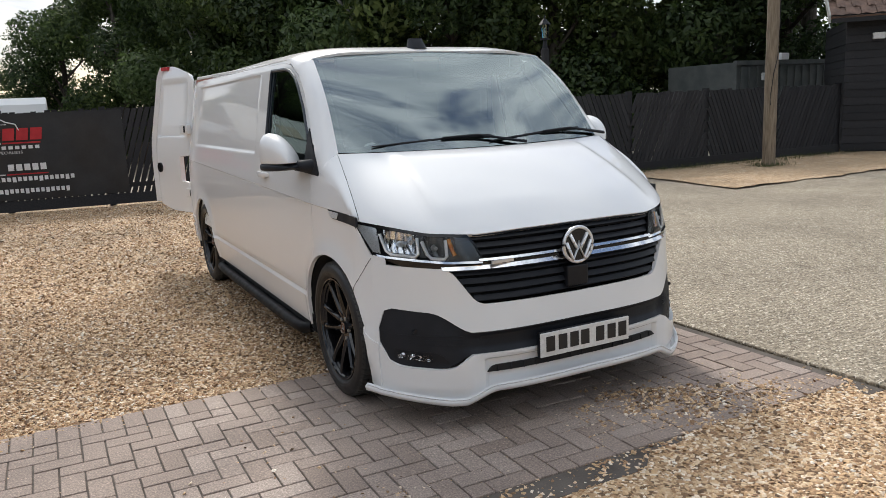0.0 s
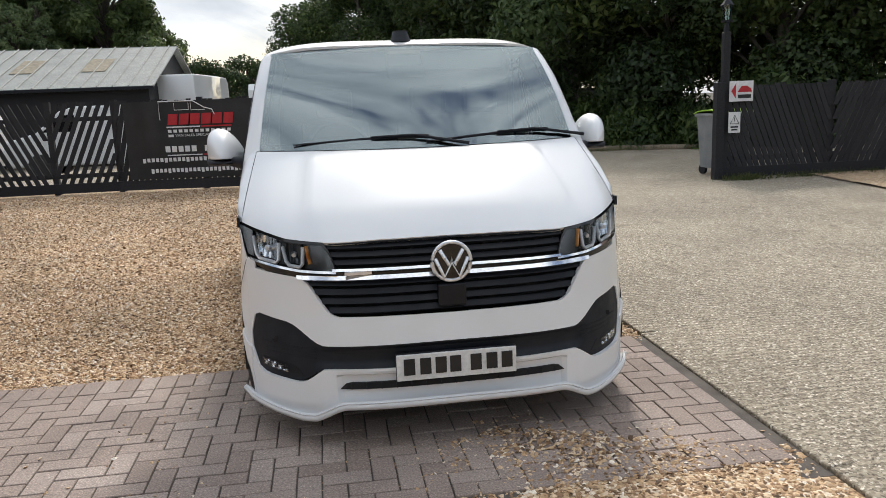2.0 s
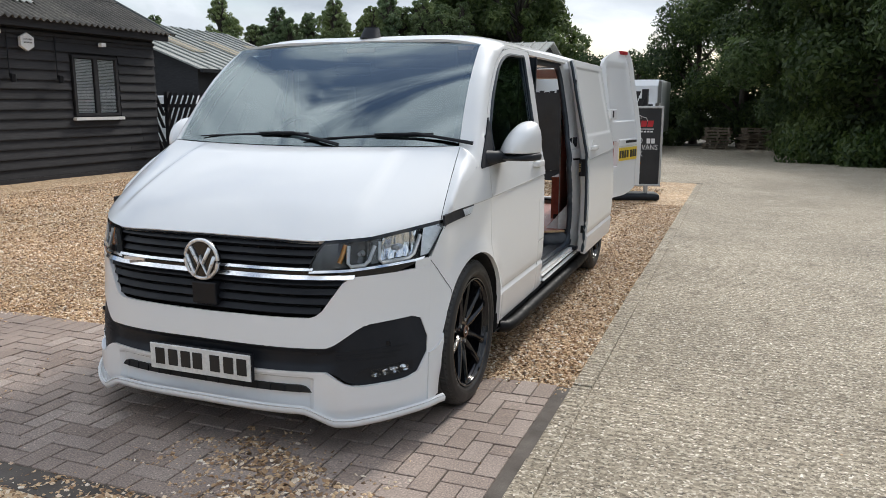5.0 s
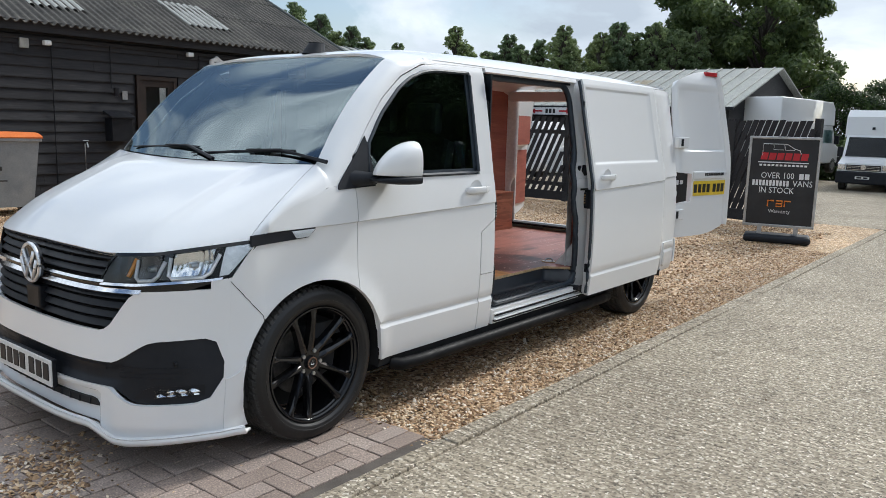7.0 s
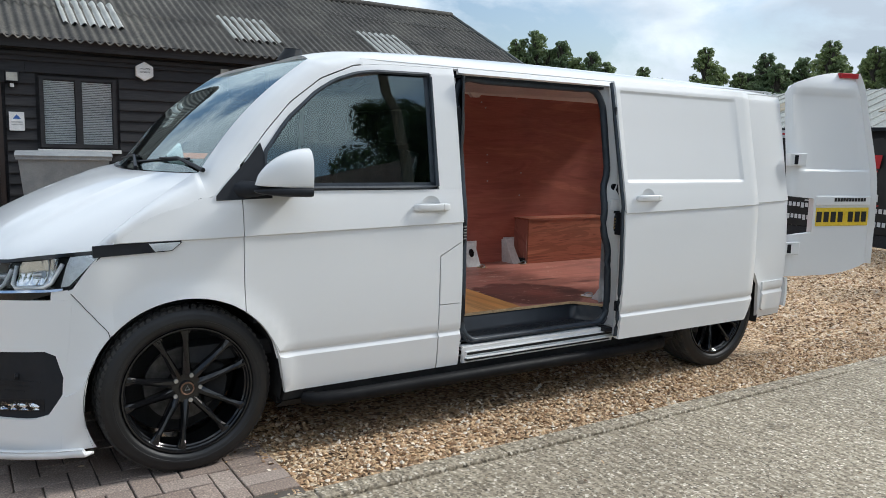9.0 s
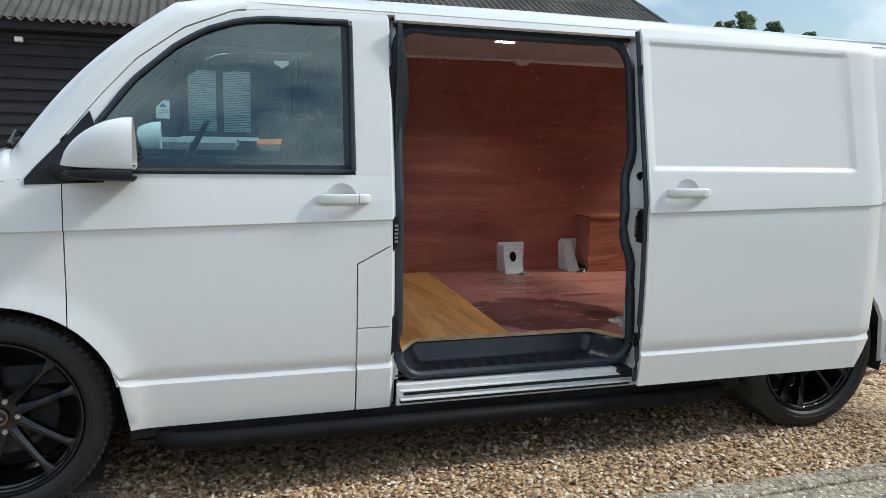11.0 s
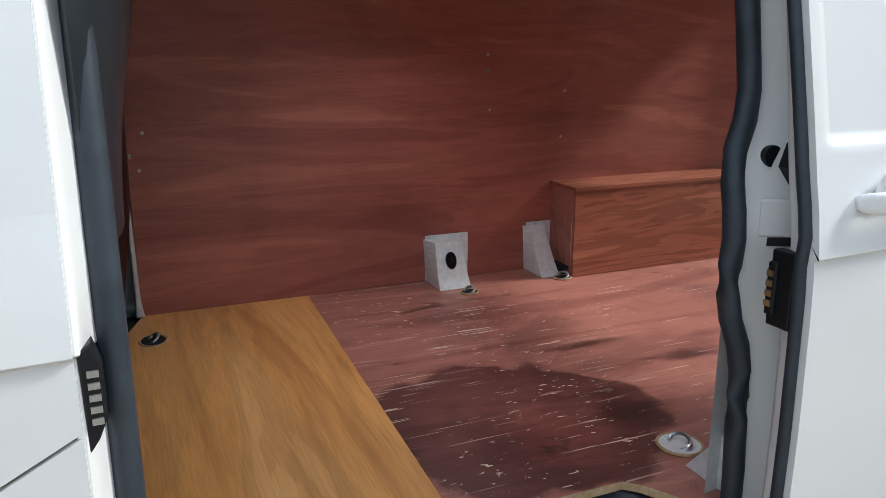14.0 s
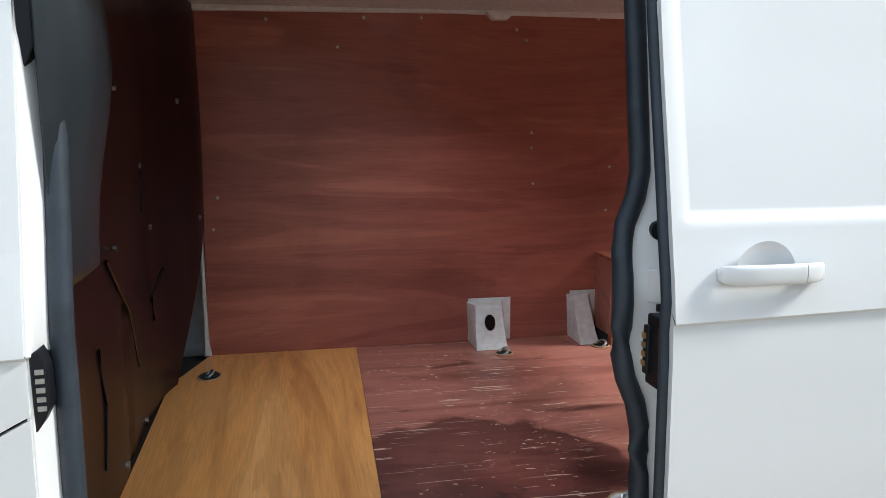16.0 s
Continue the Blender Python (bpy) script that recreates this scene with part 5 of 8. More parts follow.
# stacked pallets and the dark wall beyond
pl = tagged(empty("pallet_stack", Matrix.Translation((0.9, 38.0, ground_z(0, 38)))), "loose stack of weathered timber pallets", "pallets")
for k in range(7):
    bm = bmesh.new()
    mm = Matrix.Rotation(radians(random.uniform(-8, 8)), 4, "Z") @ Matrix.Translation((random.uniform(-.1, .1), 0, k * 0.15))
    for j in range(5):
        box(bm, -0.6, 0.6, -0.5 + j * 0.23, -0.4 + j * 0.23, 0.10, 0.125, mm); box(bm, -0.6, 0.6, -0.5 + j * 0.23, -0.4 + j * 0.23, 0.0, 0.022, mm)
    for j in (-0.55, 0, 0.5):
        box(bm, j, j + 0.08, -0.5, 0.55, 0.022, 0.10, mm)
    part("pallet", bm, M_POLE, pl)
copy_thing(pl, Matrix.Translation((2.6, 38.4, ground_z(0, 38))) @ Matrix.Rotation(radians(20), 4, "Z"))
dw = tagged(part("boundary_wall", boxes((2.2, 18.0, 44.0, 44.2, -1.0, 1.9)), M_BOARD), "dark timber boundary wall at the end of the yard", "wall", kind="structure")
ns = tagged(part("yard_notice", boxes((5.2, 5.9, 43.93, 43.99, 0.7, 1.1)), M_PRINTW), "small white notice on the dark end wall", "sign")
lg = bmesh.new(); tube(lg, [(7.0, 19.0, -0.1), (8.4, 17.4, -0.05), (9.8, 16.4, -0.02)], [0.09, 0.10, 0.085], 10)
tagged(part("fallen_log", lg, M_POLE, smooth=True), "pale fallen log along the edge of the drive", "log")


# ---- trees ----
def crown_mesh(name, seed, blobs, leaves, size, droop=0.0, mat=None):
    """A crown of many small leaf sprays scattered through uneven lobes."""
    rng = np.random.default_rng(seed)
    w = np.array([b[3] ** 2 for b in blobs]); w = w / w.sum()
    idx = rng.choice(len(blobs), leaves, p=w)
    c = np.array([b[:3] for b in blobs])[idx]
    r = np.array([b[3] for b in blobs])[idx]
    d = rng.normal(size=(leaves, 3)); d /= np.linalg.norm(d, axis=1)[:, None]
    rad = r * (0.62 + 0.45 * rng.random(leaves) ** 0.6)
    clump = np.sin(d[:, 0] * 7 + idx) * np.sin(d[:, 1] * 6 + idx * 2) * np.sin(d[:, 2] * 7 + idx)
    rad *= 1 + 0.25 * clump
    p = c + d * rad[:, None] * np.array([1, 1, 0.85])
    if droop:
        p[:, 2] -= droop * rng.random(leaves) ** 2 * r
    n = d + rng.normal(size=(leaves, 3)) * 0.55; n[:, 2] += 0.25
    n /= np.linalg.norm(n, axis=1)[:, None]
    a = np.cross(n, rng.normal(size=(leaves, 3))); a /= np.linalg.norm(a, axis=1)[:, None]
    b = np.cross(n, a)
    s = size * (0.6 + 0.8 * rng.random(leaves))[:, None]
    if droop:
        a[:, 2] -= 0.8; a /= np.linalg.norm(a, axis=1)[:, None]
    v = np.stack([p - a * s, p + b * s * 0.45, p + a * s, p - b * s * 0.45], 1).reshape(-1, 3)
    f = np.arange(leaves * 4).reshape(-1, 4)
    me = bpy.data.meshes.new(name)
    me.from_pydata(v.tolist(), [], f.tolist())
    me.materials.append(mat)
    return me


def tree(seed, h, spread, mat, bark, leaves, size, label, kind="broad", low=0.3, clumps=15, fine=1.0):
    rng = random.Random(seed)
    t = tagged(empty("tree"), label, "tree", "trees round the yard")
    bm = bmesh.new()
    top = (rng.uniform(-.3, .3), rng.uniform(-.3, .3), h * 0.86)
    r0 = h * 0.020 + 0.04
    tube(bm, [(0, 0, -0.3), (rng.uniform(-.1, .1), rng.uniform(-.1, .1), h * 0.3), (top[0] * .6, top[1] * .6, h * 0.6), top], [r0 * 1.25, r0, r0 * 0.6, r0 * 0.15], 9)
    blobs = []
    if kind == "broad":
        for k in range(clumps):
            z = h * (low + (0.97 - low) * (k + 0.5) / clumps)
            q = (z / h - low) / (1 - low)
            R = spread * (0.35 + 0.9 * math.sin(math.pi * min(1, 0.16 + 0.80 * q)) ** 0.8)
            a = rng.uniform(0, 6.28)
            rr = R * rng.uniform(0.25, 0.75 if fine == 1.0 else 1.0)
            blobs.append((rr * math.cos(a), rr * math.sin(a), z, spread * fine * rng.uniform(0.30, 0.52)))
    elif kind == "poplar":
        for k in range(240):
            z = h * (low + (0.985 - low) * (k + 0.4) / 240)
            a = rng.uniform(0, 6.28); rr = spread * rng.uniform(0.2, 0.95) * ((1 - (z / h) ** 2.2) ** 0.6 + 0.06)
            blobs.append((rr * math.cos(a), rr * math.sin(a), z, spread * (0.24 - 0.12 * z / h) * rng.uniform(0.5, 1.1)))
    for b in blobs:
        tube(bm, [(0, 0, max(h * 0.15, b[2] - spread * 0.55)), (b[0] * 0.5, b[1] * 0.5, b[2] - spread * 0.15), b[:3]], [r0 * 0.4, r0 * 0.24, r0 * 0.06], 5)
    part("trunk", bm, bark, t, smooth=True)
    me = crown_mesh("crown", seed, blobs, leaves, size, 0.9 if kind == "birch" else 0.0, mat)
    c = new("crown", me); c.parent = t
    return t


T_BIG = tree(3, 11.0, 3.6, M_LEAF, M_BARK, 24000, 0.125, "tall dense dark green broadleaf tree with leaf cover to the ground", low=0.08)
T_LIGHT = tree(7, 10.0, 3.2, M_LEAF2, M_BIRCH, 22000, 0.115, "tall mid-green tree with a pale slender trunk", low=0.18)
T_POP = tree(11, 13.0, 2.5, M_LEAF3, M_BARK, 24000, 0.125, "tall green poplar in the far tree row", "poplar", low=0.15)
T_OAK = tree(15, 9.0, 3.9, M_LEAF, M_BARK, 13000, 0.17, "round-headed dark green tree beyond the sheds", low=0.3, clumps=36, fine=0.62)
T_WILLOW = tree(19, 13.5, 4.6, M_LEAF2, M_BARK, 46000, 0.18, "large spreading tree with hanging twigs towering over the sheds", "broad", low=0.15, clumps=90, fine=0.5)


def put(t, x, y, s=1.0, turn=None, sz=None):
    m = Matrix.Translation((x, y, ground_z(x, y) - 0.05)) @ Matrix.Rotation(random.uniform(0, 6.28) if turn is None else turn, 4, "Z") @ Matrix.Diagonal((s, s, sz or s, 1))
    return copy_thing(t, m)


used = set()


def plant(t, x, y, s=1.0, sz=None):
    """The first goes to the model itself, the others are copies."""
    if t in used:
        return put(t, x, y, s, sz=sz)
    used.add(t)
    t.matrix_basis = Matrix.Translation((x, y, ground_z(x, y) - 0.05)) @ Matrix.Diagonal((s, s, sz or s, 1))
    return t


random.seed(5)
# wood along the drive and behind the gate fence
for i, (x, y, s) in enumerate([(6.4, 28.0, .9), (8.4, 24.0, 1.0), (10.6, 20.6, .95), (12.8, 18.0, .9), (14.6, 17.2, 1.0), (17.5, 15.6, .95), (20.5, 15.5, 1.0), (4.6, 33.0, .95), (3.0, 47.0, 1.05),
                                   (8.5, 26.5, 1.2), (11.8, 23.0, 1.25), (15.5, 20.5, 1.2), (7.4, 33.5, 1.2), (19.0, 19.5, 1.25), (23.5, 17.0, 1.2), (5.2, 42.0, 1.2), (6.8, 37.0, 1.25), (-0.6, 44.0, .85), (2.0, 40.5, .95)]):
    plant((T_BIG, T_LIGHT, T_BIG)[i % 3], x, y, s)
# far row behind the sheds
for i in range(38):
    x = -56 + i * 0.88 + random.uniform(-.7, .7)
    plant(T_POP, x, 66 + random.uniform(-3.5, 3.5), random.uniform(.90, 1.10) if x > -48 else random.uniform(.76, .88))
for x, y, s in ((-43.0, 50.0, .66), (-44.8, 49.0, .74), (-45.6, 48.4, .86), (-46.5, 47.5, .94), (-47.4, 46.6, .90), (-48.4, 45.6, 1.02), (-49.2, 44.9, .96), (-50.0, 44.0, 1.10), (-51.2, 43.0, 1.04), (-57.0, 62.0, .7)):
    plant(T_POP, x, y, s)
for x, y, s in ((-19.5, 74.0, 1.22), (-25.0, 78.0, 1.12)):
    plant(T_WILLOW, x, y, s)
for x, y, s in ((-29.5, 70.0, 1.0), (-8.0, 52.0, .58), (-5.5, 55.0, .62), (-10.5, 55.0, .52), (-33.5, 71.0, .9)):
    plant(T_OAK, x, y, s)
for i in range(7):
    plant(T_POP, -70 + random.uniform(-3, 3), 2 + i * 4.6, random.uniform(0.9, 1.25))
# behind the camera and over the road, for the windows to mirror
for x, y, s in ((24, -20, .8), (34, -12, .8), (38, -3, .8), (36, 8, .75), (8, -30, 1.0), (1, -33, 1.05), (-6, -35, 1.0), (-14, -33, 1.05), (-24, -24, 1.0), (17, -28, 1.1)):
    plant(T_BIG, x, y, s)


def bank(name, seed, pts, n, size, mat, label, hmin, hmax, width):
    """Undergrowth along a line: sprays of leaves on mounds."""
    rng = np.random.default_rng(seed)
    blobs = []
    for (xa, ya), (xb, yb) in zip(pts, pts[1:]):
        k = int(math.hypot(xb - xa, yb - ya) / 0.55) + 1
        for j in range(k):
            u = j / k
            for w in range(2):
                r = rng.uniform(0.45, 0.95)
                off = rng.uniform(0, width)
                dx, dy = (yb - ya), -(xb - xa)
                q = math.hypot(dx, dy)
                x, y = xa + (xb - xa) * u - dx / q * off, ya + (yb - ya) * u - dy / q * off
                blobs.append((x, y, ground_z(x, y) + rng.uniform(hmin, hmax) * (0.35 + 0.65 * off / width), r))
    ob = new(name, crown_mesh(name, seed, blobs, n, size, 0.3, mat))
    return tagged(ob, label, "bushes", kind="stuff")


bank("fern_bank", 31, [(3.9, 27.0), (6.2, 21.2), (8.8, 17.6), (11.8, 15.4)], 30000, 0.10, M_FERN, "dense bank of green ferns and brambles below the trees", 0.2, 1.5, 2.6)
bank("hedge_growth", 33, [(11.0, 14.2), (16.0, 14.8), (22.0, 13.6)], 14000, 0.12, M_LEAF, "dark hedge growth behind the container", 0.5, 2.2, 2.0)
bank("yard_bushes", 35, [(4.0, 40.0), (3.6, 32.0), (4.2, 26.0)], 12000, 0.12, M_LEAF2, "overgrown bushes along the end of the drive", 0.5, 2.6, 2.2)
bank("far_scrub", 37, [(-12.0, 42.5), (-3.0, 41.0), (1.5, 40.0)], 14000, 0.16, M_LEAF2, "scrub and bushes behind the box vans", 0.5, 2.6, 2.5)


def tufts(name, seed, spots, n, label):
    rng = np.random.default_rng(seed)
    v, f = [], []
    for i in range(n):
        x0, y0, rx, ry = spots[int(rng.integers(len(spots)))]
        x, y = x0 + rng.normal() * rx, y0 + rng.normal() * ry
        h, a, b = rng.uniform(0.03, 0.13), rng.uniform(0, 6.28), rng.uniform(0, 6.28)
        k = len(v)
        dx, dy = 0.006 * math.cos(a), 0.006 * math.sin(a)
        tx, ty = 0.05 * math.cos(b), 0.05 * math.sin(b)
        v += [(x - dx, y - dy, 0), (x + dx, y + dy, 0), (x + tx, y + ty, h)]
        f.append((k, k + 1, k + 2))
    me = bpy.data.meshes.new(name); me.from_pydata(v, [], f); me.materials.append(M_GRASS)
    return tagged(new(name, me), label, "grass", kind="stuff")


tufts("grass_tufts", 41, [(7.6, 8.8, .6, .12), (9.2, 8.75, .8, .15), (11.2, 8.5, .9, .2), (12.8, 8.5, .7, .2), (6.4, 8.8, .2, .1), (10.5, 7.75, .2, .15), (7.0, 16.6, .8, .15)], 4200, "thin weeds and grass along the fence foot")

# ---- the white panel van ----
van = tagged(empty("panel_van"), "white panel van with open doors on black alloy wheels", "van")
PROF = [(0.10, .895), (0.28, .930), (0.30, .937), (0.450, .9525), (0.467, .943), (0.474, .943), (0.487, .9505), (0.60, .956), (0.75, .957), (1.00, .9505), (1.20, .928), (1.40, .896), (1.60, .862), (1.75, .832), (1.80, .812), (1.86, .72)]
LEVELS = sorted({0.450, 0.459, 0.467, 0.474, 0.480, 0.487, 1.205, 1.216, 1.222, 1.228, 1.236, 1.246, 1.717, 1.727, 1.737, 1.752} | {z for z in (round(0.12 + 0.04 * k, 3) for k in range(44)) if not (.445 < z < .49 or .96 < z < 1.10)})


def crease_z(y):
    """Height of the shoulder crease, rising towards the rear."""
    return 1.0 + .0215 * (y - 1.25)


AXF, AXR, WR, HUBZ = 0.95, 4.35, 0.355, 0.352


def swell(y, z):
    return sum(0.016 * smooth01(1 - abs(math.hypot(y - c, z - HUBZ) - 0.40) / 0.085) for c in (AXF, AXR))


def side_x(y, z):
    x = lerp(PROF, z) + .009 * smooth01((z - crease_z(y) + .003) / .006) * smooth01((1.20 - z) / .12)
    x -= 0.030 * smooth01((1.15 - y) / 0.55) + 0.05 * smooth01((y - 4.70) / 0.55) * (0.5 + 0.5 * smooth01((z - 0.6) / 1.0))
    return x + swell(y, z)


def arch(y, lo, r=0.402):
    for c in (AXF, AXR):
        if abs(y - c) < r:
            lo = max(lo, HUBZ + math.sqrt(r * r - (y - c) ** 2))
    return lo


def side_panel(name, ys, zlo, zhi, s, off=0.0, mat=None, parent=None, label="", thick=0.02):
    """A sheet on the van's flank between two height lines; s: +1 left flank, -1 right."""
    offf = off if callable(off) else (lambda y, z: off)
    bm = bmesh.new()
    cols = []
    for y in ys:
        lo, hi = zlo(y) if callable(zlo) else zlo, zhi(y) if callable(zhi) else zhi
        hi = max(hi, lo + 1e-4)
        zc = crease_z(y)
        levels = sorted(LEVELS + [zc - .025, zc - .0032, zc - .001, zc + .001, zc + .0032])
        cols.append([bm.verts.new((s * (side_x(y, z) + offf(y, z)), y, z)) for z in [min(max(q, lo), hi) for q in [lo] + levels + [hi]]])
    for a, b in zip(cols, cols[1:]):
        for k in range(len(a) - 1):
            q = (a[k], b[k], b[k + 1], a[k + 1])
            bm.faces.new(q if s > 0 else q[::-1])
    bmesh.ops.remove_doubles(bm, verts=bm.verts, dist=2e-5)
    bmesh.ops.dissolve_degenerate(bm, edges=bm.edges, dist=2e-5)
    return part(name, bm, mat or M_PAINT, parent or van, label, smooth=True, thick=thick, split=28)


def pull_handle(parent, s, yc, zc, off):
    """A flat rounded pull over a round dished cup, with the lock cap at its rear end."""
    base = side_x(yc, zc) + off
    rows = [(-.100, .004, .010), (-.094, .013, .0155), (-.075, .023, .0175), (-.03, .028, .018), (.03, .028, .018), (.052, .027, .018)]
    tail = [(.054, .027, .018), (.075, .025, .0178), (.094, .015, .0155), (.100, .005, .010)]
    for name, r in (("grip", rows), ("lock_cap", tail)):
        bm = loft(lambda u, v: (lambda q, a: (s * (base + q[1] + .0075 * math.copysign(abs(math.cos(a)) ** .7, math.cos(a))), yc + q[0], zc + q[2] * math.copysign(abs(math.sin(a)) ** .7, math.sin(a))))(r[round(v * (len(r) - 1))], 2 * math.pi * (u if s < 0 else 1 - u)), 20, len(r) - 1)
        bmesh.ops.remove_doubles(bm, verts=bm.verts, dist=1e-5)
        bmesh.ops.holes_fill(bm, edges=bm.edges)
        part(name, bm, M_PAINT, parent, smooth=True, split=60)
    part("shadow_gap", prism([(yc - .098, zc - .010), (yc + .098, zc - .010), (yc + .098, zc + .010), (yc - .098, zc + .010)], s * (base + .001), s * (base + .008), 0), M_SEAL, parent)
    bm = loft(lambda u, v: (s * (base + .0040 - .007 * (1 - v ** 3)), yc - .008 + .058 * v * math.cos(2 * math.pi * u), zc + .055 * v * math.sin(2 * math.pi * u)), 32, 6)
    part("cup", bm, M_PAINT, parent, smooth=True)


def span(a, b, step=0.03, extra=()):
    n = max(2, int(abs(b - a) / step) + 1)
    return sorted(set(np.linspace(a, b, n).tolist()) | {e for e in extra if a < e < b})


# front face: depth over x and z
Y0 = [(0.10, .082), (0.30, .088), (0.45, .098), (0.60, .122), (0.80, .138), (0.90, .165), (0.97, .195)]


def front(x, z, off=0.0):
    a = abs(x) / 0.945
    return (x, lerp(Y0, z) + 0.43 * a ** 4.2 + 0.05 * a * a + off, z)


def front_panel(name, x0, x1, zlo, zhi, off=0.0, mat=None, parent=None, label="", rows=8, step=0.025, thick=0.02, extra=()):
    xs = span(x0, x1, step, extra)
    offf = off if callable(off) else (lambda x, z: off)
    bm = bmesh.new()
    cols = []
    for x in xs:
        lo, hi = zlo(x) if callable(zlo) else zlo, zhi(x) if callable(zhi) else zhi
        hi = max(hi, lo + 1e-4)
        cols.append([bm.verts.new(front(x, lo + (hi - lo) * k / rows, offf(x, lo + (hi - lo) * k / rows))) for k in range(rows + 1)])
    for a, b in zip(cols, cols[1:]):
        for k in range(rows):
            bm.faces.new((a[k], b[k], b[k + 1], a[k + 1]))
    bmesh.ops.remove_doubles(bm, verts=bm.verts, dist=2e-5)
    return part(name, bm, mat or M_PAINT, parent or van, label, smooth=True, thick=thick, split=30)


EDGE = [(0, .915), (.30, .913), (.505, .905), (.70, .918), (.907, .963), (.93, .972)]
HLB = [(0.49, .772), (.64, .776), (.865, .800), (.893, .812), (.925, .945)]
DKT = [(0, .466), (.565, .463), (.60, .478), (.685, .545), (.72, .556), (.845, .568), (.866, .560), (.882, .530), (.893, .455)]
DKB = [(0, .360), (.50, .362), (.575, .360), (.655, .302), (.70, .296), (.84, .300), (.870, .32), (.893, .41)]
LIPB = [(0, .212), (.48, .208), (.515, .196), (.60, .150), (.66, .146), (.93, .172)]
GRT = [(0, .585), (.50, .588), (.535, .605), (.62, .735), (.645, .752), (.66, .757), (.93, .775)]
ab = lambda t: (lambda x: lerp(t, abs(x)))
FX = 0.895
bumper = empty("front_bumper"); bumper.parent = van
bumper["label"] = "white front bumper with a dark grey lower band and splitter"
front_panel("bumper_skin", -FX, FX, ab(DKT), ab(GRT), parent=bumper, rows=10, extra=(-.66, .66))
front_panel("lower_band", -.893, .893, ab(DKB), ab(DKT), lambda x, z: 0.010 + 0.018 * smooth01((0.05 - abs(z - lerp(DKT, abs(x)) + 0.055)) / 0.03) * smooth01((0.62 - abs(x)) / .05), M_GREYPLAST, bumper, "dark grey textured lower bumper band", rows=12)
front_panel("band_slot", -.52, .52, .425, .452, 0.022, M_BLACKPLAST, bumper)
front_panel("lip", -FX, FX, lambda x: lerp(LIPB, abs(x)) - 0.006, ab(DKB), lambda x, z: (0.028 * smooth01((.53 - abs(x)) / .05) * smooth01((0.345 - z) / .02) - 0.018 * smooth01((abs(x) - .54) / .06) * smooth01((.893 - abs(x)) / .05) * smooth01((z - .16) / .05)), M_PAINT, bumper, rows=14)
front_panel("lip_slot", -.505, .505, .270, lambda x: .299 - .030 * smooth01((abs(x) - .470) / .035), 0.014, M_DARK, bumper, rows=2)
for k in range(15):
    x = -0.455 + k * 0.065
    part("slot_fin", boxes((x - .002, x + .002, front(x, .285)[1] + 0.009, front(x, .285)[1] + 0.018, .270, .299)), M_GREYPLAST, bumper)


def corner_pt(x0, z, u):
        a = Vector(front(x0, z))
        yb = 0.664 if z > .635 else AXF - math.sqrt(max(0.0, .404 ** 2 - (z - HUBZ) ** 2))
        yb = max(yb, a.y + .012)
        b = Vector((side_x(yb, z) + .001, yb, z))
        c = Vector((b.x - .002, min(a.y + 1.97 * (b.x - a.x), yb - .004), z))
        return tuple(a * (1 - u) ** 2 + c * 2 * u * (1 - u) + b * u * u)


def lamp_end(z):
    """Where the rounded corner starts: beside the bumper face, then up along the slanting lamp end."""
    return lerp([(.80, .892), (.815, .8935), (.945, .9235), (.965, .927)], z)


def corner(z0, z1, s):
    """Skin that rounds from the front face into the flank, up to the wheel arch and the lamp."""
    def pt(u, v):
        z = z0 + (z1 - z0) * v
        p = corner_pt(lamp_end(z), z, u)
        return (s * p[0], p[1], p[2])
    return loft(pt if s > 0 else (lambda u, v: pt(1 - u, v)), 12, 40)


for s in (-1, 1):
    part("bumper_corner", corner(.166, .962, s), M_PAINT, bumper, smooth=True, thick=0.012)
    # winglet of the lip, standing proud beside the wheel arch
    def winglet(u, v, s=s):
        z = .170 + (.395 + .070 * u ** 1.5 - .170) * v
        p, q = Vector(corner_pt(.892, z, .05 + .90 * u)), Vector(corner_pt(.892, z, .07 + .90 * u))
        o = Vector(((q - p).y, -(q - p).x, 0)).normalized() * .007
        return (s * (p.x + o.x), p.y + o.y, z)
    part("lip_winglet", loft(winglet if s > 0 else (lambda u, v: winglet(1 - u, v)), 12, 10), M_PAINT, bumper, smooth=True, thick=.008)
    bm = bmesh.new()
    line = []
    for k in range(9):
        y, z = .520 + .140 * k / 8, .798 - .178 * k / 8
        line.append(min(((s * (abs(p[0]) + .0006), p[1], p[2]) for p in (corner_pt(.892, z, u / 60) for u in range(61))), key=lambda p: abs(p[1] - y)))
    tube(bm, line, 0.0015, 5)
    part("shut_line", bm, M_DARK, bumper)
_sp = loft(lambda u, v: (lambda x: (lambda p, q: (p[0] * (1 + 0.02 * q), p[1] - (0.045 * q - 0.01) + (0.02 if abs(x) > .9 else 0), lerp(LIPB, abs(x)) + (0.014 if 0.25 < v < 0.75 else -0.010) + 0.012 * (v - .5)))(front(x, 0.2), math.sin(math.pi * v)))(-.935 + 1.87 * u), 96, 8)
part("splitter", _sp, M_PAINT, bumper, "white splitter blade along the bumper foot", smooth=True, thick=0.012, split=110)
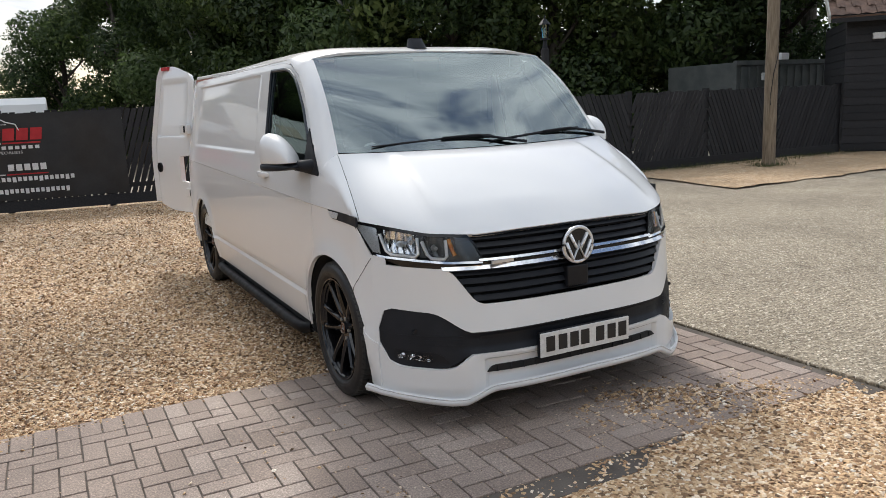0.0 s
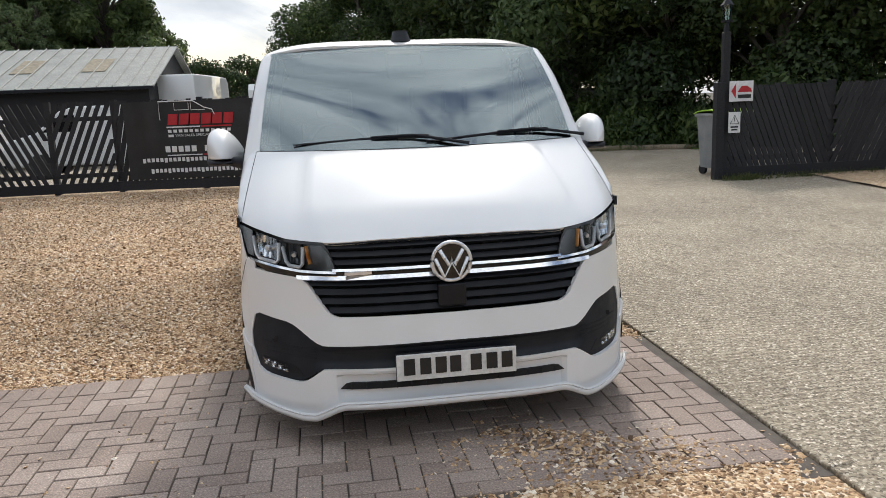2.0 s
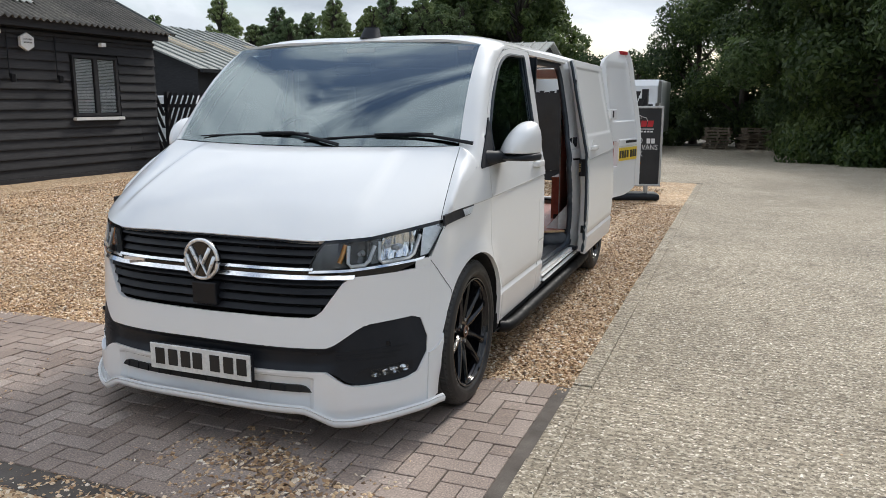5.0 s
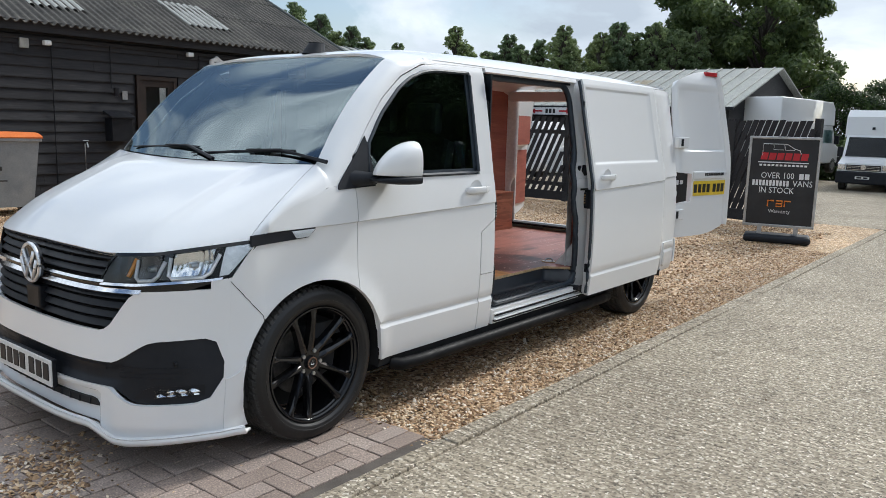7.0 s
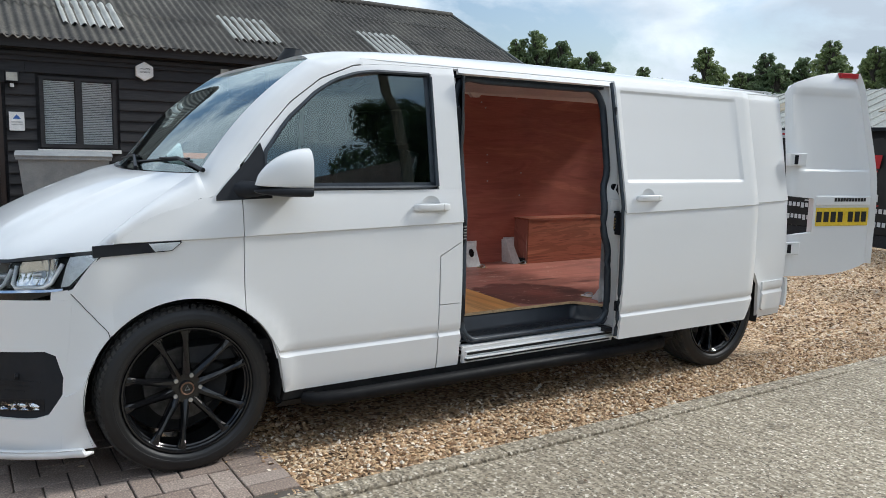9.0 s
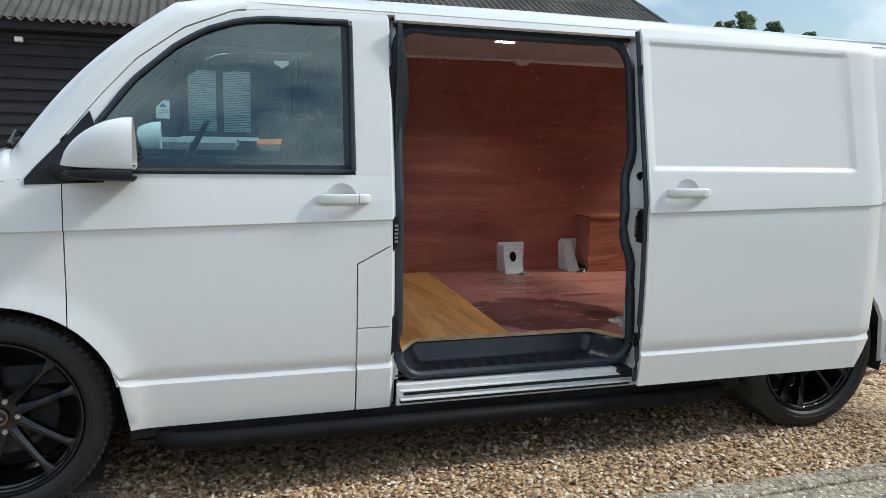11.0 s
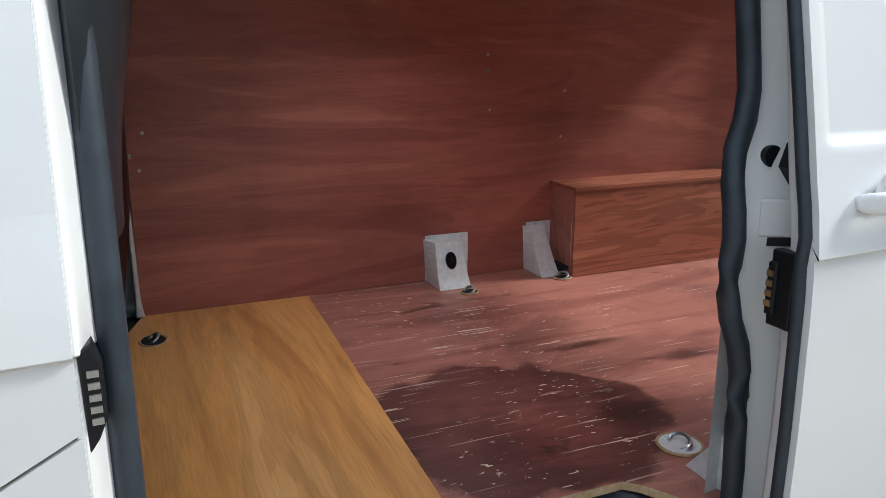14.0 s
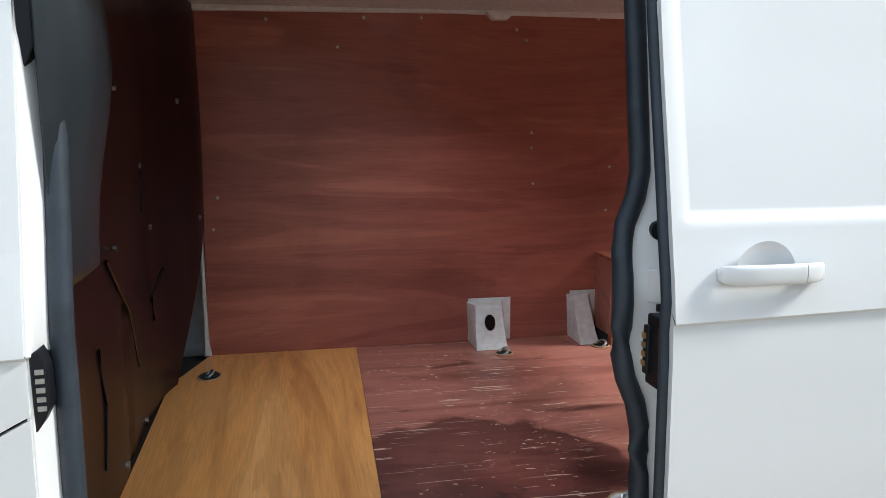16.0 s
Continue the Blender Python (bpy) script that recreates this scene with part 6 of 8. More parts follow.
for s in (-1, 1):
    # fog lamps, parking sensors
    fogl = empty("fog_lamp"); fogl.parent = bumper
    fz = lambda x: .318 + .060 * (abs(x) - .66)
    front_panel("recess", *sorted((s * .655, s * .850)), fz, lambda x: fz(x) + .048 * smooth01((abs(x) - .650) / .05), .0085, M_BLACKPLAST, fogl, rows=3, thick=.004)
    front_panel("reflector", *sorted((s * .728, s * .838)), lambda x: fz(x) + .007, lambda x: fz(x) + .016 + .018 * smooth01((abs(x) - .725) / .06), lambda x, z: .001 + .026 * abs(((abs(x) - .728 + .4 * (z - .32)) / .031) % 1 - .5) + .004 * math.sin(z * 300), M_CHROME, fogl, "faceted chrome reflector", rows=4, step=.0055, thick=.002)
    front_panel("lens", *sorted((s * .724, s * .842)), lambda x: fz(x) + .003, lambda x: fz(x) + .040, .0005, M_LENS, fogl, rows=2, thick=0)
    for k in range(3):
        front_panel("band_rib", *sorted((s * .60, s * (.800 + .02 * k))), .404 + .020 * k, .408 + .020 * k, .0070, M_GREYPLAST, bumper, rows=1, thick=.004)
    bm = bmesh.new(); cyl(bm, 0.011, 0.012, Matrix.Translation(front(s * .775, .465, 0.008)) @ Matrix.Rotation(radians(90), 4, "X"), 14)
    part("parking_sensor", bm, M_BLACKPLAST, bumper)

grille = empty("grille"); grille.parent = van
grille["label"] = "black slatted grille with two chrome strips"
front_panel("grille_back", -.66, .66, ab(GRT), .775, 0.060, M_DARK, grille, rows=4)
front_panel("grille_back", -.52, .52, .76, ab(EDGE), 0.055, M_DARK, grille, rows=4)
for z in (.603, .643, .683, .722):
    hw = np.interp(z, [.585, .752], [.515, .64])
    front_panel("slat", -hw, hw, z, z + .022, lambda x, q: 0.012 + 0.014 * smooth01((q - z) / .022), M_BLACKPLAST, grille, rows=3)
for z in (.812, .845, .880):
    hw = .492 + .35 * (z - .80)
    front_panel("slat", -hw, hw, z, z + .019, lambda x, q: 0.010 + 0.014 * smooth01((q - z) / .019), M_BLACKPLAST, grille, rows=3)
for k in range(13):
    x = -0.48 + k * 0.08
    part("rib", boxes((x - .003, x + .003, front(x, .85)[1] + 0.03, front(x, .85)[1] + 0.055, .80, .905)), M_BLACKPLAST, grille)
front_panel("grille_edge", -.515, .515, lambda x: ab(EDGE)(x) - .010, ab(EDGE), 0.006, M_BLACKPLAST, grille, rows=2)
front_panel("chrome_strip", -.66, .66, .750, .766, lambda x, z: -0.008 + 0.013 * (z - .750) / .016, M_CHROME, grille, rows=3, thick=0.012)
front_panel("chrome_strip", -.505, .505, .786, .796, lambda x, z: -0.005 + 0.008 * (z - .786) / .010, M_CHROME, grille, rows=3, thick=0.012)
front_panel("grille_bridge", -.505, .505, .768, .785, 0.008, M_GLOSSBLACK, grille, rows=2)
part("sensor_block", boxes((-.062, .062, .118, .19, .612, .712), bevel=0.008), M_BLACKPLAST, grille)
bg = empty("round_badge"); bg.parent = van
bg["label"] = "round chrome badge with a black centre"
bm = bmesh.new(); cyl(bm, 0.088, 0.02, Matrix.Translation((0, .125, .810)) @ Matrix.Rotation(radians(90), 4, "X"), 48)
part("disc", bm, M_GLOSSBLACK, bg)
bm = bmesh.new(); tube(bm, [(0.083 * math.cos(a), .117, .810 + 0.083 * math.sin(a)) for a in np.linspace(0, 2 * math.pi, 48, endpoint=False)], 0.0085, 8, True)
part("ring", bm, M_SILVER, bg, smooth=True)
for pts in ([(-.050, .862), (-.012, .795), (0, .823), (.012, .795), (.050, .862)], [(-.071, .826), (-.033, .742), (0, .806), (.033, .742), (.071, .826)]):
    bm = bmesh.new(); tube(bm, [(x, .111, z) for x, z in pts], 0.009, 8)
    part("emblem_bar", bm, M_SILVER, bg, smooth=True, split=120)
part("script_bar", boxes((-.455, -.34, .150, .163, .770, .783)), M_SILVER, grille)

for s in (-1, 1):
    hl = empty("headlight"); hl.parent = van
    hl["label"] = "clear headlight unit with chrome reflectors and an amber indicator"
    xs0, xs1 = .490, .924
    lo = lambda x: lerp(HLB, abs(x)) + .008
    hi = lambda x: min(lerp(EDGE, abs(x)) - .008, .797 + 2.6 * (abs(x) - .490))
    mid = lambda x: (lo(x) + hi(x)) / 2
    row = lambda a, b: sorted((s * a, s * b))
    front_panel("housing", *row(xs0, xs1), lo, hi, 0.060, M_BLACKPLAST, hl, rows=4)
    front_panel("lens", *row(xs0, xs1), lo, hi, 0.002, M_LENS, hl, rows=6, thick=0)
    front_panel("trim", *row(xs0, .874), lambda x: lo(x) - .004, lambda x: lo(x) + .006, lambda x, z: -0.004 + 0.005 * (z - lo(x) + .004) / .010, M_CHROME, hl, rows=2, thick=0.01)
    front_panel("top_trim", *row(xs0, xs1), lambda x: hi(x) - .006, lambda x: hi(x) + .008, 0.001, M_GLOSSBLACK, hl, rows=2, thick=0.01)
    front_panel("outer_trim", *row(.885, .927), lambda x: lo(x) - .010, lambda x: lo(x) + .010, 0.001, M_GLOSSBLACK, hl, rows=2, thick=0.01)
    front_panel("under_trim", *row(.60, .868), lambda x: lo(x) - .010 - .036 * smooth01((abs(x) - .60) / .06) * smooth01((.872 - abs(x)) / .12), lambda x: lo(x) - .006, 0.004, M_GLOSSBLACK, hl, rows=2, thick=0.01)
    # plain smoked panel beside the grille
    front_panel("inner_bezel", *row(xs0 + .008, .622), lambda x: lo(x) + .006, lambda x: max(lo(x) + .007, hi(x) - .008), lambda x, z: .008 + .034 * smooth01((abs(x) - .575 - .25 * (z - .80)) / .035), M_BEZEL, hl, rows=4, thick=.003)
    for a, b, mat in ((.632, .700, M_BEZEL), (.736, .836, M_CHROME)):
        bowl = lambda x, z: .016 + .040 * max(0.0, 1 - ((abs(x) - (a + b) / 2) / ((b - a) / 2)) ** 2 * .9 - ((z - mid(x)) / .06) ** 2 * .5) + .0030 * math.cos((abs(x) - a) * 330)
        front_panel("reflector", *row(a, b), lambda x: lo(x) + .022, lambda x: hi(x) - .010, bowl, mat, hl, "chrome reflector bowl" if mat is M_CHROME else "smoked reflector bowl", rows=9, step=.006, thick=.003)
        c = s * (a + b) / 2
        bm = bmesh.new(); cyl(bm, .013, .030, Matrix.Translation(front(c, mid(c), .030)) @ Matrix.Rotation(radians(90), 4, "X"), 18, .009)
        part("bulb_cap", bm, M_SILVER, hl)
        bm = bmesh.new()
        tube(bm, [front(s * (a - .006), hi(s * a) - .022, .014), front(s * (a - .002), lo(s * a) + .030, .012), front(s * (a + .010), lo(s * a) + .015, .012), front(s * (b - .012), lo(s * b) + .013, .013), front(s * (b + .002), lo(s * b) + .030, .014), front(s * (b + .014), hi(s * b) - .030, .016)], .0085, 8)
        part("light_guide", bm, M_GUIDE, hl, "milky white light guide", smooth=True)
    front_panel("divider", *row(.704, .728), lambda x: lo(x) + .014, lambda x: hi(x) - .008, .022, M_BEZEL, hl, rows=2, thick=.003)
    bm = bmesh.new(); tube(bm, [front(s * .610, hi(s * .61) - .018, .024), front(s * .602, lo(s * .6) + .055, .020), front(s * .596, lo(s * .6) + .030, .018)], .010, 6)
    part("indicator", bm, M_AMBER, hl, "amber indicator reflector", smooth=True)
    front_panel("side_guide", *row(.856, .913), lambda x: lo(x) + .012, lambda x: hi(x) - .008, lambda x, z: .010 + .012 * abs(abs(x) - .886) / .03, M_SILVER, hl, "bright outer reflector wedge", rows=4, thick=.003)
    front_panel("lamp_surround", *row(.850, .893), lambda x: lerp(GRT, abs(x)) - .004, lambda x: lerp(HLB, abs(x)) + .003, .0015, M_PAINT, bumper, rows=5, thick=.006)
    # side repeater strip on the wing
    rp = empty("side_repeater"); rp.parent = van
    rlo = lambda y: lerp([(.60, .938), (.890, .952), (.930, .986)], y)
    rhi = lambda y: lerp([(.60, .983), (.928, .992)], y)
    side_panel("strip", span(.598, .928, .012), rlo, rhi, s, 0.007, M_GREYPLAST, rp, thick=0.011)
    side_panel("lamp", span(.802, .922, .006), lambda y: max(rlo(y) + .004, lerp([(.802, .986), (.826, .952)], y)), lambda y: rhi(y) - .004, s, 0.0100, M_GUIDE, rp, "small clear side repeater", thick=0.002)
    side_panel("lens", span(.800, .924, .006), lambda y: max(rlo(y) + .003, lerp([(.800, .987), (.824, .951)], y)), lambda y: rhi(y) - .003, s, 0.0125, M_LENS, rp, thick=0)


# bonnet, scuttle, windscreen, roof
def bonnet_pt(u, v):
    s = 2 * u - 1
    a = front(.907 * s, lerp(EDGE, abs(.907 * s)))
    b = (.845 * s, .875 + .135 * s * s, 1.248 + .014 * s * s)
    w = v ** 0.86
    x, y = a[0] + (b[0] - a[0]) * v, a[1] + (b[1] - a[1]) * v
    z = a[2] + (b[2] - a[2]) * w
    z += 0.020 * math.sin(math.pi * v) * (1 - s * s) + 0.017 * smooth01((0.72 - abs(s)) / 0.055) * smooth01(v * 4) * smooth01((1 - v) * 4 + .2)
    return (x, y, z)


part("bonnet", loft(bonnet_pt, 72, 26), M_PAINT, van, "white bonnet with two soft creases", smooth=True, thick=0.02, split=40)


def screen_pt(u, v, off=0.0):
    s = 2 * u - 1
    a = Vector((.835 * s, .905 + .125 * s * s, 1.252 + .012 * s * s))
    b = Vector((.762 * s, 1.632 - .085 * s * s, 1.812 - .034 * s * s))
    p = a.lerp(b, v)
    k = 0.030 * math.sin(math.pi * v)
    return (p.x, p.y - k + off, p.z + k * .8)


ws_ = empty("windscreen"); ws_.parent = van
part("glass", loft(screen_pt, 30, 20), M_SCREEN, ws_, smooth=True)
_fr = bmesh.new()
for f0, f1 in (((0, 0), (1, 0)), ((0, 1), (1, 1))):
    loft(lambda u, v: (lambda p: (p[0], p[1] + .004, p[2] - .002))(screen_pt(u, (0.0 + .05 * v) if f0[1] == 0 else (0.975 + .025 * v))), 30, 1, _fr)
for u0 in (0.0, 0.978):
    loft(lambda u, v: (lambda p: (p[0], p[1] + .004, p[2] - .002))(screen_pt(u0 + .022 * u, v)), 1, 20, _fr)
part("black_border", _fr, M_GLOSSBLACK, ws_)
part("scuttle", loft(lambda u, v: (lambda s: (.845 * s, .872 + .135 * s * s + .05 * v, 1.244 + .012 * s * s + .006 * v - .02 * math.sin(math.pi * v)))(2 * u - 1), 30, 4), M_BLACKPLAST, van, smooth=True)
for x0, x1, zt in ((-.66, .04, 0), (.02, .70, 0)):
    w = empty("wiper"); w.parent = van
    bm = bmesh.new()
    pa, pb = screen_pt((x0 / .83 + 1) / 2, .035), screen_pt((x1 / .83 + 1) / 2, .085)
    q = [Vector(pa).lerp(Vector(pb), t) + Vector((0, -.008, .006 + .003 * math.sin(t * 3.1))) for t in np.linspace(0, 1, 8)]
    tube(bm, q, [.004, .005, .006, .007, .008, .008, .007, .006], 6)
    part("blade", bm, M_BLACKPLAST, w)
    bm = bmesh.new(); e = Vector(screen_pt((x1 / .83 + 1) / 2 + .12, .0)) + Vector((0, -.02, .01))
    tube(bm, [q[4] + Vector((0, -.012, .008)), q[6] + Vector((.02, -.014, .006)), e], [.005, .007, .010], 6)
    part("arm", bm, M_BLACKPLAST, w)

ROOFTOP = [(1.62, 1.816), (1.70, 1.838), (1.80, 1.856), (2.0, 1.874), (2.3, 1.885), (3.0, 1.893), (4.2, 1.884), (4.8, 1.866), (4.95, 1.852), (5.03, 1.825)]


def roof_pt(u, v):
    s = 2 * u - 1
    s = math.copysign(abs(s) ** 0.8, s)
    y0, y1 = 1.632 - .085 * s * s, 5.03 - .05 * s * s
    y = y0 + (y1 - y0) * (v ** 1.3)
    t = lerp(ROOFTOP, y + .085 * s * s * (1 - v))
    e = 1.795 if y > 1.8 else 1.775 + .02 * smooth01((y - 1.5) / .3)
    hw = .814 - .030 * smooth01((y - 4.7) / .4) - .045 * smooth01((1.85 - y) / .3)
    return (hw * s, y, t - (t - e) * abs(s) ** 5)


part("roof", loft(roof_pt, 50, 60), M_PAINT, van, "white steel roof", smooth=True, thick=0.015, split=50)
ra = empty("roof_pod"); ra.parent = van
part("pod", loft(lambda u, v: (lambda a: ((.062 * (1 - .28 * v)) * math.cos(a), 1.76 + .075 * math.sin(a) * (1 - .35 * v) + .02 * v, 1.842 + .062 * v))(2 * math.pi * u), 20, 4), M_GREYPLAST, ra, "small dark camera pod on the roof", smooth=True)
part("pod_top", prism([(.045 * math.cos(a), 1.78 + .049 * math.sin(a)) for a in np.linspace(0, 6.28, 20, endpoint=False)], 1.895, 1.908, 2), M_GREYPLAST, ra)

# A-pillar line: front edge of the door frame
SHUT = [(1.06, 1.165), (1.12, 1.235), (1.211, 1.329), (1.31, 1.452), (1.425, 1.578), (1.58, 1.692), (1.749, 1.762), (1.90, 1.782), (2.31, 1.788)]
WINT = [(1.185, 1.20), (1.25, 1.30), (1.322, 1.392), (1.405, 1.502), (1.552, 1.632), (1.65, 1.69), (1.76, 1.728), (1.86, 1.742), (2.17, 1.748)]
SILL = 0.286
for s in (-1, 1):
    # pillar between screen, roof edge and shut line
    def pillar(u, v, s=s):
        y = 1.045 + (1.80 - 1.045) * v
        z = lerp(SHUT, y)
        d = Vector((side_x(y, z), y, z))
        if v < .8:
            w = Vector(screen_pt(1.0, (v / .8) ** 1.02))
        else:
            w = Vector(roof_pt(1.0, ((v - .8) / .2 * .253 / 3.433) ** (1 / 1.3)))
        p = d.lerp(w, u)
        k = 0.018 * math.sin(math.pi * u) * (1 - .8 * smooth01((v - .75) / .25))
        return (s * (p.x + k), p.y - k * .5, p.z + k * .5)
    part("pillar", loft(pillar, 8, 40) if s < 0 else loft(lambda u, v: pillar(1 - u, v), 8, 40), M_PAINT, van, smooth=True, thick=0.012, split=50)
    side_panel("cant_rail", span(1.79, 2.34, .04), lambda y: lerp(SHUT, y) - .004, 1.797, s, lambda y, z: -.003 * smooth01((y - 1.8) / .1), M_PAINT, van)
    # front wing: flank, rounded shoulder along the bonnet, foot of the pillar
    drop = lambda v: .045 + .055 * smooth01((v - .45) / .55)
    edge_line = [(bonnet_pt(1.0, q / 40), drop(q / 40)) for q in range(41)]
    wing_top = lambda y: lerp(SHUT, y) if y > 1.045 else np.interp(y, [e[1] for e, k in edge_line] + [1.045], [e[2] - k for e, k in edge_line] + [lerp(SHUT, 1.045)])
    side_panel("front_wing", span(.656, 1.183, .02), lambda y: arch(y, SILL), wing_top, s, 0, M_PAINT, van)
    def shoulder(u, v, s=s):
        """Across from the bonnet edge to the flank, on behind the bonnet to the pillar."""
        if v > .9:
            k = (v - .9) / .1
            p = Vector(shoulder(u, .9, 1)).lerp(Vector(pillar(1 - u, 0.0, 1)), k)
            return (s * p.x, p.y, p.z)
        v = v / .9
        a = Vector(bonnet_pt(1.0, v)) + Vector((.003, 0, 0))
        yb = max(a.y, .632 + .17 * v)
        zb = a.z - drop(v)
        b = Vector((side_x(yb, zb), yb, zb)).lerp(Vector((.9265, .636, .964)), 1 - smooth01(v / .14))
        p = a.lerp(b, u)
        k = .012 * math.sin(math.pi * u) * smooth01(v / .2)
        return (s * (p.x + k), p.y, p.z + k)
    part("wing_shoulder", loft(shoulder if s > 0 else (lambda u, v: shoulder(1 - u, v)), 8, 50), M_PAINT, van, smooth=True)
    # wheel-arch liner
    for c in (AXF, AXR):
        bm = loft(lambda u, v: (s * (.63 + (side_x(c, .7) - .012 - .63) * v), c + .405 * math.cos(math.pi * (1.15 * u - .075)), HUBZ + .405 * math.sin(math.pi * (1.15 * u - .075))), 24, 2)
        part("arch_liner", bm, M_DARK, van, smooth=True)
    # front door
    dr = empty("front_door"); dr.parent = van
    dr["label"] = "white front cab door with a tinted window"
    yf, yr = 1.187, 2.303
    if s > 0:
        dlo = lambda y: arch(y, SILL) if y < 2.168 else (.866 + .060 * (y - 2.18) / .115)
        side_panel("skin", span(yf, yr, .03, (2.167, 2.169)), dlo, 1.188, s, 0, M_PAINT, dr)
        fp = empty("fuel_flap"); fp.parent = van
        side_panel("flap", span(2.174, 2.303, .02), .616, lambda y: .860 + .060 * (y - 2.18) / .115, s, 0, M_PAINT, fp)
        side_panel("lower_panel", span(2.173, 2.303, .02), SILL, .612, s, 0, M_PAINT, fp)
    else:
        side_panel("skin", span(yf, yr, .03), lambda y: arch(y, SILL), 1.188, s, 0, M_PAINT, dr)
    top = lambda y: lerp(SHUT, y) - .006
    side_panel("window_frame", span(1.205, yr, .025, (2.1675, 2.1685)), lambda y: min(lerp(WINT, y), top(y) - .02) if y < 2.168 else 1.188, top, s, 0, M_PAINT, dr)
    side_panel("window", span(1.20, 2.17, .03), 1.186, lambda y: lerp(WINT, y) + .004, s, -.012, M_TINT, dr, thick=0)
    bm = bmesh.new()
    ring = [(y, lerp(WINT, y) - .004) for y in span(1.30, 2.15, .04)] + [(2.160, 1.73), (2.160, 1.205)] + [(y, 1.199) for y in span(2.1, 1.28, .1)[::-1]]
    tube(bm, [(s * (side_x(y, z) + .001), y, z) for y, z in ring], 0.010, 6, True)
    part("window_seal", bm, M_SEAL, dr, smooth=True)
    side_panel("mirror_sail", span(1.075, 1.315, .02), lambda y: 1.152 + .03 * (y - 1.07), lambda y: min(lerp(SHUT, y) - .012, 1.395 - max(0, y - 1.285) * 6), s, 0.006, M_GREYPLAST, dr, thick=.015)
    side_panel("belt_seal", span(1.30, 2.165, .05), 1.187, 1.222, s, -.009, M_SEAL, dr, "black belt seal under the window", thick=.006)
    side_panel("rear_seal", span(2.128, 2.166, .012), 1.20, 1.735, s, -.009, M_SEAL, dr, thick=.006)
    hd = empty("door_handle"); hd.parent = dr
    pull_handle(hd, s, 2.118, 1.104, 0.0)
    # door mirror
    mr = empty("wing_mirror"); mr.parent = dr

    cap = [(.938, 1.222), (.950, 1.262), (.985, 1.318), (1.030, 1.362), (1.075, 1.376), (1.115, 1.366), (1.139, 1.330), (1.146, 1.275), (1.143, 1.222), (1.125, 1.212), (1.040, 1.208), (.955, 1.212)]
    def outline(u):
        """A closed smooth line through the corners of the cap."""
        k = u * len(cap)
        i, f = int(k) % len(cap), k - int(k)
        q = [Vector(cap[(i + j) % len(cap)]) for j in (-1, 0, 1, 2)]
        return q[1] + f * .5 * (q[2] - q[0] + f * (2 * q[0] - 5 * q[1] + 4 * q[2] - q[3] + f * (3 * (q[1] - q[2]) + q[3] - q[0])))
    def shell(u, v, s=s):
        k = (1 - (1 - v) ** 1.9) ** .62
        p = Vector((1.050, 1.222)).lerp(outline(u), k)
        return (s * p.x, 1.205 + .215 * v - .05 * (1.15 - p.x) * (1 - v), p.y)
    part("shell", loft(shell if s < 0 else (lambda u, v: shell(1 - u, v)), 48, 14), M_PAINT, mr, "white painted mirror shell with a flat foot", smooth=True, split=70)
    part("mirror_glass", loft(lambda u, v: (lambda p: (s * p.x, 1.400, p.y))(Vector((1.045, 1.285)).lerp(outline(u), v * .95)), 48, 2), M_CHROME, mr)
    def tray(u, v):
        c, n = math.cos(2 * math.pi * u), math.sin(2 * math.pi * u)
        k = (1 - (1 - min(v, 1)) ** 2.2) ** .55
        return (s * (1.036 + .113 * math.copysign(abs(c) ** .5, c) * k), 1.200 + .218 * v, 1.196 + .024 * math.copysign(abs(n) ** .5, n) * k)
    part("lower_cover", loft(tray if s < 0 else (lambda u, v: tray(1 - u, v)), 40, 12), M_GREYPLAST, mr, "black plastic lower band", smooth=True, split=70)
    bm = bmesh.new(); tube(bm, [(s * .900, 1.175, 1.195), (s * .945, 1.215, 1.198), (s * 1.0, 1.26, 1.200)], [.046, .036, .026], 10)
    part("arm", bm, M_GREYPLAST, mr, smooth=True)
    # roof rail and rear flank
    yq = 2.301
    groove = lambda y0, y1: (lambda y, z: -.009 * smooth01((z - 1.214) / .024) * smooth01((1.742 - z) / .022) * smooth01((y - y0) / .02) * smooth01((y1 + .04 * (1.75 - z) - y) / .02))
    if s < 0:
        side_panel("rear_flank", span(yq, 5.04, .04, (2.42, 2.44, 3.55, 3.57, 4.50, 4.52)), lambda y: arch(y, SILL), 1.79, s, groove(2.42, 4.60), M_PAINT, van, "plain white pressed steel side panel")
    else:
        side_panel("centre_pillar", span(2.297, 2.334, .004), SILL, 1.79, s, lambda y, z: -.006 - .050 * smooth01((y - 2.305) / .029), M_PAINT, van, "white painted door pillar edge")
        side_panel("header_rail", span(2.335, 3.40, .05), 1.765, 1.79, s, 0, M_PAINT, van)
        side_panel("sill_panel", span(2.335, 3.40, .05), SILL, .372, s, -.004, M_PAINT, van)
        side_panel("rear_flank", span(3.49, 5.04, .04), lambda y: arch(y, SILL), 1.79, s, -.004, M_PAINT, van, "white pressed steel side panel behind the sliding door")
    side_panel("sill", span(1.365, 3.94, .1), .243, SILL - .003, s, -.010, M_DARK, van)
    # side tube and lower skirt
    bm = bmesh.new(); tube(bm, [(s * .91, 1.47, .240), (s * .950, 1.51, .233), (s * .960, 1.65, .230), (s * .960, 3.62, .224), (s * .950, 3.80, .224), (s * .90, 3.85, .228)], .033, 14)
    part("side_bar", bm, M_TUBE, van, "black tubular side bar", smooth=True)
    part("sill_skirt", loft(lambda u, v: (s * (.935 - .10 * v), 1.36 + 2.58 * u, .244 - .06 * v), 4, 2), M_DARK, van)
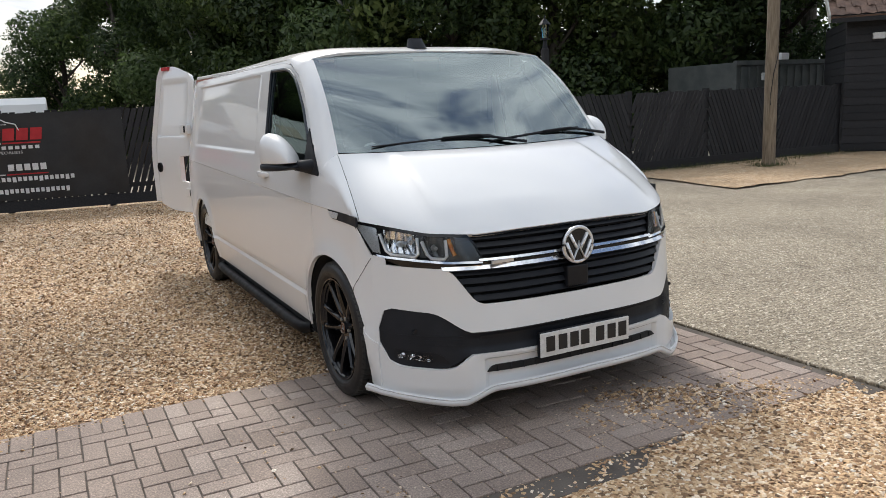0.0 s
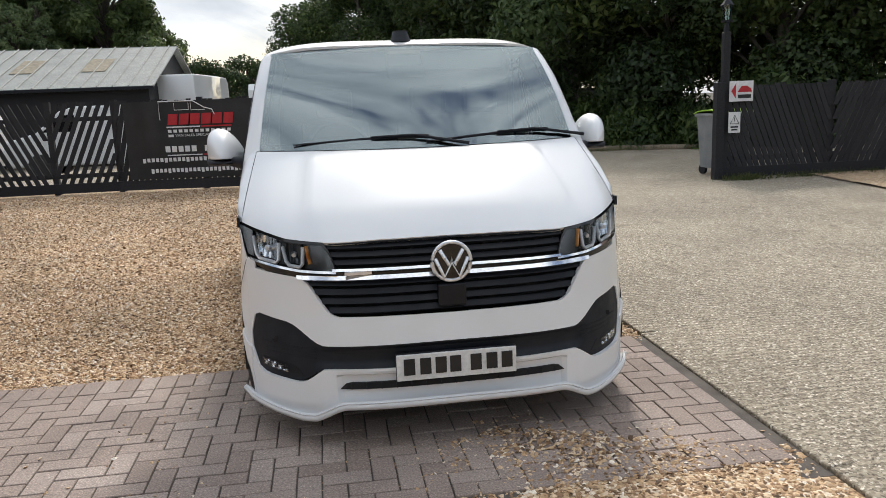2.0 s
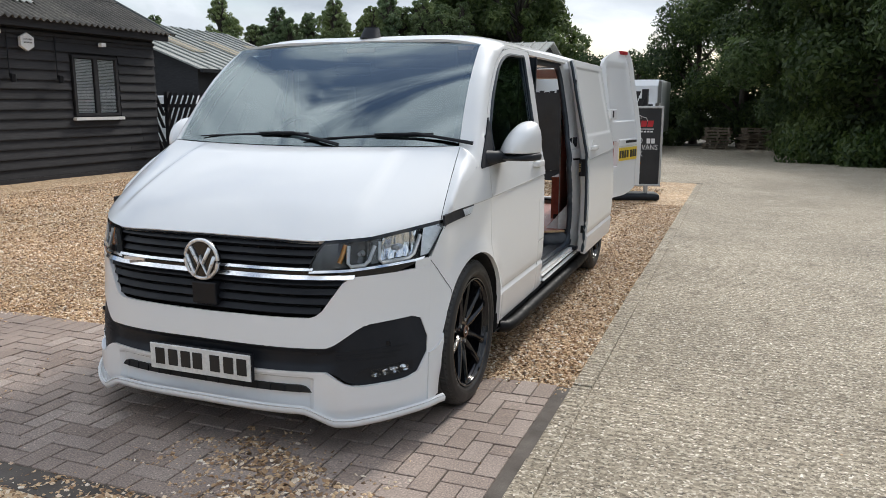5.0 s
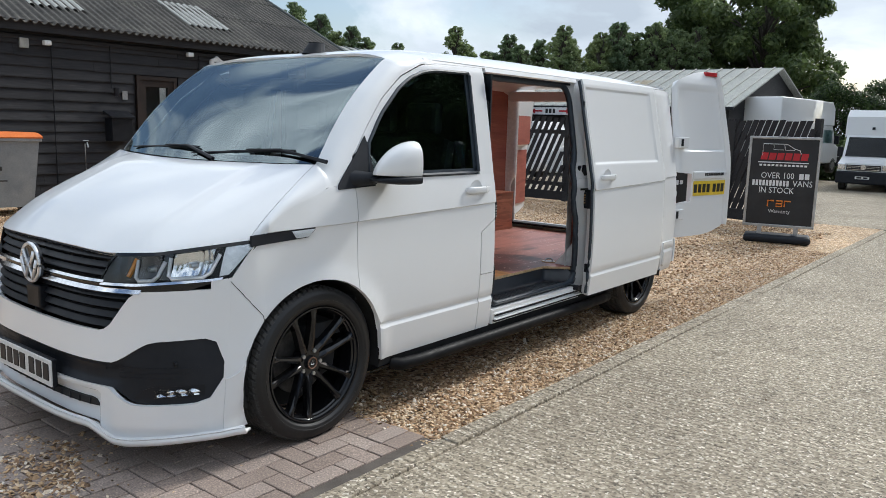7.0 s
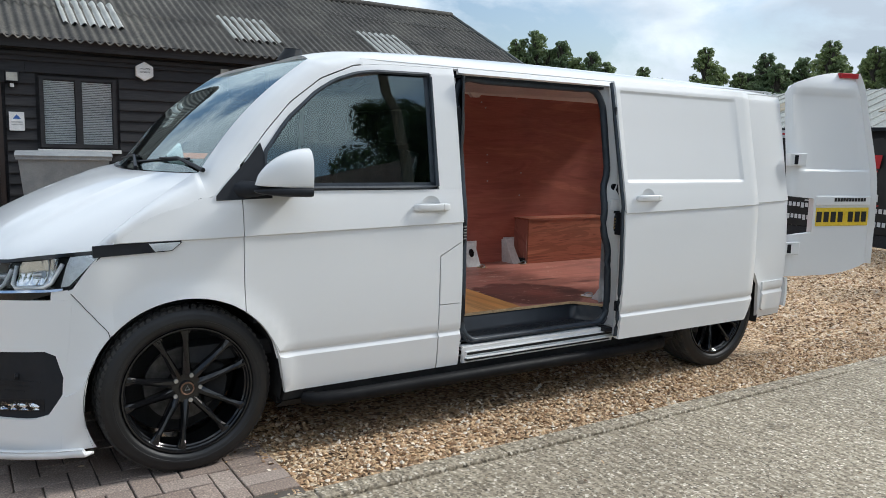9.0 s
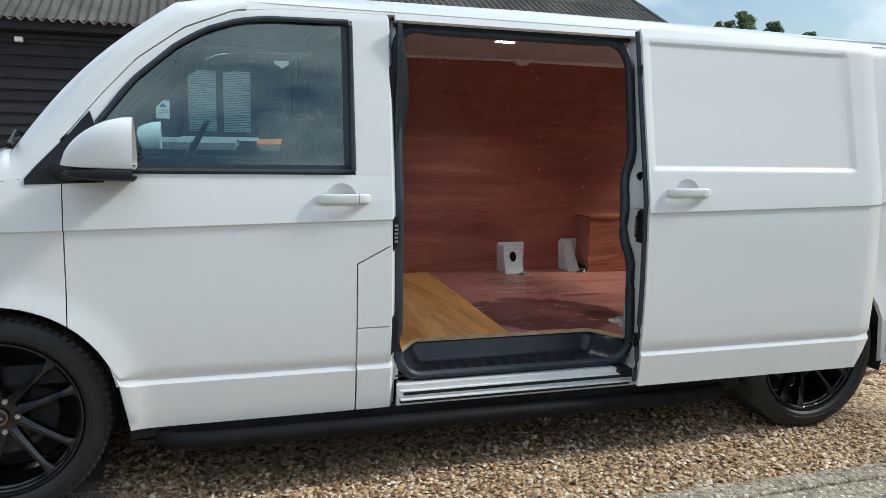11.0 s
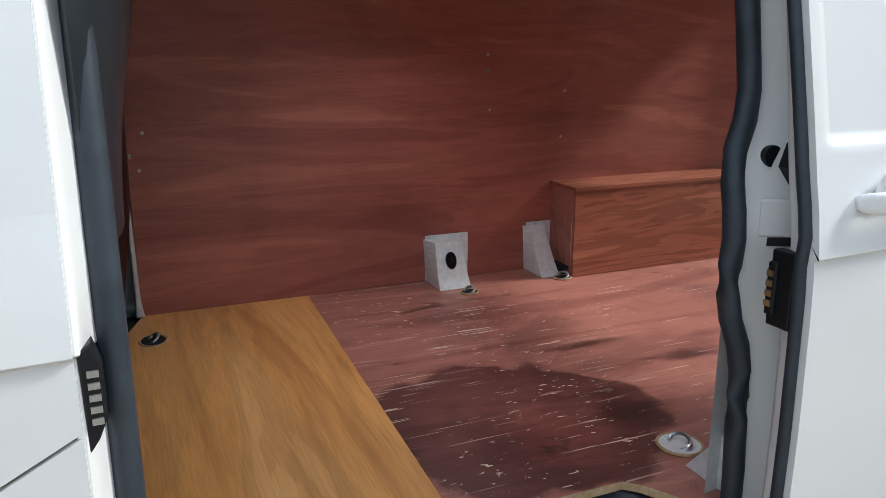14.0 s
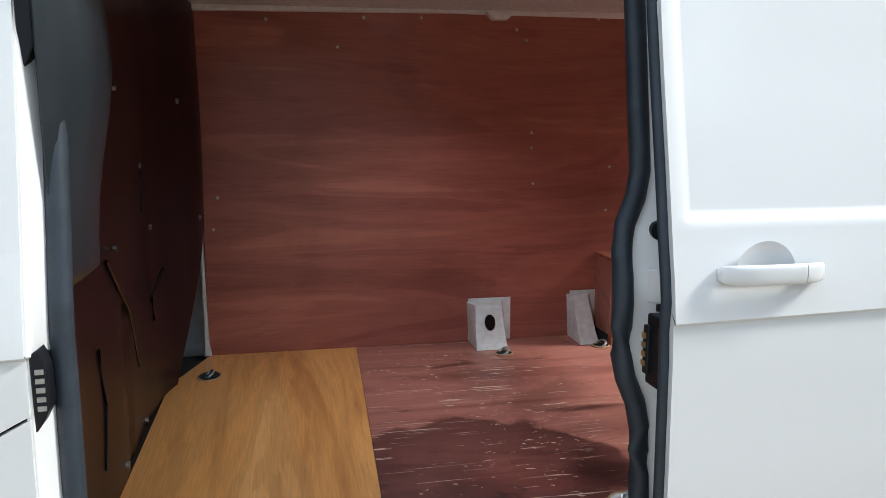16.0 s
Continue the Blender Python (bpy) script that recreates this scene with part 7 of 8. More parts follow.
    # rear lamps and pillar ends
    part("tail_lamp", prism([(s * .80, 5.00), (s * .905, 4.98), (s * .895, 5.06), (s * .80, 5.085)], .70, 1.03, 2, bevel=.01), M_PRINTR, van, "red upright tail lamp")
    part("rear_pillar", loft(lambda u, v: (lambda z: (s * ((side_x(5.04, z) - .002) * (1 - u) + .735 * u), 5.035 + .02 * math.sin(math.pi * u * .5), z))(.52 + 1.26 * v), 3, 16), M_PAINT, van, smooth=True, thick=.02)
    side_panel("rear_bumper_corner", span(4.76, 5.10, .03), lambda y: .335 + .02 * smooth01((4.8 - y) / .05), lambda y: .535, s, lambda y, z: .010 - .06 * smooth01((y - 5.0) / .1), M_PAINT, van, thick=.02)
part("rear_bumper", loft(lambda u, v: ((-.92 + 1.84 * u), 5.115 - .03 * abs(2 * u - 1) ** 3 + .01 * math.sin(3.14 * v), .335 + .20 * v), 24, 6), M_PAINT, van, "white rear bumper", smooth=True, thick=.02)
part("bumper_top", boxes((-.90, .90, 4.98, 5.11, .515, .535)), M_GREYPLAST, van)
part("rear_header", boxes((-.76, .76, 4.93, 5.03, 1.70, 1.79), bevel=.01), M_PAINT, van)
part("underbody", boxes((-.74, .74, .50, .56, .20, .88), (-.60, .60, .56, 1.36, .22, .90), (-.86, .86, 1.36, 3.94, .21, .29), (-.60, .60, 3.94, 4.76, .24, .40), (-.86, .86, 4.76, 5.04, .26, .40)), M_DARK, van)

# front number plate
np_ = empty("number_plate"); np_.parent = van
np_["label"] = "white front number plate with black print bars"
part("plate", boxes((-.262, .262, .062, .070, .311, .427), bevel=.003), M_PLATEW, np_)
part("plate_holder", boxes((-.264, .264, .068, .090, .308, .430), bevel=.004), M_BLACKPLAST, np_)
for x in (-.205, -.135, -.068, -.005, .085, .155, .222):
    part("print_bar", boxes((x - .026, x + .022, .0585, .0625, .336, .408)), M_INK, np_)


# wheels: black alloys with five pairs of spokes
def wheel(s, y):
    w = empty("wheel", Matrix.Translation((s * .818, y, .357)) @ Matrix.Rotation(0 if s > 0 else math.pi, 4, "Z"))
    w.parent = van
    w["label"] = "gloss black twin-spoke alloy wheel with a low-profile tyre"
    spin = lambda p, u: (p[0], p[1] * math.cos(2 * math.pi * u), p[1] * math.sin(2 * math.pi * u))
    P = [(-.112, .268), (-.126, .282), (-.131, .305), (-.126, .330), (-.112, .350), (.112, .350), (.126, .330), (.131, .305), (.127, .286), (.118, .275), (.112, .2705)]
    part("tyre", loft(lambda u, v: spin(P_at(P, v), u), 72, 40), M_TYREWALL, w, "black low-profile tyre sidewall", smooth=True, split=60)
    bm = bmesh.new(); tube(bm, [spin((.1295, .300), k / 72) for k in range(72)], .0016, 5, True)
    part("bead_line", bm, M_TYREWALL, w, smooth=True)
    T = [(-.118, .345), (-.106, .3555), (-.082, .3590), (-.080, .352), (-.070, .352), (-.068, .3594), (-.030, .3600), (-.028, .352), (-.016, .352), (-.014, .3600), (.014, .3600), (.016, .352), (.028, .352), (.030, .3600), (.068, .3594), (.070, .352), (.080, .352), (.082, .3590), (.106, .3555), (.118, .345)]

    def tread(u, v):
        k = round(u * 288)
        p = T[round(v * (len(T) - 1))]
        cut = .0055 if k % 4 == 0 and abs(p[0]) > .014 else 0.0
        return spin((p[0], p[1] - cut), u + .010 * (abs(p[0]) / .11) ** 2)
    part("tread", loft(tread, 288, len(T) - 1), M_RUBBER, w, "dusty grey tread with cross grooves")
    R = [(.112, .2715), (.1205, .268), (.120, .262), (.108, .2585), (.103, .253), (.094, .251), (.088, .245), (.02, .240), (-.11, .255)]
    part("rim", loft(lambda u, v: spin(P_at(R, v), u), 72, 24), M_GLOSSBLACK, w, "gloss black stepped rim", smooth=True, split=40)
    for k in range(10):
        c = radians(33) + 2 * math.pi * (k // 2) / 5
        sg = 1 if k % 2 else -1
        a, b = c + sg * .36, c + sg * .235
        p0, p1 = Vector((.062, .050 * math.cos(a), .050 * math.sin(a))), Vector((.104, .256 * math.cos(b), .256 * math.sin(b)))
        d = (p1 - p0).normalized(); t = d.cross(Vector((1, 0, 0))).normalized()
        bm = bmesh.new()
        ring = []
        for f, wd, up in ((0, .021, .010), (.22, .0165, .014), (.55, .0125, .012), (.80, .0125, .009), (.92, .0165, .006), (1, .021, .002)):
            q = p0.lerp(p1, f)
            ring.append([bm.verts.new(q + t * wd), bm.verts.new(q + t * wd * .55 + Vector((up, 0, 0))), bm.verts.new(q - t * wd * .20 + Vector((up + .002, 0, 0))), bm.verts.new(q - t * wd + Vector((up * .3, 0, 0))), bm.verts.new(q - t * wd * .8 - Vector((.034, 0, 0))), bm.verts.new(q + t * wd * .8 - Vector((.034, 0, 0)))])
        for r0, r1 in zip(ring, ring[1:]):
            for i in range(6):
                bm.faces.new((r0[i], r1[i], r1[(i + 1) % 6], r0[(i + 1) % 6]))
        bmesh.ops.recalc_face_normals(bm, faces=bm.faces)
        part("spoke", bm, M_GLOSSBLACK, w)
    bm = bmesh.new(); cyl(bm, .076, .05, Matrix.Translation((.048, 0, 0)) @ Matrix.Rotation(radians(90), 4, "Y"), 30, .062)
    part("hub", bm, M_GLOSSBLACK, w)
    bm = bmesh.new(); cyl(bm, .033, .014, Matrix.Translation((.078, 0, 0)) @ Matrix.Rotation(radians(90), 4, "Y"), 28, .031)
    cap = part("centre_cap", bm, M_GLOSSBLACK, w, "black centre cap with a bronze ring")
    bm = bmesh.new(); tube(bm, [(.086, .0255 * math.cos(q), .0255 * math.sin(q)) for q in np.linspace(0, 6.2832, 24, endpoint=False)], .0035, 5, True)
    part("cap_ring", bm, M_BRONZE, cap, smooth=True)
    bm = bmesh.new(); tube(bm, [(.0865, .012 * math.cos(q), .012 * math.sin(q)) for q in (1.57, 3.67, 5.76)], .0022, 5, True)
    part("cap_mark", bm, M_STEEL, cap)
    for k in range(5):
        a = 2 * math.pi * k / 5 + radians(69)
        bm = bmesh.new(); cyl(bm, .0095, .02, Matrix.Translation((.070, .056 * math.cos(a), .056 * math.sin(a))) @ Matrix.Rotation(radians(90), 4, "Y"), 6)
        part("wheel_bolt", bm, M_STEEL, w)
    bm = bmesh.new(); cyl(bm, .160, .025, Matrix.Translation((-.01, 0, 0)) @ Matrix.Rotation(radians(90), 4, "Y"), 36)
    part("brake_disc", bm, M_BRAKE, w, "dull steel brake disc")
    part("brake_caliper", prism([(.08, -.10), (.17, -.07), (.185, .0), (.17, .07), (.08, .10)], -.04, .040, 0, bevel=.01), M_DARK, w)
    part("wheel_back", prism([(.238 * math.cos(q), .238 * math.sin(q)) for q in np.linspace(0, 6.2832, 32, endpoint=False)], -.10, -.09, 0), M_DARK, w)


def P_at(P, v):
    q = v * (len(P) - 1)
    i = min(int(q), len(P) - 2)
    f = q - i
    return (P[i][0] + (P[i + 1][0] - P[i][0]) * f, P[i][1] + (P[i + 1][1] - P[i][1]) * f)


for s in (-1, 1):
    for y in (AXF, AXR):
        wheel(s, y)

# sliding door, slid back along the left flank
sd = empty("sliding_door"); sd.parent = van
sd["label"] = "white sliding side door pushed fully back"
SO = 0.092
sdo = lambda y, z: SO - swell(y, z) - .018 * smooth01((z - 1.1) / .5) + groove(3.37, 4.40)(y, z) - .03 * smooth01((y - 4.50) / .1)
side_panel("skin", span(3.350, 4.580, .04, (3.37, 3.38, 3.39, 4.40, 4.42, 4.44, 4.46, 4.48)), lambda y: .318 + .13 * smooth01((y - 4.50) / .08), 1.79, 1, sdo, M_PAINT, sd, thick=.035)
bm = bmesh.new(); tube(bm, [(side_x(3.35, z) + SO - .022 - .018 * smooth01((z - 1.1) / .5), 3.345, z) for z in np.linspace(.335, 1.775, 30)], .0105, 8)
part("edge_seal", bm, M_SEAL, sd, "black rubber edge seal", smooth=True)
part("door_edge", loft(lambda u, v: (lambda z: (side_x(3.36, z) + SO - .030 - .042 * u, 3.352 + .014 * u + .03 * smooth01((u - .7) / .3), z))(.335 + 1.44 * v), 6, 40), M_PAINT, sd, smooth=True, thick=.006)
part("inner_skin", loft(lambda u, v: (lambda z: (side_x(3.5, z) + SO - .06, 3.43 + 1.12 * u, z))(.34 + 1.42 * v), 2, 20), M_WHITE, sd, smooth=True, thick=.02)
for z, h, dp in ((.985, .13, .078), (.51, .06, .050), (1.60, .08, .046)):
    part("latch", boxes((side_x(3.36, z) + SO - dp, side_x(3.36, z) + SO - .030, 3.338, 3.360, z - h / 2, z + h / 2), bevel=.004), M_BLACKPLAST, sd)
part("contact_holder", boxes((side_x(3.36, .91) + SO - .078, side_x(3.36, .91) + SO - .060, 3.330, 3.346, .940, 1.030), bevel=.003), M_BLACKPLAST, sd)
for k in range(4):
    part("contact", boxes((side_x(3.36, .91) + SO - .077, side_x(3.36, .91) + SO - .065, 3.3275, 3.334, .955 + .017 * k, .965 + .017 * k)), M_BRASS, sd, "small brass contact")
hs = empty("door_handle"); hs.parent = sd
pull_handle(hs, 1, 3.528, 1.131, SO)

# side opening: seal, jambs, step, track
bm = bmesh.new()
_bend = lambda z: smooth01((1.29 - z) / .13) * smooth01((z - .81) / .14)
_arc = lambda cy, cz, r, a0, a1: [(cy + r * math.cos(radians(a)), cz + r * math.sin(radians(a))) for a in np.linspace(a0, a1, 8)]
_op = [(2.343, z) for z in np.linspace(.50, 1.66, 16)] + _arc(2.44, 1.66, .09, 170, 90) + [(y, 1.742) for y in np.linspace(2.52, 3.18, 8)] + _arc(3.262, 1.645, .10, 90, 10) + [(3.366 - .042 * _bend(z) + .018 * smooth01((.80 - z) / .35), z) for z in np.linspace(1.64, .51, 24)] + _arc(3.284, .485, .10, -5, -85) + [(y, .385) for y in np.linspace(3.19, 2.52, 8)] + _arc(2.45, .485, .10, -95, -175)
_so = [(.4, .058), (1.8, .062)]
tube(bm, [((side_x(y, z) - .060), y, z) for y, z in _op], .020, 14, True)
part("door_seal", bm, M_SEAL, van, "thick black rubber seal round the side opening", smooth=True)
side_panel("front_jamb", span(2.328, 2.350, .005), .38, 1.77, 1, -.058, M_PAINT, van, "white inner door jamb", thick=.01)
for z, h in ((.966, .071), (.576, .080), (1.530, .070)):
    ct_ = empty("jamb_catch"); ct_.parent = van
    x = side_x(2.31, z)
    part("catch_body", prism([(2.306, z - h), (2.320, z - h + .02), (2.331, z - h * .35), (2.331, z + h * .55), (2.322, z + h), (2.306, z + h - .01)], x - .050, x - .006, 0, bevel=.003), M_BLACKPLAST, ct_, "black plastic door catch on the pillar")
    if .9 < z < 1.0:
        for k in range(5):
            part("contact", boxes((x - .0065, x - .003, 2.314, 2.327, z - .030 + .015 * k, z - .022 + .015 * k)), M_STEEL, ct_)
part("rear_jamb", loft(lambda u, v: (lambda z: (side_x(3.4, z) - .068 + .066 * u, 3.364 - .042 * _bend(z) * (1 - u) + .018 * smooth01((.80 - z) / .35) + .115 * u, z))(.36 + 1.42 * v), 16, 60), M_PAINT, van, "white painted door jamb", smooth=True, thick=.012)
for y, z, r in ((3.394, 1.187, .019), (3.396, 1.102, .008)):
    bm = bmesh.new(); cyl(bm, r, .02, Matrix.Translation((side_x(3.4, z) - .046, y, z)) @ Matrix.Rotation(radians(90), 4, "Y"), 16)
    part("grommet", bm, M_BLACKPLAST, van)
part("striker", prism([(3.402, 1.170), (3.418, 1.137), (3.458, 1.137), (3.458, 1.210), (3.418, 1.210)], side_x(3.4, 1.15) - .050, side_x(3.4, 1.15) - .016, 0, bevel=.004), M_BLACKPLAST, van)
part("jamb_ledge", prism([(side_x(3.4, 1.07) - .056, 3.372), (side_x(3.4, 1.07) - .046, 3.366), (side_x(3.4, 1.07) + .002, 3.455), (side_x(3.4, 1.07) - .010, 3.462)], 1.052, 1.118, 2, bevel=.004), M_PAINT, van)
part("jamb_slot", prism([(side_x(3.4, 1.03) - .050, 3.385), (side_x(3.4, 1.03) - .036, 3.384), (side_x(3.4, 1.03) + .004, 3.452), (side_x(3.4, 1.03) - .010, 3.462)], 1.036, 1.050, 2), M_DARK, van)
part("jamb_back", loft(lambda u, v: (.80 - .02 * u, 3.405 + .155 * u, .40 + 1.37 * v), 2, 2), M_WHITE, van)
part("header_lining", boxes((.70, .80, 2.34, 3.36, 1.745, 1.79)), M_GREYPLAST, van)
# sill track
part("sill_top", boxes((.88, .937, 2.345, 3.40, .362, .374)), M_PAINT, van)
part("sill_ledge", boxes((.88, .948, 2.345, 3.40, .344, .351), (.88, .957, 2.345, 3.40, .312, .319), bevel=.002), M_PAINT, van)
part("track_slot", boxes((.935, .944, 2.36, 3.40, .330, .341)), M_DARK, van)
part("track_slot", boxes((.935, .953, 2.345, 3.36, .302, .309)), M_DARK, van)
part("roller_arm", boxes((.90, .975, 3.30, 3.36, .352, .378), bevel=.006), M_BLACKPLAST, van)

stp = empty("side_step"); stp.parent = van
stp["label"] = "moulded black plastic entry step with ribs"
part("tread", loft(lambda u, v: (lambda y, x: (x, y, .392 + .085 * max(smooth01((.735 - x) / .040), smooth01((2.45 - y - .5 * (x - .80)) / .07), smooth01((y - 3.28 - .5 * (x - .80)) / .07))))(2.352 + 1.015 * u, .92 - .230 * v), 40, 14), M_STEP, stp, smooth=True, thick=.006, split=60)
for k in range(10):
    part("rib", boxes((.768 + k * .0135, .775 + k * .0135, 2.52 - .02 * k, 3.22 + .012 * k, .391, .398)), M_STEP, stp)


# load bay: plywood floor and linings
def flat(name, pts, z0, z1, mat, parent=None, label="", bevel=0.0):
    return part(name, prism(pts, z0, z1, 2, bevel=bevel), mat, parent or van, label)


FZ = 0.488
flat("plywood_floor", [(-.785, 2.405), (-.46, 2.297), (.86, 2.290), (.873, 2.350), (.722, 2.447), (.697, 2.475), (.698, 2.902), (-.785, 2.970)], FZ - .012, FZ, M_PLYNEW, label="orange pine plywood floor sheet at the front of the load bay")
flat("plywood_floor", [(-.80, 2.972), (.698, 2.904), (.699, 3.275), (.722, 3.302), (.858, 3.390), (.80, 3.48), (.80, 5.02), (-.80, 5.02)], FZ - .013, FZ - .002, M_PLYFLOOR, label="worn dark red plywood floor with scratches and stains")
bm = bmesh.new()
_e = [(.874, 2.349), (.724, 2.446), (.699, 2.475), (.700, 3.275), (.724, 3.301), (.860, 3.389)]
for (xa, ya), (xb, yb) in zip(_e, _e[1:]):
    d = Vector((xb - xa, yb - ya, 0)); nn = Vector((d.y, -d.x, 0)).normalized() * .006
    v = [bm.verts.new((xa, ya, FZ + .001)), bm.verts.new((xb, yb, FZ + .001)), bm.verts.new((xb + nn.x, yb + nn.y, FZ - .014)), bm.verts.new((xa + nn.x, ya + nn.y, FZ - .014))]
    bm.faces.new(v)
part("plywood_edge", bm, M_PLYEDGE, van)
part("sub_floor", boxes((-.84, .69, 2.15, 5.03, FZ - .06, FZ - .016), (.69, .84, 3.40, 5.03, FZ - .06, FZ - .016)), M_DARK, van)
part("wall_lining", prism([(2.405, FZ), (4.955, FZ), (4.955, 1.817), (2.405, 1.778)], -.80, -.786, 0), M_PLY, van, "red-brown plywood wall lining")
part("wall_cap_rail", prism([(2.30, 1.776), (4.90, 1.817), (4.90, 1.845), (2.30, 1.803)], -.80, -.758, 0, bevel=.006), M_WHITE, van, "pale top rail above the plywood")
part("rail_bracket", prism([(3.478, 1.808), (3.495, 1.790), (3.515, 1.772), (3.570, 1.772), (3.590, 1.790), (3.607, 1.808)], -.79, -.745, 0, bevel=.005), M_WHITE, van)
for y, z in ((2.66, 1.755), (3.02, 1.77), (3.24, 1.775), (3.96, 1.79), (3.69, 1.34), (3.69, 1.28), (3.70, 1.135), (2.46, 1.10), (2.44, .98), (4.02, 1.02), (4.03, 1.20), (3.62, 1.74), (3.66, 1.70), (2.92, 1.66)):
    bm = bmesh.new(); cyl(bm, .006, .004, Matrix.Translation((-.785, y, z)) @ Matrix.Rotation(radians(90), 4, "Y"), 8)
    part("screw", bm, M_STEEL, van)
part("outer_wall_inside", loft(lambda u, v: (-(side_x(3.5, .5 + 1.26 * v) - .03), 2.2 + 2.8 * u, .5 + 1.26 * v), 2, 16), M_WHITE, van, smooth=True)
part("wall_lining", loft(lambda u, v: (.79, 3.50 + 1.455 * u, FZ + 1.17 * v), 2, 2), M_PLY, van, thick=.012)
part("ceiling_lining", loft(lambda u, v: (-.76 + 1.52 * u, 2.2 + 2.75 * v, 1.806 + .020 * v + .045 * math.sin(math.pi * u)), 16, 4), M_LINING, van, "grey bare roof lining", smooth=True, thick=.01)
lmp = empty("load_lamp"); lmp.parent = van
part("lamp_body", boxes((-.195, -.100, 3.105, 3.255, 1.832, 1.862), bevel=.006), M_WHITE, lmp)
for k in range(3):
    part("led_lens", boxes((-.165, -.130, 3.128 + .034 * k, 3.156 + .034 * k, 1.826, 1.833)), M_LED, lmp)
bm = bmesh.new(); tube(bm, [(-.735, 3.548, 1.815), (-.60, 3.50, 1.832), (-.35, 3.42, 1.846), (0, 3.365, 1.852), (.4, 3.36, 1.842)], .003, 6)
part("roof_cable", bm, M_DARK, van, "thin dark cable along the roof lining", smooth=True)
# bulkhead
bk = empty("bulkhead"); bk.parent = van
bk["label"] = "dark glossy bulkhead panel with scuffs behind the cab"


def bulkhead_pt(u, v):
    z = FZ + .002 + (1.80 - FZ) * v
    xe = -.46 - .315 * min(1.0, (z - FZ) / .55)
    x = .80 + (xe - .80) * u
    bow = .006 * math.sin(9 * x + 4 * z) + .010 * smooth01(1 - abs(x - .15) / .05) * smooth01((1.0 - z) / .1)
    return (x, 2.288 + .118 * smooth01((-.30 - x) / .47) - bow, z)


part("panel", loft(bulkhead_pt, 40, 30), M_PLYDARK, bk, smooth=True, thick=.012, split=60)
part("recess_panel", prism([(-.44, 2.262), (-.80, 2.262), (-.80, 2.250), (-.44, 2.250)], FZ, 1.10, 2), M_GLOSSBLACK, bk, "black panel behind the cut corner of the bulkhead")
part("edge_strip", prism([(2.384, FZ), (2.412, FZ), (2.404, FZ + .06), (2.398, 1.045), (2.386, 1.045), (2.388, FZ + .06)], -.800, -.770, 0, bevel=.004), M_WHITE, bk, "pale metal edge strip")
for x, z in ((-.26, 1.065), (.228, 1.079), (-.60, 1.05), (-.21, 1.256), (.45, 1.10), (-.076, .516), (.265, .533), (.55, .53), (-.40, .52), (.10, 1.47), (-.45, 1.45)):
    y = bulkhead_pt((.80 - x) / 1.4, (z - FZ) / (1.80 - FZ))[1]
    bm = bmesh.new(); cyl(bm, .0085, .008, Matrix.Translation((x, y + .004, z)) @ Matrix.Rotation(radians(90), 4, "X"), 8)
    part("bolt", bm, M_STEEL, bk)
for pts in ([(.30, 1.06), (.22, .98), (.12, .90), (-.02, .70)], [(.42, .88), (.40, .74), (.44, .60)], [(-.22, 1.24), (-.20, 1.12)], [(-.35, .92), (-.28, .84), (-.30, .76)]):
    bm = bmesh.new(); tube(bm, [(x, bulkhead_pt((.80 - x) / 1.4, (z - FZ) / (1.80 - FZ))[1] + .001, z) for x, z in pts], .005, 6)
    part("pressed_groove", bm, M_GLOSSBLACK, bk, smooth=True)
def pillar_cover(u, v):
    """Smooth bulging trim hanging from the front jamb: outer edge, front face, inner side."""
    z = 1.075 + .675 * v
    bulge = math.exp(-((z - 1.50) / .20) ** 2)
    k = min(1, v / .08) ** .5
    pts = [(.875, 2.335), (.86, 2.352), (.80, 2.368 + .03 * bulge), (.735, 2.372 + .045 * bulge), (.705, 2.345 + .05 * bulge), (.695, 2.29), (.70, 2.228)]
    q = u * 6
    i = min(5, int(q)); f = q - i
    x, y = pts[i][0] + (pts[i + 1][0] - pts[i][0]) * f, pts[i][1] + (pts[i + 1][1] - pts[i][1]) * f
    return (x + (.02 * (1 - k)), 2.26 + (y - 2.26) * k, z)


part("pillar_cover", loft(pillar_cover, 24, 24), M_COVER, van, "smooth glossy dark plastic pillar cover", smooth=True, thick=.006, split=60)


def lashing(x, y0, y1, hgt, dep, top, flange, emblem, label):
    """A folded steel cover leaning against the wall over a floor anchor."""
    e = empty("anchor_cover"); e.parent = van
    e["label"] = label
    f = lambda v: dep + (top - dep) * (v ** .8)
    part("cover", loft(lambda u, v: (lambda w, q: [(x, y0 - w), (x + q, y0 + w), (x + q, y1 - w), (x, y1 + w)][round(u * 3)] + (FZ + hgt * v,))(.010 * v, f(v)), 3, 8), M_WHITE, e, thick=.003)
    part("cover_top", prism([(x, y0 - .01), (x + top, y0 + .01), (x + top, y1 - .01), (x, y1 + .01)], FZ + hgt - .004, FZ + hgt, 2), M_WHITE, e)
    part("cover_flange", boxes((x, x + .004, flange[0], flange[1], FZ, FZ + hgt + .014), bevel=.001), M_WHITE, e)
    if emblem:
        bm = bmesh.new(); cyl(bm, .027, .012, Matrix.Translation((x + f(.58), (y0 + y1) / 2, FZ + hgt * .60)) @ Matrix.Rotation(radians(74), 4, "Y") @ Matrix.Diagonal((1.2, .80, 1, 1)), 22)
        part("grommet", bm, M_GLOSSBLACK, e, "black rubber grommet")


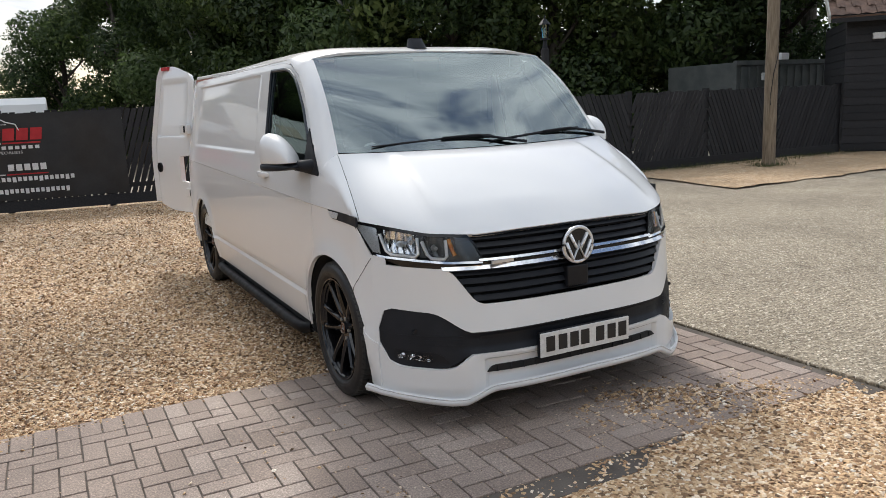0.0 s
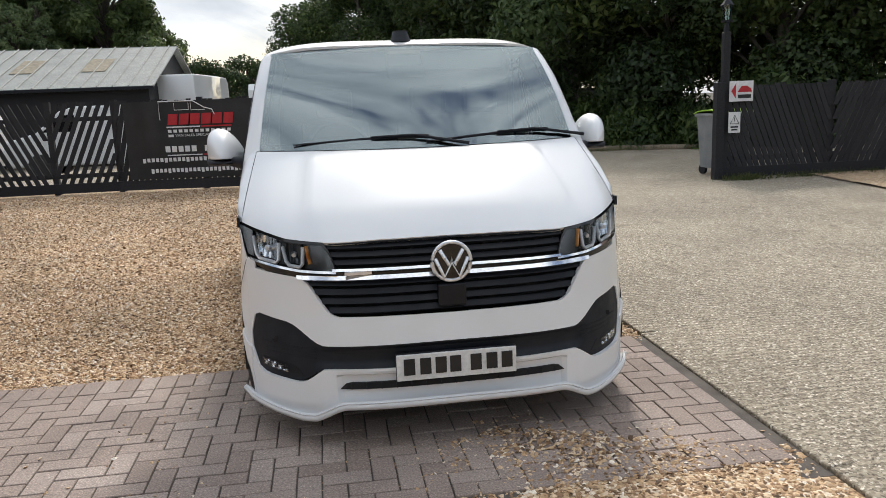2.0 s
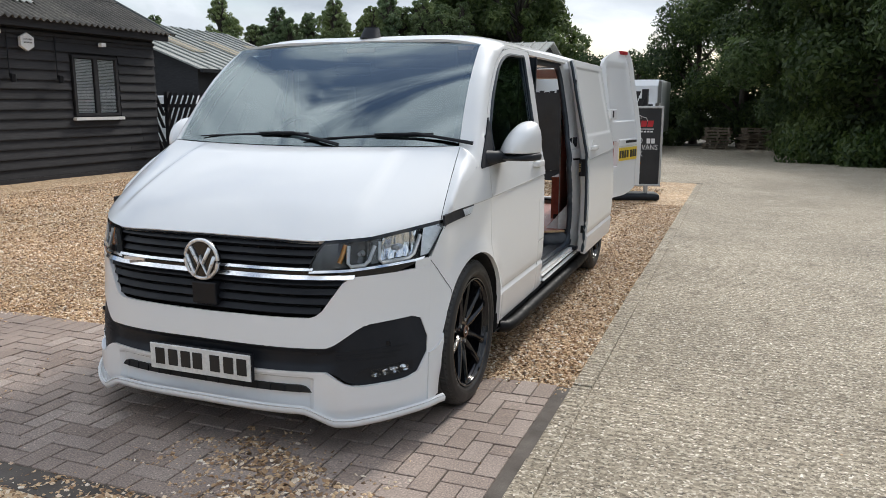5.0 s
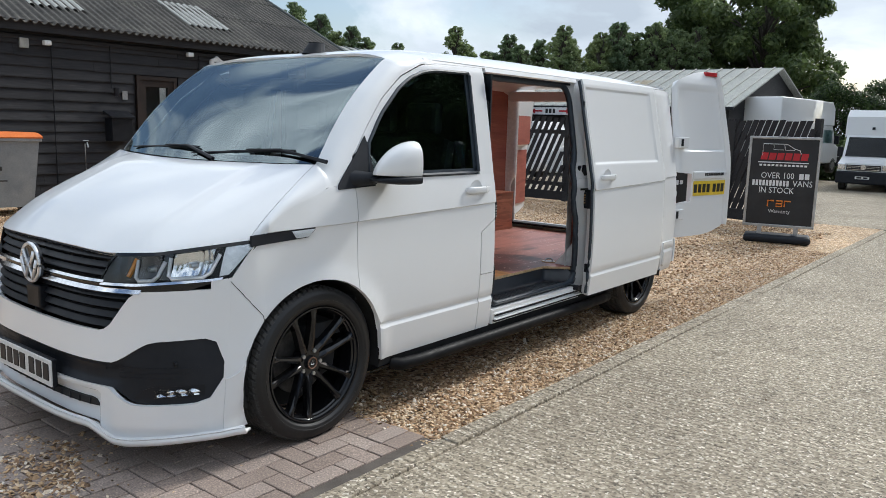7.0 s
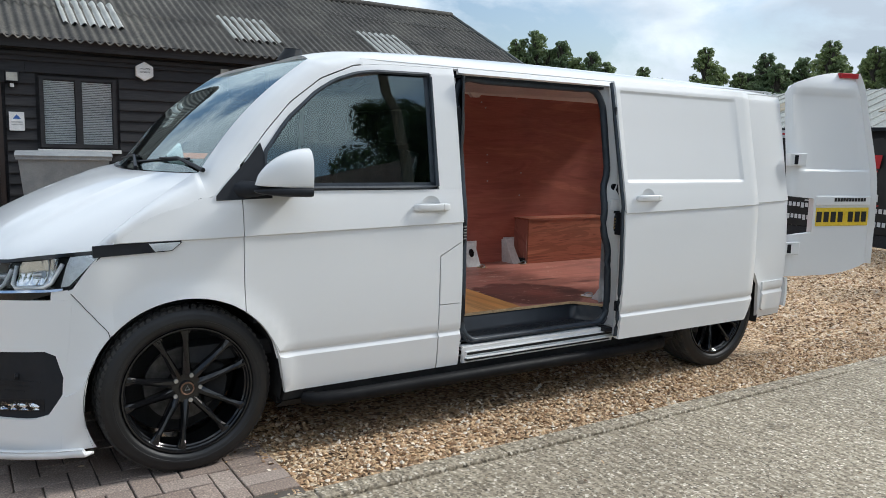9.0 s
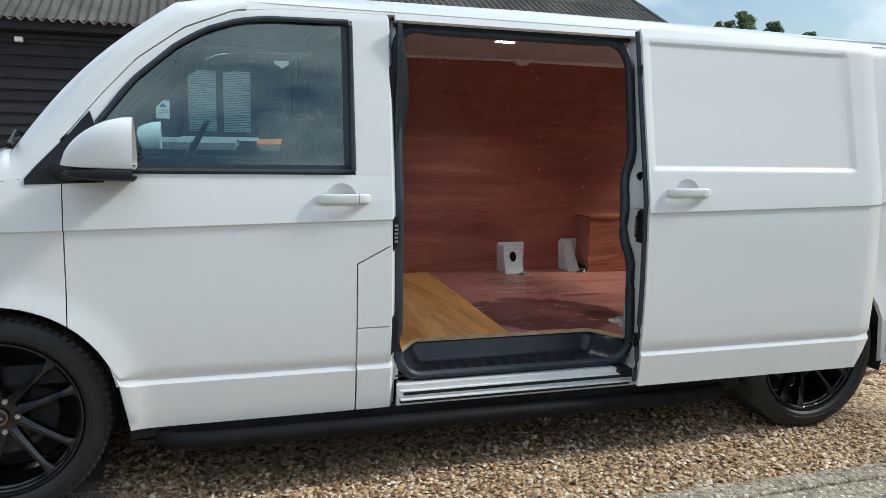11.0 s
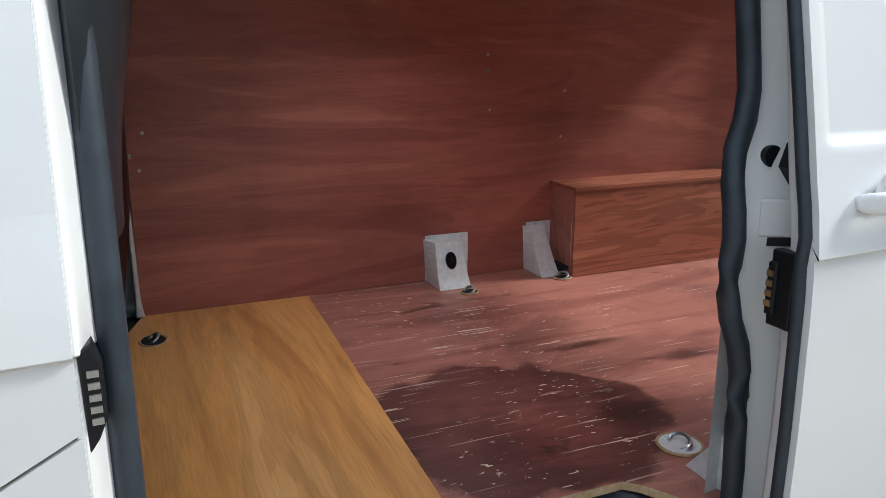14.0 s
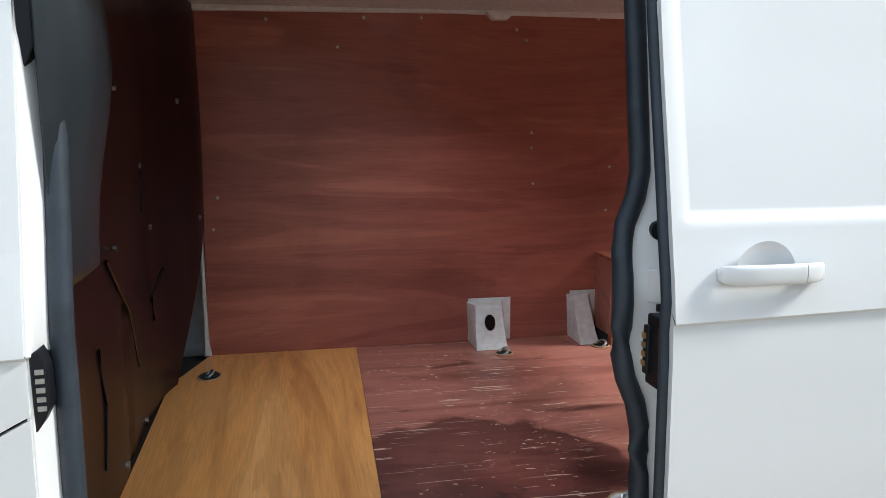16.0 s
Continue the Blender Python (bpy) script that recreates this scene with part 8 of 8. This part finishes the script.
lashing(-.786, 3.435, 3.562, .165, .145, .070, (3.432, 3.612), True, "white steel floor anchor cover with a black grommet")
lashing(-.786, 3.868, 3.950, .180, .150, .030, (3.872, 3.985), False, "white wedge-shaped steel floor anchor cover")
wbx = empty("wheel_box"); wbx.parent = van
wbx["label"] = "red-brown plywood box over the wheel arch"
part("front_board", boxes((-.614, -.602, 3.985, 4.83, FZ, .832)), M_PLYBOX, wbx)
part("end_board", boxes((-.786, -.614, 3.985, 3.997, FZ, .832)), M_PLYFLOOR, wbx)
part("top_board", boxes((-.786, -.596, 3.980, 4.83, .832, .845)), M_PLYBOX, wbx)
wb2 = empty("wheel_box"); wb2.parent = van
part("front_board", boxes((.606, .618, 3.985, 4.83, FZ, .832)), M_PLYBOX, wb2)
part("end_board", boxes((.618, .788, 3.985, 3.997, FZ, .832)), M_PLY, wb2)
part("top_board", boxes((.600, .788, 3.980, 4.83, .832, .845)), M_PLYBOX, wb2)
part("jamb_gusset", prism([(.700, FZ), (.865, FZ), (.865, FZ + .20)], 3.440, 3.452, 1), M_WHITE, van, "white triangular steel gusset at the pillar foot")
for x, y, rx, ry, ring in ((-.53, 2.424, .050, .040, True), (.608, 2.388, .052, .042, True), (-.589, 3.530, .030, .034, False), (-.612, 3.945, .030, .034, False), (.623, 3.490, .052, .050, False)):
    hole = empty("lashing_point"); hole.parent = van
    part("recess", prism([(x + rx * math.cos(a), y + ry * math.sin(a)) for a in np.linspace(0, 6.28, 24, endpoint=False)], FZ + .0005, FZ + .0025, 2), M_DARK if ring or x < 0 else M_WHITE, hole)
    bm = bmesh.new(); tube(bm, [(x + rx * math.cos(a), y + ry * math.sin(a), FZ + .001) for a in np.linspace(0, 6.28, 24, endpoint=False)], .004, 5, True)
    part("cut_edge", bm, M_PLYEDGE, hole)
    bm = bmesh.new(); tube(bm, [(x + .030 * math.cos(a), y + .016 * math.sin(a), FZ + .008 + .012 * math.sin(a)) for a in np.linspace(0, 6.28, 16, endpoint=False)], .005, 6, True)
    part("ring", bm, M_STEEL, hole, smooth=True)
# D-pillar inside, seen through the bay
for s in (-1, 1):
    part("rear_inner_pillar", loft(lambda u, v: (lambda z: (s * (.792 - .080 * smooth01(u * 1.4) + .060 * smooth01((1.02 - z) / .14) * u), 4.94 + .10 * u, z))(.49 + 1.33 * v), 8, 30), M_WHITE, van, smooth=True, thick=.02)


# rear doors
def rear_door(s, swing, plate):
    d = empty("rear_door", Matrix.Translation((s * .885, 5.065, 0)) @ Matrix.Rotation(radians(-s * swing), 4, "Z"))
    d.parent = van
    d["label"] = "white open rear door" + (" with a yellow number plate" if plate else " with a lamp cut-out")
    W = .760
    # local: y runs from the hinge to the free edge; x is outwards (skin side)
    top = lambda t: 1.875 + .115 * math.sin(math.pi / 2 * min(1, t / .66)) - .05 * max(0, 1 - t / .07) ** 2 - .03 * max(0, (t - .68) / .1) ** 2
    low = lambda t: .545 + .075 * max(0, (t - .36) / .40) ** 2
    lean = lambda z: -.09 * smooth01((z - 1.0) / .95) - .05 * max(0, (z - 1.80) / .19) ** 2
    taper = lambda z: 1 - .16 * max(0, (z - 1.22) / .75) ** 1.2
    cut = lambda z: .225 * smooth01((z - .835) / .018) * smooth01((1.112 - z) / .018)
    zs = sorted({.545, .60, .66, .72, .834, .840, .846, .853, 1.094, 1.10, 1.106, 1.113, 1.286, 1.293, 1.300, 1.32, 1.80, 1.82, 1.86, 1.88, 1.90, 1.92, 1.95, 1.97, 1.98, 1.99} | {round(.55 + .06 * k, 3) for k in range(22)})
    ts = [0, .02, .05, .10, .16, .24, .34, .44, .54, .62, .66, .70, .74, .765, W]
    bm = bmesh.new()
    rows = []
    for z in zs:
        t0 = cut(z)
        row = []
        for t in ts:
            tt = t0 + (W - t0) * t / W
            zz = min(max(z, low(tt)), top(tt))
            inset = -.016 * smooth01((zz - 1.287 - .05 * smooth01((.16 - tt) / .08)) / .013) * smooth01((1.835 - zz) / .02) * smooth01((tt - .08) / .03) * smooth01((.74 - tt) / .03)
            row.append(bm.verts.new((s * (.030 + lean(zz) + inset - .02 * max(0, (tt - .70) / .085) ** 2 - .03 * max(0, 1 - tt / .05) ** 2 * (1 if t0 < .01 else 0)), tt * taper(zz), zz)))
        rows.append(row)
    for a, b in zip(rows, rows[1:]):
        for k in range(len(ts) - 1):
            q = (a[k], a[k + 1], b[k + 1], b[k])
            bm.faces.new(q if s > 0 else q[::-1])
    bmesh.ops.remove_doubles(bm, verts=bm.verts, dist=1e-5)
    part("skin", bm, M_PAINT, d, smooth=True, thick=.045, split=35)
    part("inner_lining", boxes(*[(s * (-.035 + o), s * (-.022 + o), a, b, z0, z1) for a, b, z0, z1, o in ((.09, .60, 1.28, 1.78, -.055), (.26, .70, .66, 1.22, 0))]), M_PLY, d, "plywood panel on the door's inside")
    for z in (.745, 1.365):
        part("hinge", boxes((s * .005, s * .048, -.03, .115, z - .045, z + .045), bevel=.006), M_PAINT, d)
        part("hinge_slot", boxes((s * .044, s * .0505, .005, .036, z - .032, z + .030)), M_BLACKPLAST, d)
    if plate:
        yp = empty("rear_plate"); yp.parent = d
        part("plate_panel", boxes((s * .022, s * .042, .235, .745, 1.045, 1.115), bevel=.01), M_PAINT, yp)
        part("plate", boxes((s * .030, s * .037, .25, .735, .90, 1.03), bevel=.002), M_PLATEY, yp, "yellow rear number plate with black print bars")
        for k, y in enumerate((.275, .34, .405, .47, .565, .63, .69)):
            part("print_bar", boxes((s * .036, s * .040, y - .022, y + .022, .928, 1.002)), M_INK, yp)
        for k in range(11):
            part("script_bar", boxes((s * .041, s * .045, .40 + k * .027, .42 + k * .027, 1.075, 1.10)), M_INK, yp)
        part("brake_lamp", boxes((s * -.115, s * -.075, .48, .645, 1.952, 1.986), bevel=.004), M_PRINTR, d)
    else:
        part("brake_lamp", boxes((s * -.115, s * -.075, .50, .645, 1.952, 1.986), bevel=.004), M_PRINTR, d)
        bm = bmesh.new(); cyl(bm, .05, .02, Matrix.Translation((s * .035, .66, .98)) @ Matrix.Rotation(radians(90), 4, "Y"), 20)
        part("emblem_disc", bm, M_GLOSSBLACK, d)


rear_door(1, 13, True)
rear_door(-1, 17, False)

# cab
cb = empty("cab_interior"); cb.parent = van
cb["label"] = "dark cab with dashboard and steering wheel"
part("dashboard", loft(lambda u, v: (-.80 + 1.6 * u, .96 + .42 * v, 1.215 + .065 * math.sin(math.pi * min(1, v * 1.5)) - .03 * v - .26 * max(0, v - .55) + .05 * math.exp(-((u - .22) / .13) ** 2) * math.sin(3.14 * v)), 30, 12), M_TRIM, cb, smooth=True, thick=.03)
part("lower_dash", boxes((-.82, .82, 1.15, 1.36, .70, 1.08)), M_TRIM, cb)
part("cab_floor", boxes((-.85, .85, .95, 2.2, .45, .52)), M_TRIM, cb)
st = empty("steering_wheel"); st.parent = cb
_m = Matrix.Translation((-.42, 1.58, 1.215)) @ Matrix.Rotation(radians(-28), 4, "X") @ Matrix.Rotation(radians(90), 4, "X")
bm = bmesh.new(); tube(bm, [_m @ Vector((.185 * math.cos(a), .185 * math.sin(a), 0)) for a in np.linspace(0, 6.2832, 36, endpoint=False)], .014, 8, True)
part("wheel_rim", bm, M_BLACKPLAST, st, smooth=True)
bm = bmesh.new(); cyl(bm, .065, .04, _m, 20)
for a in (0.1, 3.04, 4.71):
    tube(bm, [_m @ Vector((.05 * math.cos(a), .05 * math.sin(a), 0)), _m @ Vector((.18 * math.cos(a), .18 * math.sin(a), 0))], .018, 6)
part("wheel_spokes", bm, M_STEEL, st)
for x in (-.42, .20, .55):
    sx = empty("seat"); sx.parent = cb
    part("cushion", boxes((x - .22, x + .22, 1.55, 2.02, .72, .86), bevel=.04), M_TRIM, sx)
    part("backrest", prism([(1.96, .80), (2.06, .80), (2.16, 1.36), (2.08, 1.38)], x - .22, x + .22, 0, bevel=.03), M_TRIM, sx)
    part("headrest", boxes((x - .12, x + .12, 2.08, 2.16, 1.40, 1.58), bevel=.03), M_TRIM, sx)
part("cab_bulkhead", boxes((-.79, .79, 2.185, 2.20, .5, 1.74)), M_TRIM, cb)
part("headlining", loft(lambda u, v: (-.74 + 1.48 * u, 1.66 + .5 * v, 1.79 + .03 * v), 2, 2), M_GREYBIN, cb)
part("sun_visor", boxes((-.6, -.1, 1.60, 1.66, 1.66, 1.78), (.1, .6, 1.60, 1.66, 1.66, 1.78), bevel=.01), M_TRIM, cb)
part("interior_mirror", boxes((-.11, .11, 1.52, 1.55, 1.62, 1.69), bevel=.01), M_BLACKPLAST, cb)
for s in (-1, 1):
    part("door_trim", boxes((s * .80, s * .87, 1.25, 2.15, .60, 1.17)), M_TRIM, cb)
    bm = bmesh.new(); tube(bm, [(s * .79, 1.12, 1.22), (s * .775, 1.36, 1.46), (s * .735, 1.62, 1.72)], [.05, .042, .04], 8)
    part("pillar_trim", bm, M_GREYBIN, cb, "grey pillar trim", smooth=True)
    bm = bmesh.new(); tube(bm, [(s * .72, 1.62, 1.70), (s * .70, 1.68, 1.66), (s * .70, 1.80, 1.66), (s * .72, 1.86, 1.70)], .012, 8)
    part("grab_handle", bm, M_GREYBIN, cb, smooth=True)
    part("belt_pillar", boxes((s * .76, s * .80, 2.17, 2.20, 1.0, 1.74)), M_TRIM, cb)

# ---- block paving in front of the van ----
paving = tagged(empty("block_paving"), "herringbone block paving strip with weathered brown blocks", "paving", kind="structure")
bed = part("paving_bed", boxes((-9.0, KERB_X, -0.55, 1.30, -0.12, -0.0015)), M_SAND, paving)
_bm = boxes((-0.0968, 0.0968, -0.0468, 0.0468, -0.05, 0.006), bevel=0.004)
BR = mesh_of(_bm, "paving_block", M_BRICK, False)


def lay(x, y, turn, rest, cut=1.0):
    z = random.uniform(-.0025, .0025)
    m = Matrix.Translation((x, y, z)) @ Matrix.Rotation(radians(turn + random.uniform(-.8, .8)), 4, "Z") @ Matrix.Rotation(radians(random.uniform(-.4, .4)), 4, "X") @ Matrix.Diagonal((cut, 1, 1, 1))
    if rest is not None:
        rest.append(m)
        return
    b = new("paving_block", BR)
    b.parent = paving
    b.matrix_basis = m


random.seed(9)
rest = []
# 90-degree herringbone on a 0.1 m grid, with half blocks along the edges
YB0, YB1 = -4, 11
covered = set()
for i in range(-90, 14):
    for j in range(YB0 - 2, YB1 + 1):
        k = (i + j) % 4
        cells = {(i, j), (i + 1, j)} if k == 0 else {(i, j), (i, j + 1)} if k == 2 else None
        if not cells or any(q < YB0 or q >= YB1 or p > 12 for p, q in cells):
            continue
        covered |= cells
        cx, cy, t = (i * .1 + .1, j * .1 + .05, 0) if k == 0 else (i * .1 + .05, j * .1 + .1, 90)
        lay(cx, cy, t, None if (cx > -1.9 and cy > -0.3) else rest)
for i in range(-90, 13):
    for j in range(YB0, YB1):
        if (i, j) not in covered:
            lay(i * .1 + .05, j * .1 + .05, 0, None if (i > -19 and j > -3) else rest, 0.49)
for i in range(-90, 13):
    lay(i * .1 + .05, 1.20, 90, None if i > -19 else rest)
me = bpy.data.meshes.new("paving_rest")
bv_, bf_ = [v.co.copy() for v in BR.vertices], [tuple(p.vertices) for p in BR.polygons]
V, F = [], []
for m in rest:
    k = len(V)
    V += [tuple(m @ v) for v in bv_]
    F += [tuple(i + k for i in f) for f in bf_]
me.from_pydata(V, [], F)
me.materials.append(M_BRICK)
pr = new("paving_rest", me); pr.parent = paving; pr["kind"] = "stuff"


# ---- loose gravel ----
def stones(name, seed, areas, label):
    """areas: (x0, x1, y0, y1, per square metre, size, keep(x, y))."""
    rng = np.random.default_rng(seed)
    base = np.array([(0, 0, .5), (1, 0, 0), (.31, .95, 0), (-.81, .59, 0), (-.81, -.59, 0), (.31, -.95, 0), (0, 0, -.5)])
    tri = np.array([(0, 1, 2), (0, 2, 3), (0, 3, 4), (0, 4, 5), (0, 5, 1), (6, 2, 1), (6, 3, 2), (6, 4, 3), (6, 5, 4), (6, 1, 5)])
    VV, FF, n0 = [], [], 0
    for x0, x1, y0, y1, dens, size, keep in areas:
        n = int((x1 - x0) * (y1 - y0) * dens)
        x, y = rng.uniform(x0, x1, n), rng.uniform(y0, y1, n)
        ok = np.array([keep(a, b) for a, b in zip(x, y)]) if keep else np.ones(n, bool)
        x, y = x[ok], y[ok]
        n = len(x)
        s = size * (0.55 + 0.9 * rng.random(n) ** 1.6)
        v = base[None] * (0.8 + 0.4 * rng.random((n, 7, 1))) * s[:, None, None] * np.stack([0.75 + .5 * rng.random(n), 0.6 + .35 * rng.random(n), 0.75 + .35 * rng.random(n)], 1)[:, None]
        tx, ty, a = rng.normal(0, .35, n), rng.normal(0, .35, n), rng.uniform(0, 6.28, n)
        v[:, :, 2] += v[:, :, 0] * tx[:, None] + v[:, :, 1] * ty[:, None]
        c, q = np.cos(a)[:, None], np.sin(a)[:, None]
        vx, vy = v[:, :, 0] * c - v[:, :, 1] * q, v[:, :, 0] * q + v[:, :, 1] * c
        zb = np.array([lumps(p, r) * .8 for p, r in zip(x, y)])
        v = np.stack([vx + x[:, None], vy + y[:, None], v[:, :, 2] + (s * .22 + zb - .001)[:, None]], 2)
        VV.append(v.reshape(-1, 3))
        FF.append((tri[None] + (np.arange(n) * 7)[:, None, None] + n0).reshape(-1, 3))
        n0 += n * 7
    me = bpy.data.meshes.new(name)
    me.from_pydata(np.concatenate(VV).tolist(), [], np.concatenate(FF).tolist())
    me.materials.append(M_STONE)
    me.polygons.foreach_set("use_smooth", np.zeros(len(me.polygons), bool))
    return tagged(new(name, me), label, "gravel", kind="stuff")


front_line = lambda x: -0.16 + 0.30 * math.exp(-((x - 0.2) / 0.5) ** 2) - 0.12 * smooth01((abs(x) - .9) / .5) + 0.10 * edge_noise(x * 2)
stones("loose_gravel", 51, [
    (-4.5, KERB_X, 1.24, 4.2, 3000, .0108, lambda x, y: abs(x) > .75 or y < 1.6 or y > 3),
    (-9.0, -.9, 4.2, 11.9, 850, .0140, lambda x, y: random.random() < 1.15 - .07 * (y - 4)), (-9.0, -4.5, 1.24, 4.2, 1300, .0125, None),
    (.9, KERB_X, 4.2, 9.2, 3400, .0098, None), (-1.0, .9, 5.2, 11.4, 700, .0145, None),
    (-3.0, KERB_X - .02, -2.6, .25, 3600, .0112, lambda x, y: y < front_line(x)),
], "rounded golden brown pebbles lying loose over the yard")
stones("scattered_pebbles", 53, [
    (-3.0, KERB_X - .02, -.55, .30, 420, .010, lambda x, y: y > front_line(x) - .05 and y < front_line(x) + .16),
    (-3.0, KERB_X - .02, -.4, 1.24, 45, .009, None),
    (-3.0, KERB_X + .05, 1.06, 1.25, 260, .010, None),
    (KERB_X + .1, 4.5, -2.0, 5.0, 9, .008, None),
], "stray pebbles kicked over the block paving and drive")
